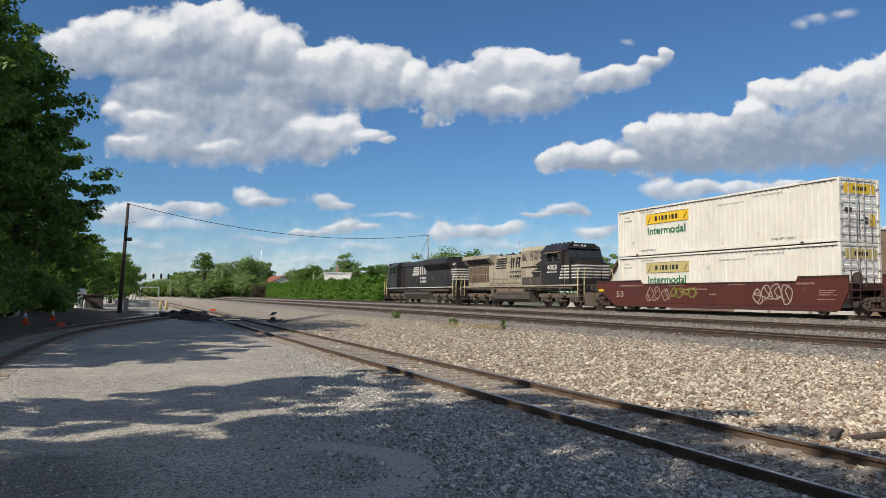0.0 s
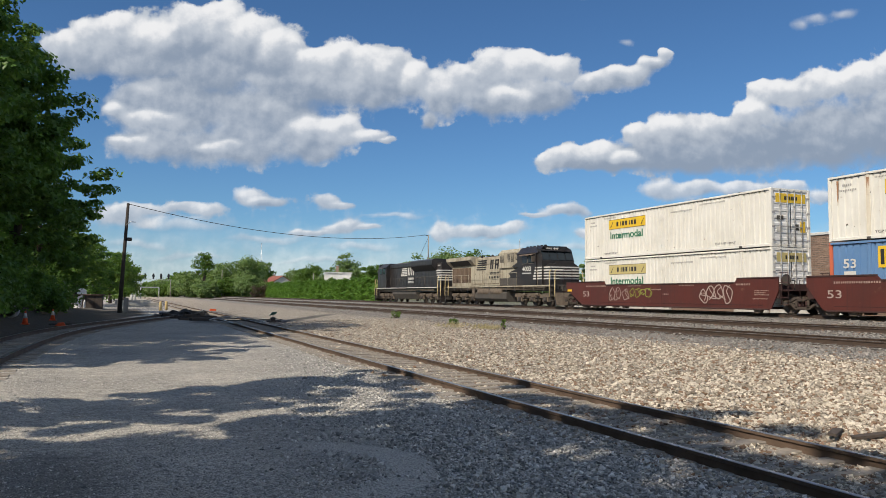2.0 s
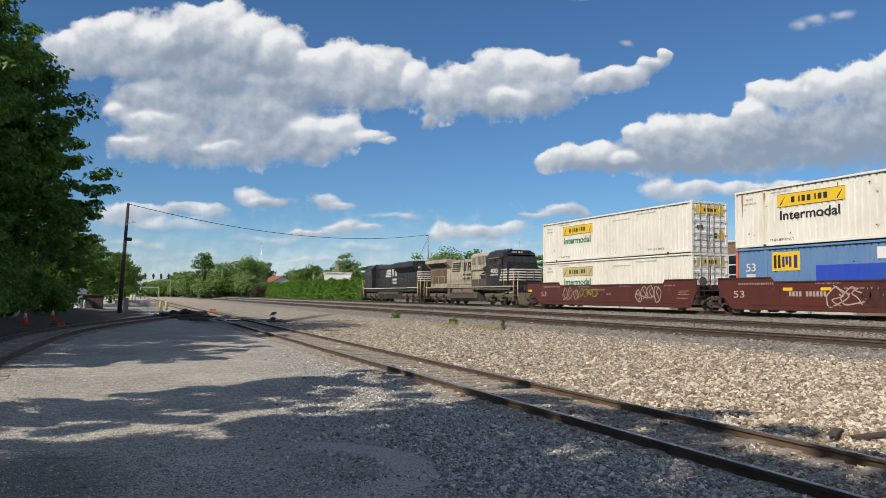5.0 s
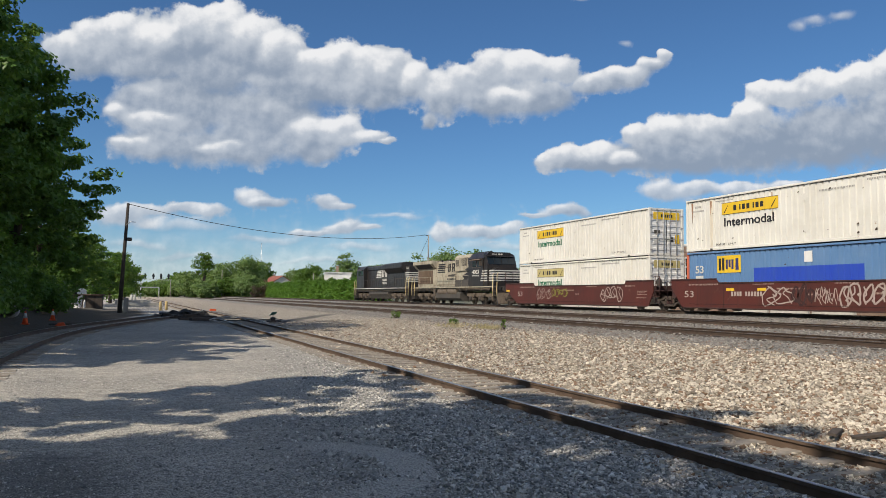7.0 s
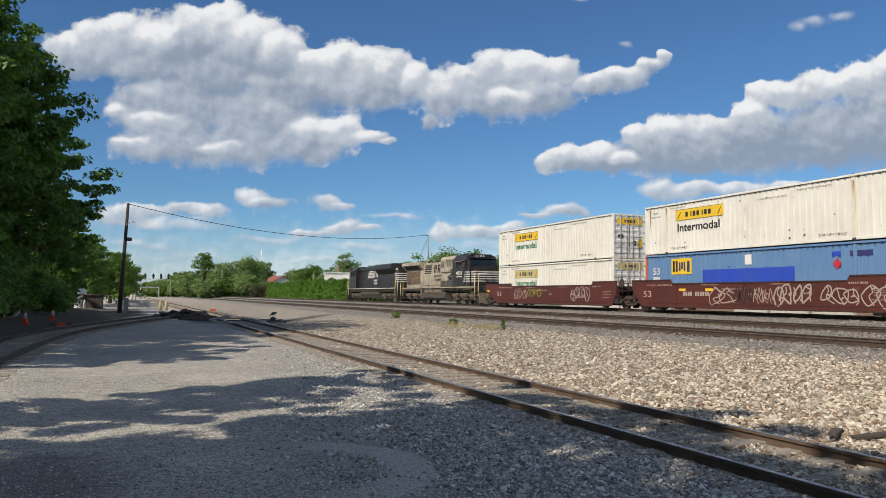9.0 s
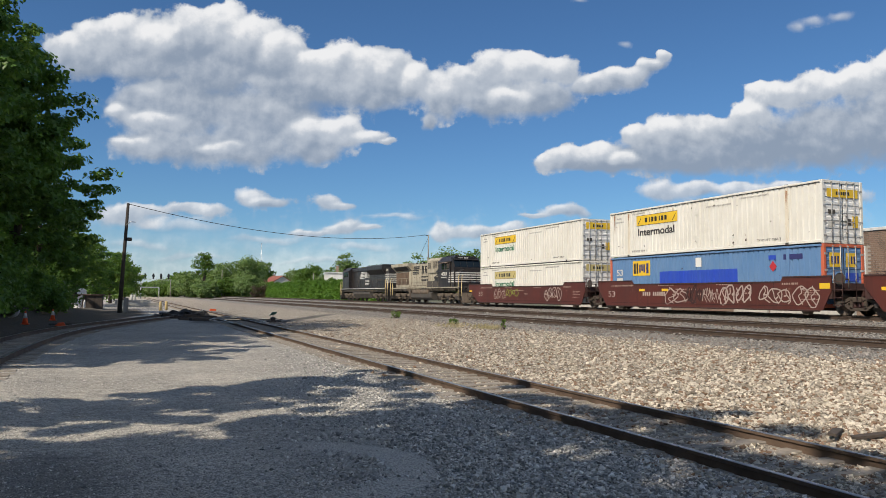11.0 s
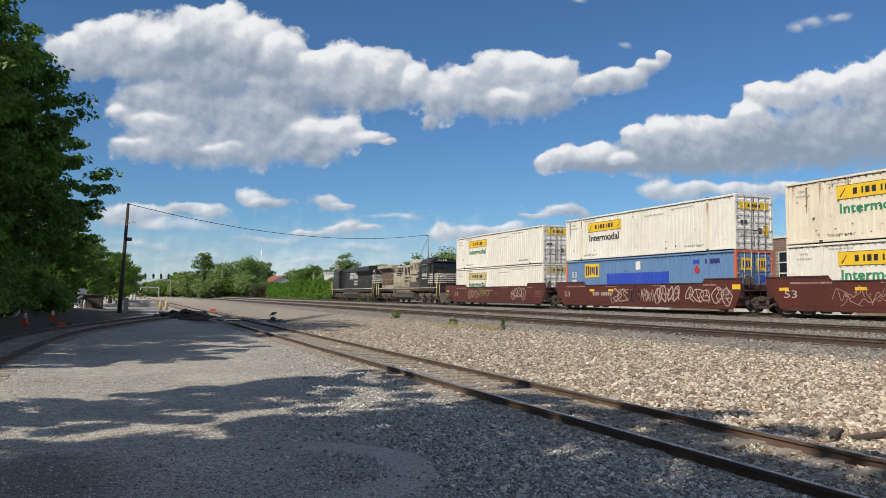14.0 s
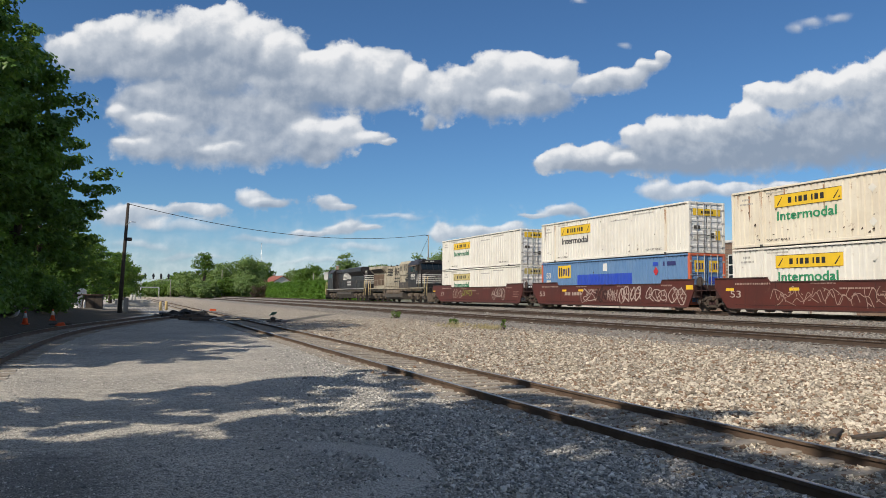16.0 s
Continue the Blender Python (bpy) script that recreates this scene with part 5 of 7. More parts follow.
def cloud_shade():
    s = Shade("cloud")
    m = s.m
    s.n.remove(s.b)
    at = s.n.new("ShaderNodeAttribute")
    at.attribute_name = "sky_place"
    s.co = at.outputs["Vector"]
    cover, tall, wisp = (s.n.new("ShaderNodeAttribute") for _ in range(3))
    cover.attribute_name, tall.attribute_name, wisp.attribute_name = "cover", "tall", "wisp"
    cover, tall, wisp = cover.outputs["Fac"], tall.outputs["Fac"], wisp.outputs["Fac"]

    def shift(dx, dy):
        k = s.n.new("ShaderNodeVectorMath")
        k.operation = "ADD"
        s.l.new(s.co, k.inputs[0])
        k.inputs[1].default_value = (dx, dy, 0)
        return k.outputs[0]

    def puffs(co):
        a = s.noise(34, 8, 0.56, co=co)
        b = s.cells(60, co=co, out="Distance", feature="SMOOTH_F1")
        return s.math("ADD", a, s.math("MULTIPLY", s.math("SUBTRACT", 0.42, b), 0.14))
    here, there = puffs(s.co), puffs(shift(-0.006, 0.009))
    crumb = s.math("MULTIPLY", s.math("SUBTRACT", s.noise(90, 6, 0.62), 0.5), s.ramp(wisp, 0.0, 0.3, 0.5, 1.0, False))
    ragged = s.math("ADD", s.math("MULTIPLY", s.math("SUBTRACT", here, 0.5), 1.6), crumb)
    body = s.math("ADD", cover, s.math("MULTIPLY", ragged, s.math("MULTIPLY", s.ramp(cover, 0.0, 0.3, 1.0, 0.25), s.ramp(cover, -0.24, -0.02))))
    # crisp crowns, softer bases and thin veils
    soft = s.math("ADD", s.ramp(wisp, 0, 1, 0.24, 0.95, False), s.ramp(tall, 0.5, 0.1, 0.0, 0.18))
    alpha = s.ramp(body, 0.0, soft)
    alpha = s.math("MULTIPLY", alpha, s.ramp(wisp, 0, 1, 0.97, 0.55, False))
    # sunlit and shaded sides of the puffs are painted into the emission colour
    relief = s.math("MULTIPLY", s.math("SUBTRACT", here, there), 0.7)
    broad, broad2 = s.noise(11, 3, 0.5), s.noise(11, 3, 0.5, co=shift(-0.014, 0.022))
    relief = s.math("ADD", relief, s.math("MULTIPLY", s.math("SUBTRACT", broad, broad2), 0.75))
    lit = s.math("ADD", tall, relief)
    lit = s.math("ADD", lit, s.math("MULTIPLY", s.ramp(body, 0.4, 0.0, 0.0, 0.22), s.ramp(tall, 0.2, 0.6)))
    c = s.mix(s.ramp(lit, -0.05, 0.55), (0.275, 0.335, 0.43), (0.52, 0.565, 0.63))
    c = s.mix(s.ramp(lit, 0.45, 0.92), c, (0.88, 0.88, 0.885))
    em, tr, mx = s.n.new("ShaderNodeEmission"), s.n.new("ShaderNodeBsdfTransparent"), s.n.new("ShaderNodeMixShader")
    s.l.new(c, em.inputs[0])
    s.l.new(alpha, mx.inputs[0])
    s.l.new(tr.outputs[0], mx.inputs[1])
    s.l.new(em.outputs[0], mx.inputs[2])
    s.l.new(mx.outputs[0], s.n["Material Output"].inputs["Surface"])
    return m


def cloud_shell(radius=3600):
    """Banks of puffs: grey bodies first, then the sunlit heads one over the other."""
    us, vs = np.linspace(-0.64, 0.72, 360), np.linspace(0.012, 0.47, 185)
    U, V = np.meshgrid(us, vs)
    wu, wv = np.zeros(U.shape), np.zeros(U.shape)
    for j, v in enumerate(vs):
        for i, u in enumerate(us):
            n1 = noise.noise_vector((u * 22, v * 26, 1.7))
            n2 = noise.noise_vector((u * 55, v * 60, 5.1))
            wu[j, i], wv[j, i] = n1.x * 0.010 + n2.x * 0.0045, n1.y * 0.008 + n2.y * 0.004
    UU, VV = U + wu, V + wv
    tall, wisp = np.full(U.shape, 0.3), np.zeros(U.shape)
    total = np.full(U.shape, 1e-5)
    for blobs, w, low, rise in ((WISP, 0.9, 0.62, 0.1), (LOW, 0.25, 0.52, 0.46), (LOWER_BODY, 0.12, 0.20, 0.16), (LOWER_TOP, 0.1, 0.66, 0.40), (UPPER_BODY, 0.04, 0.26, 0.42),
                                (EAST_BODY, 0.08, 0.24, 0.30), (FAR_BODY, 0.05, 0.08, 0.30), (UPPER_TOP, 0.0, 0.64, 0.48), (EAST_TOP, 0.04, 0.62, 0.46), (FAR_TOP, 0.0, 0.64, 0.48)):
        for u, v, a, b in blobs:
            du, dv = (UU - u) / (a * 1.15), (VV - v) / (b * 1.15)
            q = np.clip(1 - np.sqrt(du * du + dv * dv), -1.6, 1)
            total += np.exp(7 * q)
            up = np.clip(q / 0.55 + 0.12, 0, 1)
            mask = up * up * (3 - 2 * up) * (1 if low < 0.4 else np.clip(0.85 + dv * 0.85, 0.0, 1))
            # tall carries the painted light: bright heads over shaded bodies
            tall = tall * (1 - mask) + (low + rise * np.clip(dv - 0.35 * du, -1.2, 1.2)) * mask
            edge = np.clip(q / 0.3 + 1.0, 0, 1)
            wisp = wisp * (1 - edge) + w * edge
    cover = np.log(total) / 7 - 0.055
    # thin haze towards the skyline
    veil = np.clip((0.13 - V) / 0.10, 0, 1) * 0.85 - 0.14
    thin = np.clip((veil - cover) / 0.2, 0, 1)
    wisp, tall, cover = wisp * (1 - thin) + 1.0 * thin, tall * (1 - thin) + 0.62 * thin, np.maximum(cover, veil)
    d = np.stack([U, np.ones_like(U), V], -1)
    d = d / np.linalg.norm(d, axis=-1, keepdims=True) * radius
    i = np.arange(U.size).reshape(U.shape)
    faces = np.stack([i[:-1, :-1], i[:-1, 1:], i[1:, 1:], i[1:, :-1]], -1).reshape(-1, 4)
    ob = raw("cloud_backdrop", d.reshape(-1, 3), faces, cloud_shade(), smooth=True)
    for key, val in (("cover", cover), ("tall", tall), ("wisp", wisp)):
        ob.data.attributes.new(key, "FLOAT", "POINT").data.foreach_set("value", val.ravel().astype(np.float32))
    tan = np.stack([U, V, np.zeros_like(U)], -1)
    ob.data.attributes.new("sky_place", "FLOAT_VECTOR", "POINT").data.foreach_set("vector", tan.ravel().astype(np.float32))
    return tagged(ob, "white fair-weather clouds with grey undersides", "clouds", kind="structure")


HEADING = Vector((math.sin(radians(YAW)), math.cos(radians(YAW)), 0))
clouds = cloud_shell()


def fill_clouds(radius=3700):
    """Unseen clouds added round the remaining sky as fill light, clear of the sun."""
    rng = np.random.default_rng(77)
    az, el = np.meshgrid(np.linspace(radians(44), radians(316), 200), np.linspace(0.03, 1.25, 70))
    total, weight = np.full(az.shape, 1e-5), np.full(az.shape, 1e-6)
    tall = np.zeros(az.shape)
    for _ in range(75):
        u, v = rng.uniform(0.7, 5.6), rng.uniform(0.06, 1.2)
        a = rng.uniform(0.10, 0.26)
        b = a * rng.uniform(0.35, 0.6)
        du, dv = (az - u) * np.cos(v) / a, (el - v) / b
        q = np.clip(1 - np.sqrt(du * du + dv * dv), -1.5, 1)
        total += np.exp(7 * q)
        k = np.exp(2.6 * q)
        tall += k * np.clip(dv, -1.5, 1.5)
        weight += k
    turn = az + radians(YAW)
    d = np.stack([np.sin(turn) * np.cos(el), np.cos(turn) * np.cos(el), np.sin(el)], -1)
    near_sun = np.arccos(np.clip(d @ np.array(to_sun), -1, 1))
    cover = np.log(total) / 7 - 0.03 - 3.0 * np.clip(0.42 - near_sun, 0, 1)
    i = np.arange(az.size).reshape(az.shape)
    faces = np.stack([i[:-1, :-1], i[:-1, 1:], i[1:, 1:], i[1:, :-1]], -1).reshape(-1, 4)
    ob = raw("cloud_backdrop", (d * radius + np.array(EYE)).reshape(-1, 3), faces, clouds.data.materials[0], smooth=True)
    for key, val in (("cover", cover), ("tall", 0.4 + 0.35 * tall / weight), ("wisp", np.zeros(az.shape))):
        ob.data.attributes.new(key, "FLOAT", "POINT").data.foreach_set("value", val.ravel().astype(np.float32))
    tan = np.stack([az * 0.5, el * 0.5, np.zeros_like(az)], -1)
    ob.data.attributes.new("sky_place", "FLOAT_VECTOR", "POINT").data.foreach_set("vector", tan.ravel().astype(np.float32))
    return tagged(ob, "unseen white clouds added across the rest of the sky as fill light", "clouds", kind="structure")


fill_clouds()
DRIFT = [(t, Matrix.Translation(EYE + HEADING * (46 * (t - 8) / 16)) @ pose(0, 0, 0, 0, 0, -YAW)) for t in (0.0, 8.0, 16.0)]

# ---- trees ----
M_BARK = worn("tree_bark", (0.085, 0.065, 0.048), (0.03, 0.024, 0.02), 0.95, 0, 0.7)
M_LEAF = leaves("maple_leaf", (0.030, 0.080, 0.020), (0.120, 0.225, 0.038))
M_LEAF2 = leaves("bright_leaf", (0.045, 0.095, 0.016), (0.105, 0.185, 0.030))
M_FARLEAF = leaves("distant_leaf", (0.10, 0.165, 0.055), (0.19, 0.27, 0.095))
M_CEDAR = leaves("arborvitae_leaf", (0.060, 0.150, 0.020), (0.140, 0.27, 0.04))
M_PURPLE = leaves("purple_leaf", (0.045, 0.022, 0.026), (0.085, 0.045, 0.045))


def foliage(rng, centres, radii, per, leaf, flat=0.55):
    """Leaves as small folded blades scattered round clump centres: vertices and quads."""
    c = np.repeat(centres, per, 0)
    r = np.repeat(radii, per)[:, None]
    n = len(c)
    d = rng.normal(size=(n, 3))
    d /= np.linalg.norm(d, axis=1, keepdims=True)
    p = c + d * r * (rng.random((n, 1)) ** 0.45) * np.array([1, 1, flat])
    up = np.array([0, 0, 0.55]) + d * 0.8 + rng.normal(size=(n, 3)) * 0.5
    up /= np.linalg.norm(up, axis=1, keepdims=True)
    a = np.cross(up, rng.normal(size=(n, 3)))
    a /= np.linalg.norm(a, axis=1, keepdims=True)
    b = np.cross(up, a)
    s = leaf * rng.uniform(0.6, 1.35, (n, 1))
    v = np.stack([p - a * s * 0.5, p - b * s * 0.32 + up * s * 0.1, p + a * s * 0.55, p + b * s * 0.32 + up * s * 0.1], 1)
    return v.reshape(-1, 3), np.arange(n * 4).reshape(n, 4)


def tree(name, x, y, height, spread_, seed, label, leaf_mat, clumps=150, per=60, leaf=0.22, low=0.18, group="trees", category="tree", z=None, pointed=0.0):
    rng = np.random.default_rng(seed)
    e = empty(name, pose(x, y, ground_at(x, y) - 0.05 if z is None else z), label, category, group)
    # clump centres fill an uneven crown, thicker at its skin
    k = rng.normal(size=(clumps, 3))
    k /= np.linalg.norm(k, axis=1, keepdims=True)
    rad = rng.random((clumps, 1)) ** 0.38
    lobes = 1 + 0.26 * np.sin(3 * np.arctan2(k[:, 1:2], k[:, 0:1]) + seed) + 0.15 * np.sin(7 * k[:, 2:3] + seed * 2)
    mid, half = height * (1 + low) / 2, height * (1 - low) / 2
    c = k * rad * lobes * np.array([spread_, spread_, half]) * 0.86
    if pointed:
        c[:, :2] *= (1 - pointed * (c[:, 2:3] / half + 1) / 2)
    c[:, 2] += mid
    radii = spread_ * (rng.uniform(0.20, 0.38, clumps) if y > 130 else rng.uniform(0.09, 0.20, clumps))
    v, f = foliage(rng, c, radii, per, leaf, 0.55 if y > 130 else 0.42)
    raw("crown", v, f, leaf_mat, e)
    s = Solid()
    t0 = height * 0.028 + 0.05
    pts = [Vector((0, 0, 0))]
    for i in range(1, 6):
        pts.append(Vector((rng.normal() * 0.02 * height * i / 5, rng.normal() * 0.02 * height * i / 5, height * 0.16 * i)))
    for i, (p, q) in enumerate(zip(pts, pts[1:])):
        s.rod(p, q, t0 * (1 - i * 0.17), 9, t0 * (1 - (i + 1) * 0.17))
    part("trunk", s, M_BARK, e)
    for j in range(9):
        tgt = Vector(c[int(rng.integers(clumps))])
        a = pts[1 + int(rng.integers(4))]
        if (tgt - a).length < 0.4:
            continue
        m = (a + tgt) / 2 + Vector((0, 0, 0.06 * height))
        part("limb", Solid().rod(a, m, t0 * 0.36, 6, t0 * 0.24).rod(m, tgt, t0 * 0.24, 6, t0 * 0.08), M_BARK, e)
    return e


# the wood beside the siding
for i, (x, y, h, r, cl, per, lf, mat) in enumerate((
        (-8.0, 34, 18.5, 5.0, 400, 90, 0.27, M_LEAF), (-6.9, 42, 16.2, 4.9, 380, 80, 0.29, M_LEAF), (-6.2, 50, 13.0, 4.6, 300, 75, 0.30, M_LEAF),
        (-11.5, 38, 19, 5.5, 240, 70, 0.32, M_LEAF), (-12, 50, 17, 6, 220, 60, 0.34, M_LEAF), (-6.0, 62, 9.5, 4.0, 210, 60, 0.27, M_LEAF2),
        (-5.4, 74, 8.5, 3.6, 170, 60, 0.27, M_LEAF), (-5.0, 88, 8.2, 3.8, 170, 60, 0.28, M_LEAF2), (-4.8, 104, 8.8, 4.0, 160, 55, 0.32, M_LEAF), (-4.5, 125, 8.0, 4.2, 140, 50, 0.36, M_LEAF), (-12, 70, 15, 6, 200, 50, 0.36, M_LEAF), (-10, 110, 11, 6, 160, 45, 0.4, M_LEAF), (-2.5, 140, 9.5, 4.2, 150, 50, 0.4, M_LEAF2), (-1.2, 165, 9, 4.0, 140, 50, 0.45, M_LEAF), (-0.5, 200, 9, 4.2, 130, 50, 0.5, M_LEAF2))):
    tree("tree", x, y, h, r, 11 + i, "tall dark green broadleaf tree in the wood beside the siding", mat, cl, per, lf, 0.1)
# more of the same wood, behind and beside the camera
for i, (x, y, h, r) in enumerate(((-9.4, 21.0, 12.5, 2.7), (-9.0, 8.3, 14.2, 2.0), (-9.2, 3.4, 15.6, 3.0), (-12.5, 27, 17.5, 4.2), (-9.7, 0.7, 15.4, 2.5), (-9.2, -2.2, 17.2, 3.7), (-9.0, -7.5, 17.0, 4.4), (-9.4, -12, 14, 4.5), (-6.8, -2.0, 10, 3.2), (-9.0, 18.0, 11.0, 2.4), (-14, 24, 19, 4.5), (-14.5, 31, 20.5, 4.8), (-15, 38, 21, 5.0))):
    tree("tree", x, y, h, r, 41 + i, "broadleaf tree shading the gravel yard", M_LEAF, 130, 60, 0.34, 0.2)


def bush(x, y, h, r, seed, mat, label, per=70, leaf=0.16, clumps=26, name="bush", category="bush"):
    rng = np.random.default_rng(seed)
    e = empty(name, pose(x, y, ground_at(x, y) - 0.03), label, category, "undergrowth")
    a = rng.uniform(0, 2 * math.pi, clumps)
    q = np.sqrt(rng.random(clumps)) * r * 0.75
    c = np.stack([np.cos(a) * q, np.sin(a) * q, rng.uniform(0.15, 0.8, clumps) * h], 1)
    v, f = foliage(rng, c, np.full(clumps, r * 0.35), per, leaf, 0.8)
    raw("leaves", v, f, mat, e)
    s = Solid()
    for k in range(5):
        s.rod((0, 0, 0), tuple(c[k]), 0.03, 5, 0.01)
    part("stems", s, M_BARK, e)
    return e


rb = random.Random(5)
for i in range(13):
    y = 24 + i * 3.5
    bush(-6.6 + rb.uniform(-0.8, 0.8) + (0.02 * (y - 24)), y, rb.uniform(2.2, 3.8), rb.uniform(1.8, 2.6), 70 + i, M_LEAF, "dense dark undergrowth below the trees", 60, 0.22, 40)

# unseen bushes and two trees, added to keep sky and sun off the yard
for i, (x, y) in enumerate(((-5.6, 0.5), (-5.8, 3.2), (-6.0, 6.0), (-5.0, -2.5))):
    bush(x, y, 4.6, 2.0, 95 + i, M_LEAF, "unseen leafy undergrowth added to shade the yard", 45, 0.26, 60)
tree("tree", -5.4, 3.8, 8.6, 3.4, 61, "unseen broadleaf tree added to shade the yard", M_LEAF, 150, 60, 0.3, 0.42)
tree("tree", -4.5, -4.0, 8.5, 3.6, 62, "unseen broadleaf tree added to shade the yard", M_LEAF, 150, 60, 0.3, 0.35)

# ---- hedge and far trees ----
def cedar_mesh(seed):
    rng = np.random.default_rng(seed)
    n = 70
    z = rng.random(n) ** 0.8
    a = rng.uniform(0, 2 * math.pi, n)
    r = (1 - z ** 1.5) * 0.92 + 0.1
    c = np.stack([np.cos(a) * r, np.sin(a) * r, 0.25 + z * 4.2], 1)
    return foliage(rng, c, np.full(n, 0.55), 34, 0.34, 1.1)


for k in range(3):
    e = empty("arborvitae", pose(36.5, 206 + k * 3.1, 0.3), "bright green arborvitae in a dense clipped hedge", "hedge shrub", "hedge beside the main track")
    v, f = cedar_mesh(200 + k)
    raw("leaves", v, f, M_CEDAR, e)
    part("trunk", Solid().rod((0, 0, 0), (0, 0, 2.5), 0.09, 6, 0.04), M_BARK, e)
    for i in range(10):
        y = 203 - (i * 3 + k) * 3.15
        m = pose(36.5 + rb.uniform(-0.25, 0.25), y, 0.3, 0, 0, rb.uniform(0, 360))
        c_ = copy_thing(e, m)
        c_.scale = (1.36, 1.5, rb.uniform(0.86, 0.98))
far = ((23.5, 260, 15.5, 3.8, 0.45), (39.8, 280, 16.3, 9.5, 0.1), (33, 300, 12.7, 6.6, 0.1), (52, 322, 15, 6.5, 0.1), (26, 330, 11.7, 7.1, 0.1), (61, 300, 10.6, 5.7, 0.1), (59, 260, 11.9, 5.9, 0.1), (64, 250, 9.2, 5.8, 0.1), (67, 240, 14.6, 5.1, 0.1), (63, 200, 9.9, 3.9, 0.1), (65, 150, 11.9, 5.6, 0.1), (62, 162, 10.6, 5.0, 0.1), (72, 146, 10.9, 6.0, 0.1), (70, 100, 8.5, 4.2, 0.1), (64, 108, 8.2, 4.0, 0.1), (25, 400, 11.1, 8.6, 0.1), (18, 420, 9.1, 7.4, 0.1), (16, 600, 10, 8.4, 0.1), (38, 330, 10, 8, 0.1), (48, 340, 12, 8, 0.1), (70, 320, 12, 8, 0.1), (80, 300, 12, 8, 0.1), (78, 230, 11, 6, 0.1), (34, 236, 7.5, 4.5, 0.05), (29, 250, 6.5, 4.0, 0.05), (24, 290, 8, 6, 0.05), (20, 350, 8.5, 7, 0.05), (78, 182, 9.5, 5, 0.1), (22, 236, 5, 4, 0.02), (26, 275, 7, 5, 0.02), (31, 262, 6, 5, 0.02), (36, 262, 7, 5, 0.02), (21, 310, 7, 6, 0.02), (16.5, 340, 6, 5, 0.02), (13, 380, 6.5, 6, 0.02), (40, 244, 5, 4, 0.02), (14, 460, 8, 7, 0.02))
for i, (x, y, h, r, low) in enumerate(far):
    tree("tree", x, y, h, r, 300 + i, "distant broadleaf tree behind the tracks and hedge", M_FARLEAF if i % 3 else M_LEAF2, 90 if low > 0.3 else 125, 60, max(0.5, y * 0.0025) * (0.6 if low > 0.3 else 1), low, "distant trees", z=0.3)
bush(34.5, 212, 4.6, 3.0, 400, M_PURPLE, "dull purple-leaved shrub at the end of the hedge", 60, 0.5)
rng_ = np.random.default_rng(9)
cen = np.stack([rng_.uniform(-160, 420, 620), rng_.uniform(620, 900, 620), rng_.uniform(0.5, 9, 620)], 1)
v, f = foliage(rng_, cen, np.full(620, 8.0), 16, 3.2, 0.7)
tagged(raw("distant_woods", v, f, M_FARLEAF), "hazy green woods along the skyline", "woods", kind="stuff")

# ---- buildings ----
M_MORTAR = plain("mortar", (0.33, 0.30, 0.26), 0.95)
s_ = Shade("brick", 0.88)
s_.color(s_.mix(s_.ramp(s_.noise(6, 3), 0.3, 0.7, 0, 0.5), s_.mix(s_.random(), (0.20, 0.13, 0.095), (0.31, 0.215, 0.16)), (0.25, 0.19, 0.14))).bump(s_.noise(60, 3), 0.3, 0.004)
M_BRICK = s_.m
M_ROOFW = worn("pale_roof", (0.62, 0.62, 0.60), (0.38, 0.37, 0.35), 0.7)
M_SIDING = worn("white_siding", (0.70, 0.69, 0.66), (0.48, 0.46, 0.42), 0.7)
M_REDROOF = worn("red_roof", (0.26, 0.085, 0.060), (0.14, 0.06, 0.05), 0.85)
M_BROWNROOF = worn("brown_roof", (0.17, 0.11, 0.08), (0.09, 0.06, 0.05), 0.9)
M_CONC = worn("pale_concrete", (0.48, 0.46, 0.42), (0.28, 0.26, 0.23), 0.9)
M_WOODPOLE = worn("pole_wood", (0.04, 0.031, 0.025), (0.025, 0.02, 0.018), 0.95, 0, 0.6)
M_PALEPOLE = worn("weathered_pole", (0.32, 0.30, 0.27), (0.18, 0.16, 0.14), 0.9)
M_GALV = worn("galvanised_steel", (0.48, 0.49, 0.50), (0.30, 0.30, 0.30), 0.5, 0.5, 0.4)


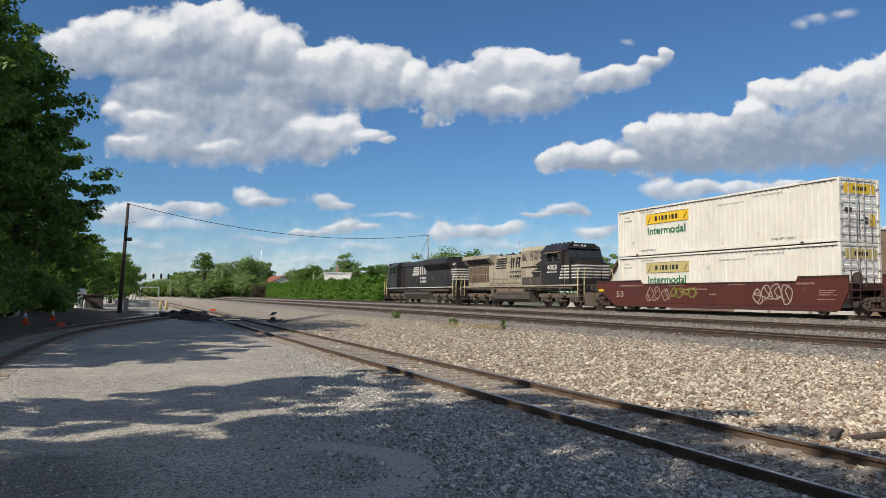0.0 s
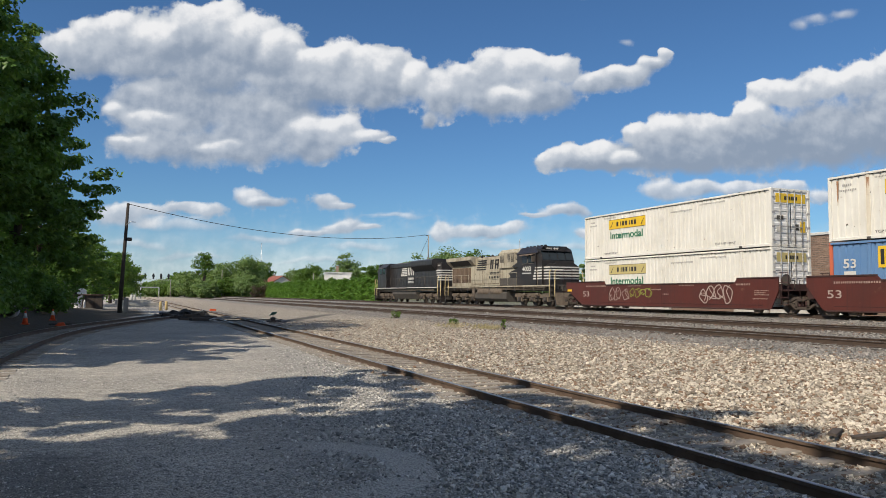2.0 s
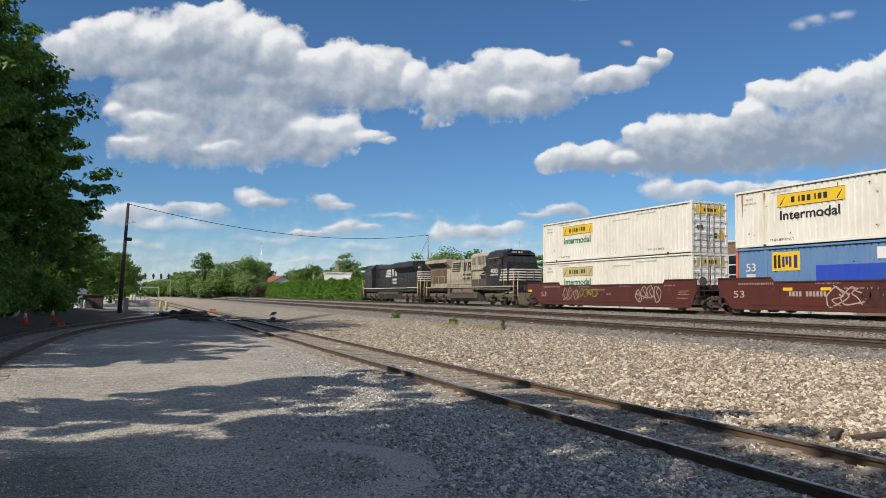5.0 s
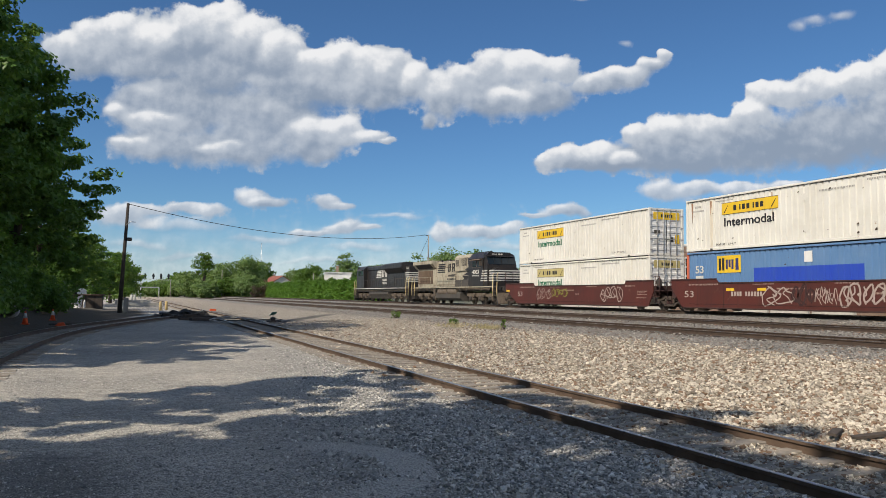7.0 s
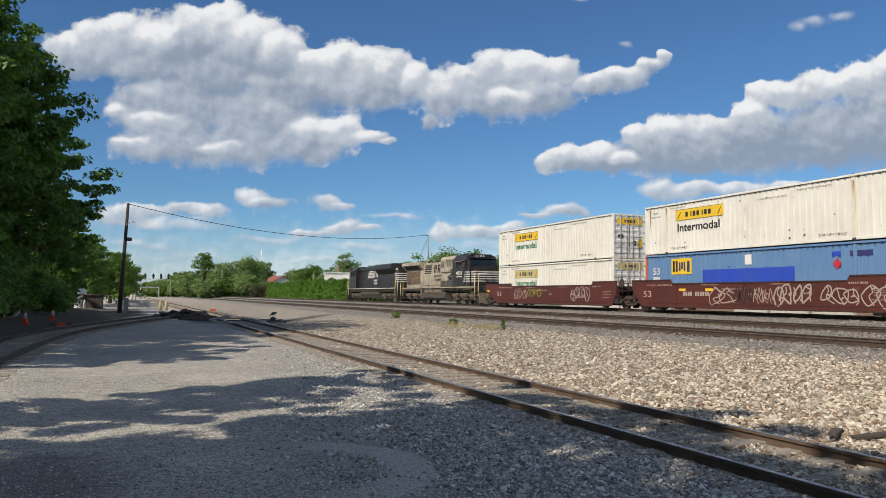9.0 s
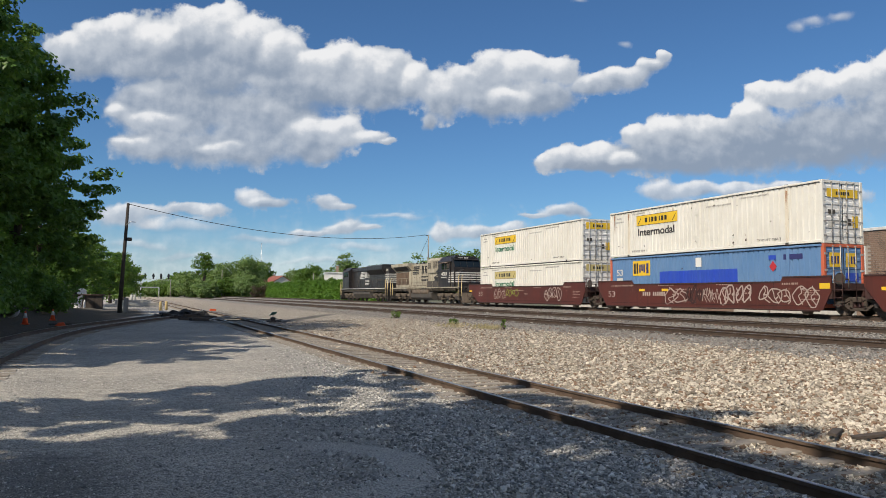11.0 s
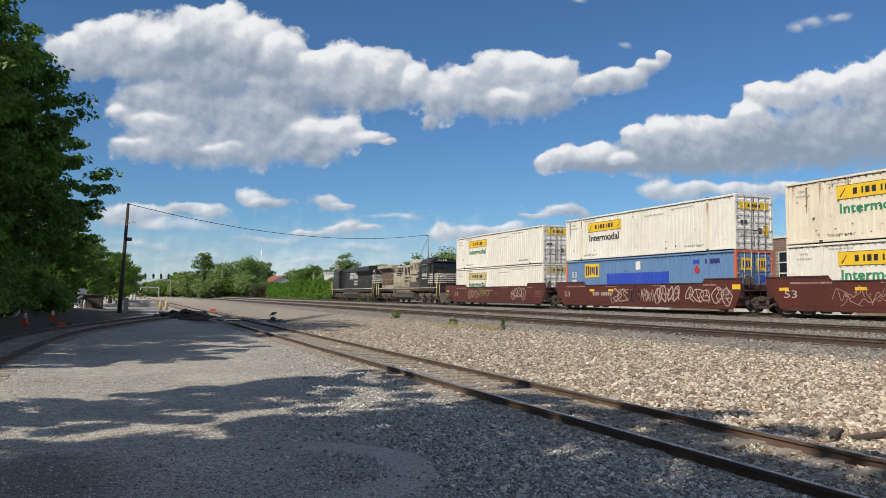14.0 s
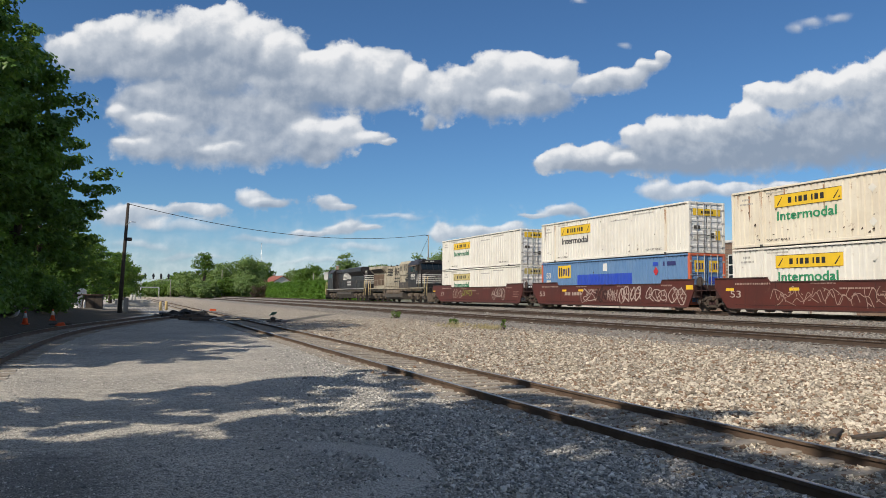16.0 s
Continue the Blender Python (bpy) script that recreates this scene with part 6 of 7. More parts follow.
def brick_building():
    """Flat-roofed brick workshop behind the train."""
    x0, x1, y0, y1, h = 44.0, 60.0, 12.0, 57.0, 5.75
    e = empty("brick_workshop", pose(0, 0, 0.3), "long brown brick workshop with pale coping behind the train", "building")
    wall = part("wall", Solid().box(x0, x1, y0, y1, 0, h), M_MORTAR, e, "brown brick wall")
    part("roof", Solid().box(x0 + 0.2, x1 - 0.2, y0 + 0.2, y1 - 0.2, h, h + 0.1), M_CONC, e)
    part("coping", Solid().box(x0 - 0.12, x0 + 0.35, y0 - 0.1, y1 + 0.1, h, h + 0.2, 0.02).box(x0 + 0.35, x1, y0 - 0.1, y0 + 0.3, h, h + 0.2, 0.02).box(x0 + 0.35, x1, y1 - 0.3, y1 + 0.1, h, h + 0.2, 0.02), M_ROOFW, e, "pale roof coping")
    for y in np.arange(15, 55, 5.0):
        w = part("window", Solid().box(x0 - 0.05, x0 + 0.02, y - 1.0, y + 1.0, 2.4, 4.8), M_ROOFW, e)
        for a in (-0.92, 0.04):
            for z in (2.48, 3.26, 4.04):
                part("pane", Solid().box(x0 - 0.065, x0 - 0.045, y + a, y + a + 0.88, z, z + 0.68), M_GLASS, w)
        part("sill", Solid().box(x0 - 0.18, x0 - 0.05, y - 1.1, y + 1.1, 2.25, 2.38), M_CONC, w)
    me = bpy.data.meshes.new("brick")
    s = Solid().box(-0.03, 0.0, -0.19, 0.19, -0.055, 0.055, 0.008)
    bmesh.ops.recalc_face_normals(s.bm, faces=s.bm.faces)
    s.bm.to_mesh(me)
    s.bm.free()
    me.materials.append(M_BRICK)
    n, v, f = 0, [], []
    rows = [(r_, z) for r_, z in enumerate(np.arange(0.08, h - 0.05, 0.13))]
    base = [tuple(q.co) for q in me.vertices]
    polys = [tuple(p.vertices) for p in me.polygons]
    quads = [p for p in polys if len(p) == 4]
    for r_, z in rows[::-1]:
        for y in np.arange(y0 + 0.25 + 0.2 * (r_ % 2) + (16 if z < 3.4 else 8), y1 - 0.2, 0.4):
            if 2.2 < z < 4.85 and abs((y - 15 + 2.5) % 5.0 - 2.5) < 1.22 and 13 < y < 53:
                continue
            if n < 280 and 36 < y < 39.5 and z > 3.0:
                b = new("brick", me)
                b.parent = wall
                b.location = (x0 - 0.001, y, z)
                n += 1
            else:
                o = len(v)
                v += [(p[0] + x0 - 0.001, p[1] + y, p[2] + z) for p in base]
                f += [tuple(i + o for i in p) for p in quads]
    tagged(raw("brickwork", v, f, M_BRICK, wall), kind="stuff")


def house(x, y, w, d, h, rise, roof, label, turn=0, flat=False):
    e = empty("house", pose(x, y, 0.3, 0, 0, turn), label, "house", "houses behind the hedge")
    part("wall", Solid().box(-w / 2, w / 2, -d / 2, d / 2, 0, h) if flat else Solid().prism(((-w / 2, 0), (-w / 2, h), (0, h + rise), (w / 2, h), (w / 2, 0)), -d / 2, d / 2, "y"), M_SIDING, e, "white siding wall")
    s = Solid()
    if flat:
        s.box(-w / 2 - 0.3, w / 2 + 0.3, -d / 2 - 0.3, d / 2 + 0.3, h, h + 0.3)
    else:
        for sg in (-1, 1):
            s.prism(((sg * (w / 2 + 0.4), h - 0.25), (0, h + rise + 0.05), (0, h + rise + 0.3), (sg * (w / 2 + 0.4), h)), -d / 2 - 0.4, d / 2 + 0.4, "y")
    part("roof", s, roof, e)
    for a in (-w / 4, w / 4):
        for z in (1.2, 4.0):
            if z + 1.5 < h:
                wd = part("window", Solid().box(a - 0.55, a + 0.55, -d / 2 - 0.06, -d / 2, z, z + 1.4), M_ROOFW, e)
                part("pane", Solid().box(a - 0.45, a + 0.45, -d / 2 - 0.08, -d / 2 - 0.06, z + 0.1, z + 1.3), M_GLASS, wd)
    part("chimney", Solid().box(-0.4, 0.4, d / 4, d / 4 + 0.8, h, h + rise + 1.0), M_BRICK, e)
    return e


house(55, 300, 11, 12, 5.2, 3.2, M_REDROOF, "white house with a steep red gable roof", 10)
house(61, 230, 8, 9, 8.0, 1.5, M_ROOFW, "white flat-roofed house above the hedge", -12, True)
house(68, 226, 12, 12, 5.4, 1.5, M_ROOFW, "low white house with a pale roof", -12)
house(77, 222, 9, 9, 4.2, 2.4, M_BROWNROOF, "house with a brown shingle roof", 20)
house(40, 282, 9, 8, 1.0, 0.9, M_BROWNROOF, "low brown-roofed trackside shed", 60)
house(58, 72, 9, 9, 3.6, 1.9, M_BROWNROOF, "tan gabled shed beyond the locomotives", 70)

# concrete barriers beyond the main track
bar = empty("concrete_barrier", pose(40.0, 20, 0.3), "pale concrete barrier beyond the main track", "barrier", "row of barriers")
part("body", Solid().prism(((-0.3, 0), (0.3, 0), (0.3, 0.1), (0.12, 0.35), (0.08, 0.85), (-0.08, 0.85), (-0.12, 0.35), (-0.3, 0.1)), -1.5, 1.5, "y"), M_CONC, bar)
for i in range(1, 14):
    if i not in (3, 7, 8):
        copy_thing(bar, pose(40.0, 20 + i * 3.3, 0.3))

# ---- poles, wire and signals ----
def pole(x, y, top, lean, label, mat, r=0.16):
    e = empty("utility_pole", pose(x, y, ground_at(x, y) - 0.1), label, "utility pole", "utility poles")
    part("shaft", Solid().rod((0, 0, 0), (lean, 0, top), r, 12, r * 0.62), mat, e)
    return e


p1 = pole(-0.53, 73, 9.95, 0.45, "leaning dark wooden utility pole beside the siding", M_WOODPOLE, 0.2)
part("lamp_bracket", Solid().tube(((0.36, -0.1, 8.0), (0.7, -0.5, 8.25), (1.1, -0.8, 8.2)), 0.03), M_GALV, p1)
part("transformer_box", Solid().box(0.42, 0.85, -0.3, 0.1, 6.55, 6.85, 0.04), M_STEEL, p1)
p2 = pole(38, 95.4, 9.8, 0, "pale weathered utility pole beyond the train", M_PALEPOLE, 0.13)
part("guy_wire", Solid().rod((0, 0, 9.5), (-3.2, 3.5, 0), 0.02, 5), M_STEEL, p2)
part("insulator_arm", Solid().rod((0, 0, 9.7), (-0.4, 0, 9.75), 0.04, 6), M_STEEL, p2)
a, b = Vector((-0.08, 73, 9.8)), Vector((37.7, 95.4, 10.0))
line = [a.lerp(b, i / 24) - Vector((0, 0, 4 * 1.55 * (i / 24) * (1 - i / 24))) for i in range(25)]
tagged(part("overhead_wire", Solid().tube(line, 0.028, 5), M_STEEL), "thin dark overhead wire sagging between two poles", "cable")
for x, y, h in ((28.2, 250, 8.8), (32.3, 260, 5.8), (39.8, 280, 6.7), (15.2, 300, 6.7), (26.5, 300, 6.0), (58, 250, 8.5)):
    pole(x, y, h, 0, "thin grey pole far along the tracks", M_PALEPOLE, 0.14)


def antenna(x, y, h):
    e = empty("antenna_tower", pose(x, y, 0), "thin lattice antenna tower on the skyline", "antenna tower")
    s = Solid()
    for q in (-0.5, 0.5):
        s.rod((q, 0, 0), (q * 0.2, 0, h), 0.09, 4)
    for i in range(18):
        z = h * i / 18
        s.rod((-0.5, 0, z), (0.45, 0, z + h / 18), 0.05, 4)
    part("lattice", s, M_GALV, e)


antenna(219, 400, 36)
antenna(81, 500, 35)


def signals():
    """A lattice cantilever mast with three black signal heads and a beam further on."""
    e = empty("signal_cantilever", pose(3.3, 220, 0.2), "galvanised lattice signal mast with black signal heads", "railway signal")
    s = Solid()
    for ax in (-0.35, 0.35):
        for ay in (-0.35, 0.35):
            s.rod((ax, ay, 0), (ax, ay, 6.9), 0.06, 5)
    for i in range(9):
        z = i * 0.75
        s.rod((-0.35, -0.35, z), (0.35, -0.35, z + 0.75), 0.04, 4).rod((0.35, -0.35, z), (-0.35, -0.35, z + 0.75), 0.04, 4)
    part("mast", s, M_GALV, e)
    part("cantilever_arm", Solid().box(-0.3, 8.2, -0.2, 0.2, 5.2, 5.28).box(-0.3, 8.2, -0.2, 0.2, 5.45, 5.5), M_GALV, e)
    for x in (1.3, 3.4, 5.35, 7.3):
        h = part("signal_head", Solid().rod((x, -0.2, 6.35), (x, -0.12, 6.35), 0.36, 14).box(x - 0.22, x + 0.22, -0.12, 0.3, 5.5, 7.0, 0.08), M_LETTERK, e, "black round signal head")
        part("hood", Solid().rod((x, -0.5, 6.65), (x, -0.2, 6.65), 0.14, 10).rod((x, -0.5, 6.1), (x, -0.2, 6.1), 0.14, 10), M_LETTERK, h)
    f_ = empty("signal_bridge", pose(4.3, 270, 0.2), "low steel beam bridge over the far tracks", "railway signal")
    part("beam", Solid().box(0, 5.8, -0.2, 0.2, 3.5, 3.75), M_GALV, f_)
    for x in (0.0, 5.8):
        part("post", Solid().rod((x, 0, 0), (x, 0, 3.6), 0.14, 8), M_GALV, f_)


signals()
brick_building()


# ---- yard clutter ----
M_CONE = worn("cone_orange", (0.75, 0.10, 0.02), (0.40, 0.09, 0.05), 0.6, 0, 0.3)
M_CREAMPOST = worn("cream_post_paint", (0.62, 0.46, 0.20), (0.36, 0.28, 0.16), 0.7)
M_GREENPAINT = worn("green_paint", (0.03, 0.10, 0.06), (0.03, 0.05, 0.04), 0.5)
M_DRY = leaves("dry_grass", (0.34, 0.27, 0.15), (0.52, 0.43, 0.27), 0.8)
M_WEED = leaves("weed_leaf", (0.05, 0.10, 0.02), (0.12, 0.19, 0.04), 0.6)


def cone(x, y):
    e = empty("traffic_cone", pose(x, y, ground_at(x, y)), "orange traffic cone with a white collar on the bank", "traffic cone", "traffic cones")
    e.scale = (0.82, 0.82, 0.82)
    part("base", Solid().box(-0.22, 0.22, -0.22, 0.22, 0, 0.05, 0.015), M_CONE, e)
    part("body", Solid().lathe(((0.05, 0.17), (0.36, 0.105), (0.74, 0.035), (0.76, 0.02)), "z", 18), M_CONE, e)
    part("collar", Solid().lathe(((0.36, 0.115), (0.64, 0.06)), "z", 18), M_ROOFW, e, "white reflective collar")


cone(-4.3, 39.8)
cone(-3.75, 47.2)
for x, y in ((3.25, 82), (3.95, 84.8)):
    b = empty("bollard", pose(x, y, 0), "short cream-painted steel bollard beside the siding", "bollard", "bollards")
    part("post", Solid().lathe(((0, 0.13), (0.85, 0.13), (0.92, 0.1), (0.95, 0.02)), "z", 14), M_CREAMPOST, b)
r_ = empty("orange_marker", pose(-2.95, 41.6, 0.12), "low orange-red derail marker beside the siding", "marker")
part("shoe", Solid().prism(((-0.25, 0), (0.25, 0), (0.14, 0.18), (-0.1, 0.15)), -0.2, 0.2, "y"), M_CONE, r_)
part("plate", Solid().box(-0.5, 0.5, -0.05, 0.05, 0.05, 0.12), M_STEEL, r_)
o_ = empty("orange_marker", pose(8.0, 78, 0.05), "low orange-red panel between the far rails", "marker")
part("panel", Solid().box(-0.3, 0.3, -0.05, 0.05, 0, 0.2, 0.02), M_CONE, o_)
pp = empty("concrete_pipe", pose(-5.3, 43, ground_at(-5.3, 43)), "short open concrete pipe lying on the bank", "pipe")
part("shell", Solid().lathe(((-0.5, 0.24), (-0.5, 0.36), (0.5, 0.36), (0.5, 0.24), (-0.5, 0.24)), "y", 18, (0, 0, 0.34)), M_CONC, pp)


def switch_stand(x, y):
    e = empty("switch_stand", pose(x, y, 0.03), "black switch stand with a green target beside the spur", "switch stand")
    part("base", Solid().box(-0.4, 0.5, -0.16, 0.16, 0, 0.08, 0.02).box(-0.14, 0.14, -0.14, 0.14, 0.08, 0.28, 0.04), M_STEEL, e)
    part("spindle", Solid().rod((0, 0, 0.26), (0, 0, 0.55), 0.025, 8), M_STEEL, e)
    part("target", Solid().prism(((-0.24, 0.36), (0.18, 0.46), (0.26, 0.62), (-0.06, 0.58)), -0.012, 0.012, "y"), M_GREENPAINT, e, "green target plate")
    part("lever", Solid().rod((0.1, 0, 0.2), (0.6, -0.1, 0.1), 0.02, 6), M_STEEL, e)


switch_stand(8.55, 47.8)
# switch: rods, frog and heaped old ties
sw = empty("switch_gear", pose(0, 0, 0.1), "dark switch rods and plates between the spur rails", "switch gear", kind="structure")
part("throw_rod", Solid().rod((5.2, 48.2, 0.0), (8.5, 47.9, 0.05), 0.03, 6), M_STEEL, sw)
for k, (x, y) in enumerate(((5.55, 52), (7.1, 52), (5.5, 56), (6.9, 57))):
    part("guard_rail", Solid().tube(((x + 0.18, y - 3.2, 0.0), (x + 0.1, y - 2.4, 0.03), (x + 0.1, y + 2.4, 0.03), (x + 0.2, y + 3.2, 0.0)), 0.035), M_RAIL, sw)
part("frog", Solid().prism(((5.35, 60), (5.75, 60), (5.62, 64.5), (5.5, 64.5)), -0.06, 0.02, "z"), M_HEAD, sw)
for k, xs in enumerate((((5.6, 40.5), (5.0, 43.5), (4.7, 47.5), (5.5, 50.5)), ((7.1, 42), (7.4, 46), (7.0, 50), (6.2, 55)))):
    part("jumper_cable", Solid().tube([(x, y, 0.08) for x, y in curve_line(xs, 8)], 0.035, 5), M_ROD, sw)
rt = random.Random(17)
old = Solid().box(-0.11, 0.11, -1.25, 1.25, 0, 0.17, 0.015)
first = empty("old_tie", pose(3.6, 53.5, 0.02, 0, 0, 70), "old black timber tie dumped near the switch", "railway tie", "dumped ties")
part("timber", old, M_TIE, first)
for i in range(9):
    copy_thing(first, pose(3.2 + rt.uniform(-0.6, 1.6), 54 + rt.uniform(-5, 7), 0.01 + 0.12 * (i % 2), rt.uniform(-4, 4), rt.uniform(-4, 4), rt.uniform(-30, 150)))
M_SLAG = worn("black_slag", (0.02, 0.019, 0.018), (0.045, 0.038, 0.032), 0.85, 0, 0.6, streak=False)
rh = np.random.default_rng(31)
for i, (x, y, r, h) in enumerate(((3.3, 57.5, 0.9, 0.42), (4.3, 58.5, 0.8, 0.5), (5.2, 60.5, 0.7, 0.35), (2.6, 59.5, 0.6, 0.3))):
    bm = bmesh.new()
    bmesh.ops.create_icosphere(bm, subdivisions=3, radius=1.0)
    for v in bm.verts:
        k = 1 + 0.5 * noise.noise(v.co * 2.1 + Vector((i * 7, 0, 0))) + 0.3 * noise.noise(v.co * 5.3 + Vector((0, i * 3, 0)))
        v.co = Vector((v.co.x * r * k, v.co.y * r * k, max(v.co.z, -0.12) * h * k))
    hp = part("spoil_heap", bm, M_SLAG, None)
    hp.location = (x, y, 0.06)
    tagged(hp, "low heap of black oily spoil and broken timber", "heap", "heaps by the switch")
# two broken boards beside the spur
bd = empty("broken_board", pose(8.35, 6.95, 0.03, 0, 4, 35), "weathered broken board lying on the stones", "board", "broken boards")
part("board", Solid().prism(((-0.45, -0.05), (0.42, -0.06), (0.5, 0.01), (0.38, 0.06), (-0.43, 0.05)), 0, 0.035, "z"), M_TIE, bd)
copy_thing(bd, pose(8.75, 6.55, 0.05, 3, -6, -20))


def tuft(name, x, y, h, n, seed, mat, label, wide=0.25, blade=0.02):
    rng = np.random.default_rng(seed)
    e = empty(name, pose(x, y, ground_at(x, y) - 0.02), label, "weed", "weeds")
    a = rng.uniform(0, 2 * math.pi, n)
    q = np.sqrt(rng.random(n)) * wide
    root = np.stack([np.cos(a) * q, np.sin(a) * q, np.zeros(n)], 1)
    lean = np.stack([np.cos(a), np.sin(a), np.zeros(n)], 1) * rng.uniform(0.1, 0.6, (n, 1)) * h
    tip = root + lean + np.array([0, 0, 1]) * h * rng.uniform(0.5, 1.0, (n, 1))
    mid = root * 0.5 + tip * 0.5 + np.array([0, 0, 0.1]) * h
    w = np.stack([-np.sin(a), np.cos(a), np.zeros(n)], 1) * blade
    v = np.stack([root - w * 0.4, mid - w, tip, mid + w], 1)
    raw("grass", v.reshape(-1, 3), np.arange(n * 4).reshape(n, 4), mat, e)
    return e


for x, y, h, r, n in ((16.9, 48.3, 0.75, 0.42, 12), (17.35, 49.0, 0.55, 0.3, 8), (16.4, 37.5, 0.42, 0.32, 10), (16.3, 31.3, 0.6, 0.14, 7)):
    bush(x, y, h, r, int(y * 10), M_WEED, "leafy green weed growing in the stones", 9, 0.13, n, "weed", "weed")
for i in range(10):
    tuft("dry_grass", 15.6 + rt.uniform(-0.8, 1.0), 33.2 + rt.uniform(-2.6, 3.2), rt.uniform(0.2, 0.42), 45, 20 + i, M_DRY, "tuft of straw-coloured dry grass in the stones", 0.45, 0.012)


# parked van and timber shed under the trees
def van(x, y, turn):
    e = empty("parked_van", pose(x, y, ground_at(x, y), 0, 0, turn), "white van parked in the shade under the trees", "van")
    part("body", Solid().prism(((-2.6, 0.4), (-2.6, 2.1), (-2.4, 2.3), (1.0, 2.3), (1.7, 1.45), (2.6, 1.25), (2.7, 0.45)), -0.95, 0.95, "y"), M_SIDING, e, "white bodywork")
    part("windscreen", Solid().prism(((1.05, 2.22), (1.66, 1.5), (1.7, 1.52), (1.1, 2.25)), -0.85, 0.85, "y"), M_GLASS, e)
    part("side_window", Solid().box(0.0, 0.95, -0.965, -0.945, 1.45, 2.1), M_GLASS, e)
    for a in (-1.7, 1.7):
        for sg in (-1, 1):
            w = part("wheel", Solid().rod((a, sg * 0.78, 0.36), (a, sg * 0.98, 0.36), 0.36, 18), M_LETTERK, e)
            part("rim", Solid().rod((a, sg * 0.97, 0.36), (a, sg * 0.995, 0.36), 0.2, 12), M_GALV, w)


van(-5.9, 95, 75)
def timber_stack(x, y, turn, n, label):
    e = empty("timber_stack", pose(x, y, ground_at(x, y), 0, 0, turn), label, "timber stack", "timber beyond the pole")
    for i in range(n):
        part("beam", Solid().box(-2.6 + 0.2 * (i % 3), 2.6 - 0.15 * (i % 2), (i % 3) * 0.3 - 0.45, (i % 3) * 0.3 - 0.19, (i // 3) * 0.24, (i // 3) * 0.24 + 0.22, 0.02), M_CONC, e)


timber_stack(2.2, 112, 8, 6, "pale weathered beams stacked beside the siding")
timber_stack(1.0, 128, -6, 9, "pale concrete ties stacked beside the siding")
post = empty("post", pose(0.0, 74.2, 0.0), "square weathered post standing at the pole's foot", "post")
part("shaft", Solid().box(-0.2, 0.2, -0.2, 0.2, -0.1, 1.35, 0.03), M_PALEPOLE, post)
for i, (x, y, w, h) in enumerate(((-5.3, 84, 1.1, 0.9), (-4.6, 86, 0.7, 1.3), (-6.4, 82, 0.9, 0.7), (-3.9, 84.5, 0.5, 0.8), (-7.3, 83, 1.3, 0.6), (-4.4, 81, 0.9, 0.45))):
    b = empty("scrap_panel", pose(x, y, ground_at(x, y) + 0.02, 0, (-14, 9, 22, -8, 12, 4)[i], 25 * i), "white scrap sheet leaning among the undergrowth", "scrap metal", "scrap under the trees")
    part("sheet", Solid().prism(((-w / 2, 0), (w / 2, 0.05), (w * 0.42, h), (-w * 0.2, h * 0.8)), -0.04, 0.04, "y"), M_SIDING, b)
    part("rail", Solid().rod((-w / 2, 0, h * 0.3), (w * 0.46, 0, h * 0.35), 0.05, 6), M_GALV, b)

sh = empty("timber_shed", pose(-3.3, 89, 0), "small dark timber shed beside the pole", "shed")
part("wall", Solid().box(-1.6, 1.0, -1.5, 1.5, 0, 1.5, 0.03), M_TIE, sh)
part("roof", Solid().box(-1.75, 1.15, -1.65, 1.65, 1.5, 1.62, 0.02), M_BROWNROOF, sh)
for x, y in ((0.9, 150), (1.5, 160)):
    b = empty("bollard", pose(x, y, 0), "short pale post beside the far siding", "bollard", "bollards")
    part("post", Solid().rod((0, 0, 0), (0, 0, 1.5), 0.2, 10), M_CONC, b)


# ---- loose stone ----
def stones(name, n, x0, x1, y0, y1, size, mat, label, seed, bias=2.0, avoid=(), share=None):
    """Angular stones as eight-sided chips; more of them close to the path's end of the yard."""
    rng = np.random.default_rng(seed)
    k = 1 - bias
    u = rng.random(n)
    ys = (y0 ** k + u * (y1 ** k - y0 ** k)) ** (1 / k)
    xs = rng.uniform(x0, x1, n)
    keep = np.ones(n, bool)
    for a, b in avoid:
        keep &= ~((xs > a) & (xs < b))
    if share:
        keep &= rng.random(n) < share(xs, ys)
    xs, ys = xs[keep], ys[keep]
    n = len(xs)
    zs = np.array([ground_at(a, b) for a, b in zip(xs, ys)])
    s = rng.uniform(size[0], size[1], n) * (1 + rng.random(n) ** 6 * 0.8)
    base = np.array([(1, 0, 0), (0, 1, 0), (-1, 0, 0), (0, -1, 0), (0, 0, 1), (0, 0, -1)], float)
    v = base[None] * rng.uniform(0.55, 1.2, (n, 6, 1)) + rng.normal(size=(n, 6, 3)) * 0.22
    q = rng.normal(size=(n, 3, 3))
    q = np.linalg.qr(q)[0]
    v = np.einsum("nij,nkj->nki", q, v) * s[:, None, None] * np.array([1, 1, 0.75])
    v[:, :, 2] += (zs + s * 0.32)[:, None]
    v[:, :, 0] += xs[:, None]
    v[:, :, 1] += ys[:, None]
    t = np.array([(0, 1, 4), (1, 2, 4), (2, 3, 4), (3, 0, 4), (1, 0, 5), (2, 1, 5), (3, 2, 5), (0, 3, 5)])
    f = (np.arange(n)[:, None, None] * 6 + t[None]).reshape(-1, 3)
    return tagged(raw(name, v.reshape(-1, 3), f, mat), label, "gravel", kind="stuff")


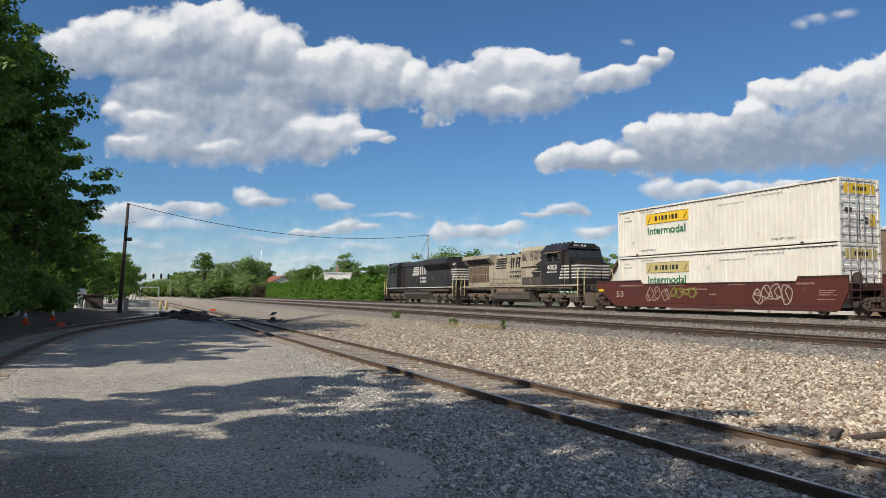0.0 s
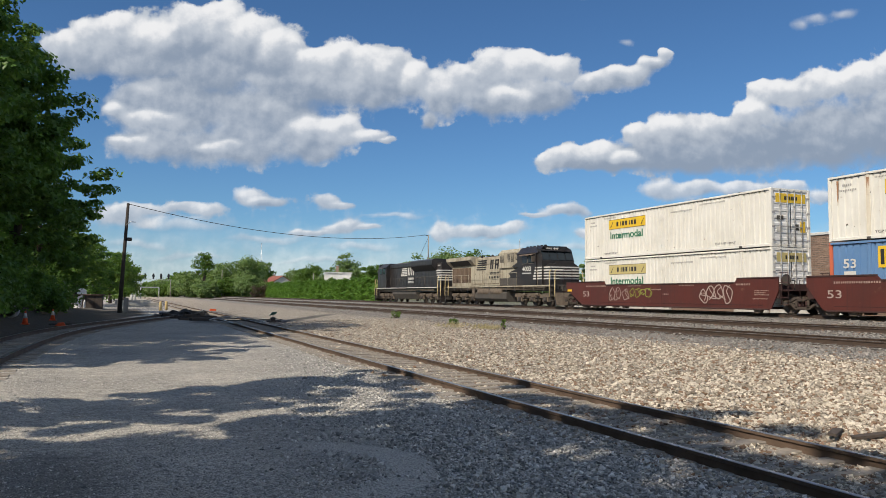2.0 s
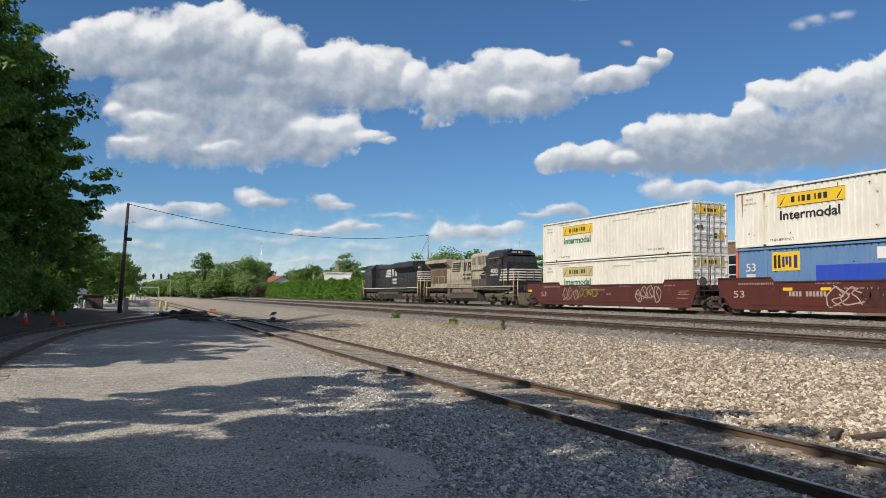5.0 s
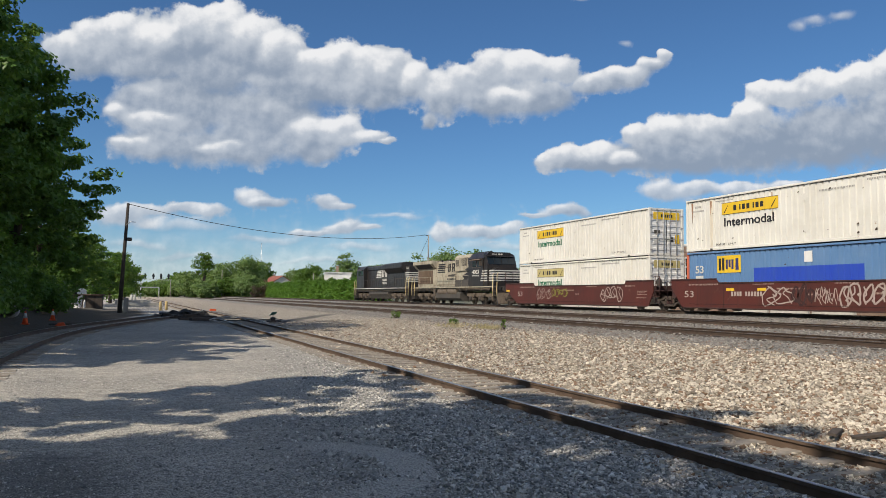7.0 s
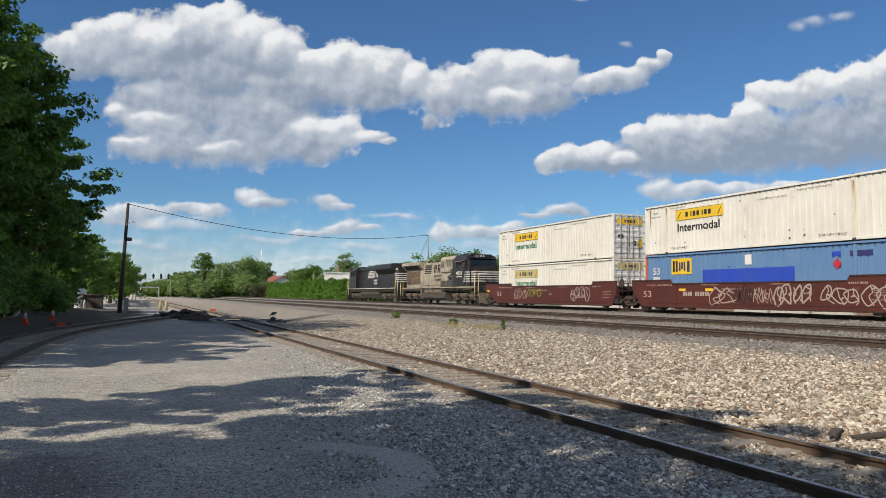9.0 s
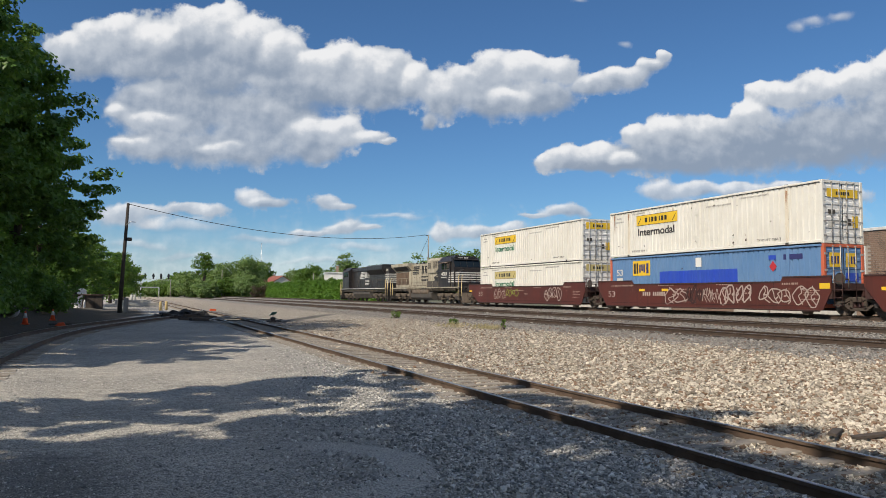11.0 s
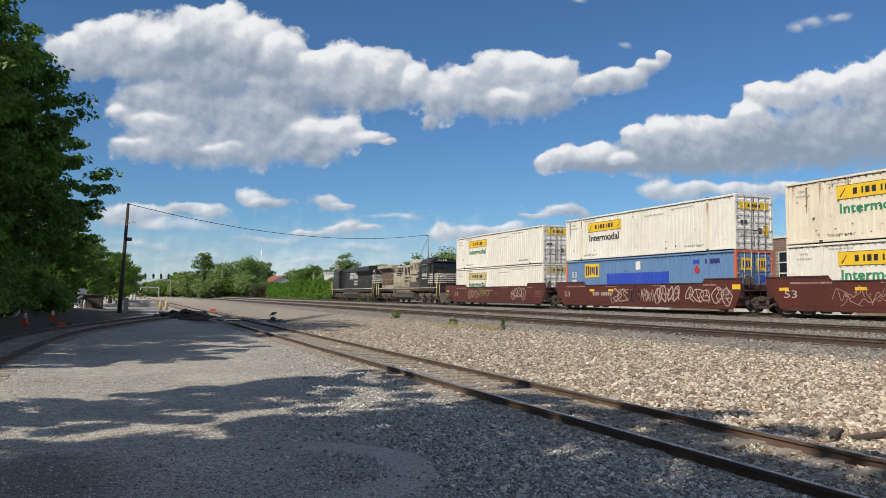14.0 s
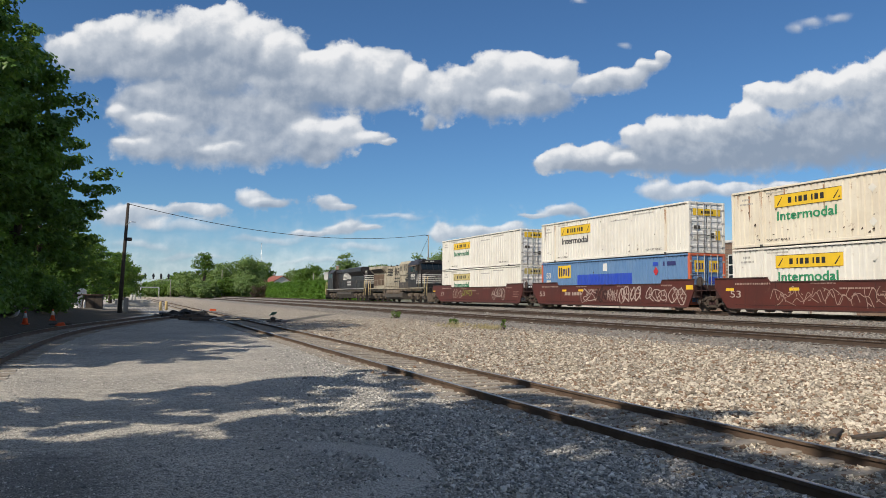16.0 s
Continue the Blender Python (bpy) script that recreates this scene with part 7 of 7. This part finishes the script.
def stone_shade(name, dark, light, odd, share):
    s = Shade(name, 0.9, world_space=True)
    i = s.island()
    c = s.mix(i, dark, light)
    w = s.n.new("ShaderNodeTexWhiteNoise")
    w.noise_dimensions = "1D"
    s.l.new(i, w.inputs["W"])
    c = s.mix(s.ramp(w.outputs["Value"], 1 - share, 1 - share + 0.05), c, odd)
    c = s.mix(s.ramp(s.noise(30, 3), 0.35, 0.7, 0, 0.3), c, dark)
    s.color(c).bump(s.noise(90, 2), 0.3, 0.004)
    return s.m


M_LIME = stone_shade("limestone", (0.17, 0.14, 0.105), (0.76, 0.68, 0.555), (0.22, 0.135, 0.085), 0.2)
M_GRIT = stone_shade("yard_stone", (0.15, 0.146, 0.136), (0.68, 0.645, 0.58), (0.80, 0.77, 0.71), 0.12)
M_BALLAST = stone_shade("main_ballast", (0.12, 0.114, 0.106), (0.42, 0.39, 0.35), (0.24, 0.16, 0.115), 0.15)


def off_dust(x, y):
    """None on the pale rim of dust where vehicles turn."""
    oval = np.hypot((x - 1.75) / 1.2, (y - 7.5) / 1.35)
    return 1 - 0.93 * ((oval > 0.66) & (oval < 1.03) & (x > 1.7))


def beside_spur(x, y):
    """Thick beside the rail, thinning out towards the packed yard."""
    return np.clip((x - 1.2 - 0.16 * np.maximum(y - 9, 0)) / 2.2, 0, 1) ** 1.3 * off_dust(x, y)


stones("limestone_ballast", 60000, 7.4, 17.5, 4.0, 48, (0.019, 0.044), M_LIME, "pale angular limestone beside the spur", 1, bias=1.75)
stones("track_gravel", 7000, 5.0, 7.4, 3.5, 45, (0.012, 0.035), M_LIME, "small stones between the spur rails", 2, bias=1.9, avoid=((5.5, 5.72), (6.98, 7.22)))
stones("yard_edge_stone", 44000, 1.2, 5.5, 3.6, 30, (0.010, 0.027), M_GRIT, "grey crushed stone beside the spur", 3, bias=1.9, share=beside_spur)
stones("yard_gravel", 24000, -2.0, 3.6, 4.2, 26, (0.005, 0.014), M_GRIT, "scattered grit on the packed yard", 4, bias=1.8, share=off_dust)
stones("main_ballast", 20000, 16.5, 29.0, 9, 80, (0.025, 0.05), M_BALLAST, "grey crushed ballast of the main tracks", 5, bias=1.5, avoid=((20.3, 20.7), (21.9, 22.2), (24.75, 25.1), (26.3, 26.6)))


def motions():
    ticks = [i * 1.0 for i in range(17)]
    for thing, off, z in TRAIN:
        walk(thing, [(t, pose(MID_A, run(t) + off, RAIL_A + z)) for t in ticks])
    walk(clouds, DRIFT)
    # wheels roll without slipping
    turns = [i * 0.32 for i in range(51)]
    for wheel, y, r in WHEELS:
        walk(wheel, [(t, pose(0, y, r, -math.degrees((run(t) - run(0)) / r))) for t in turns])


motions()
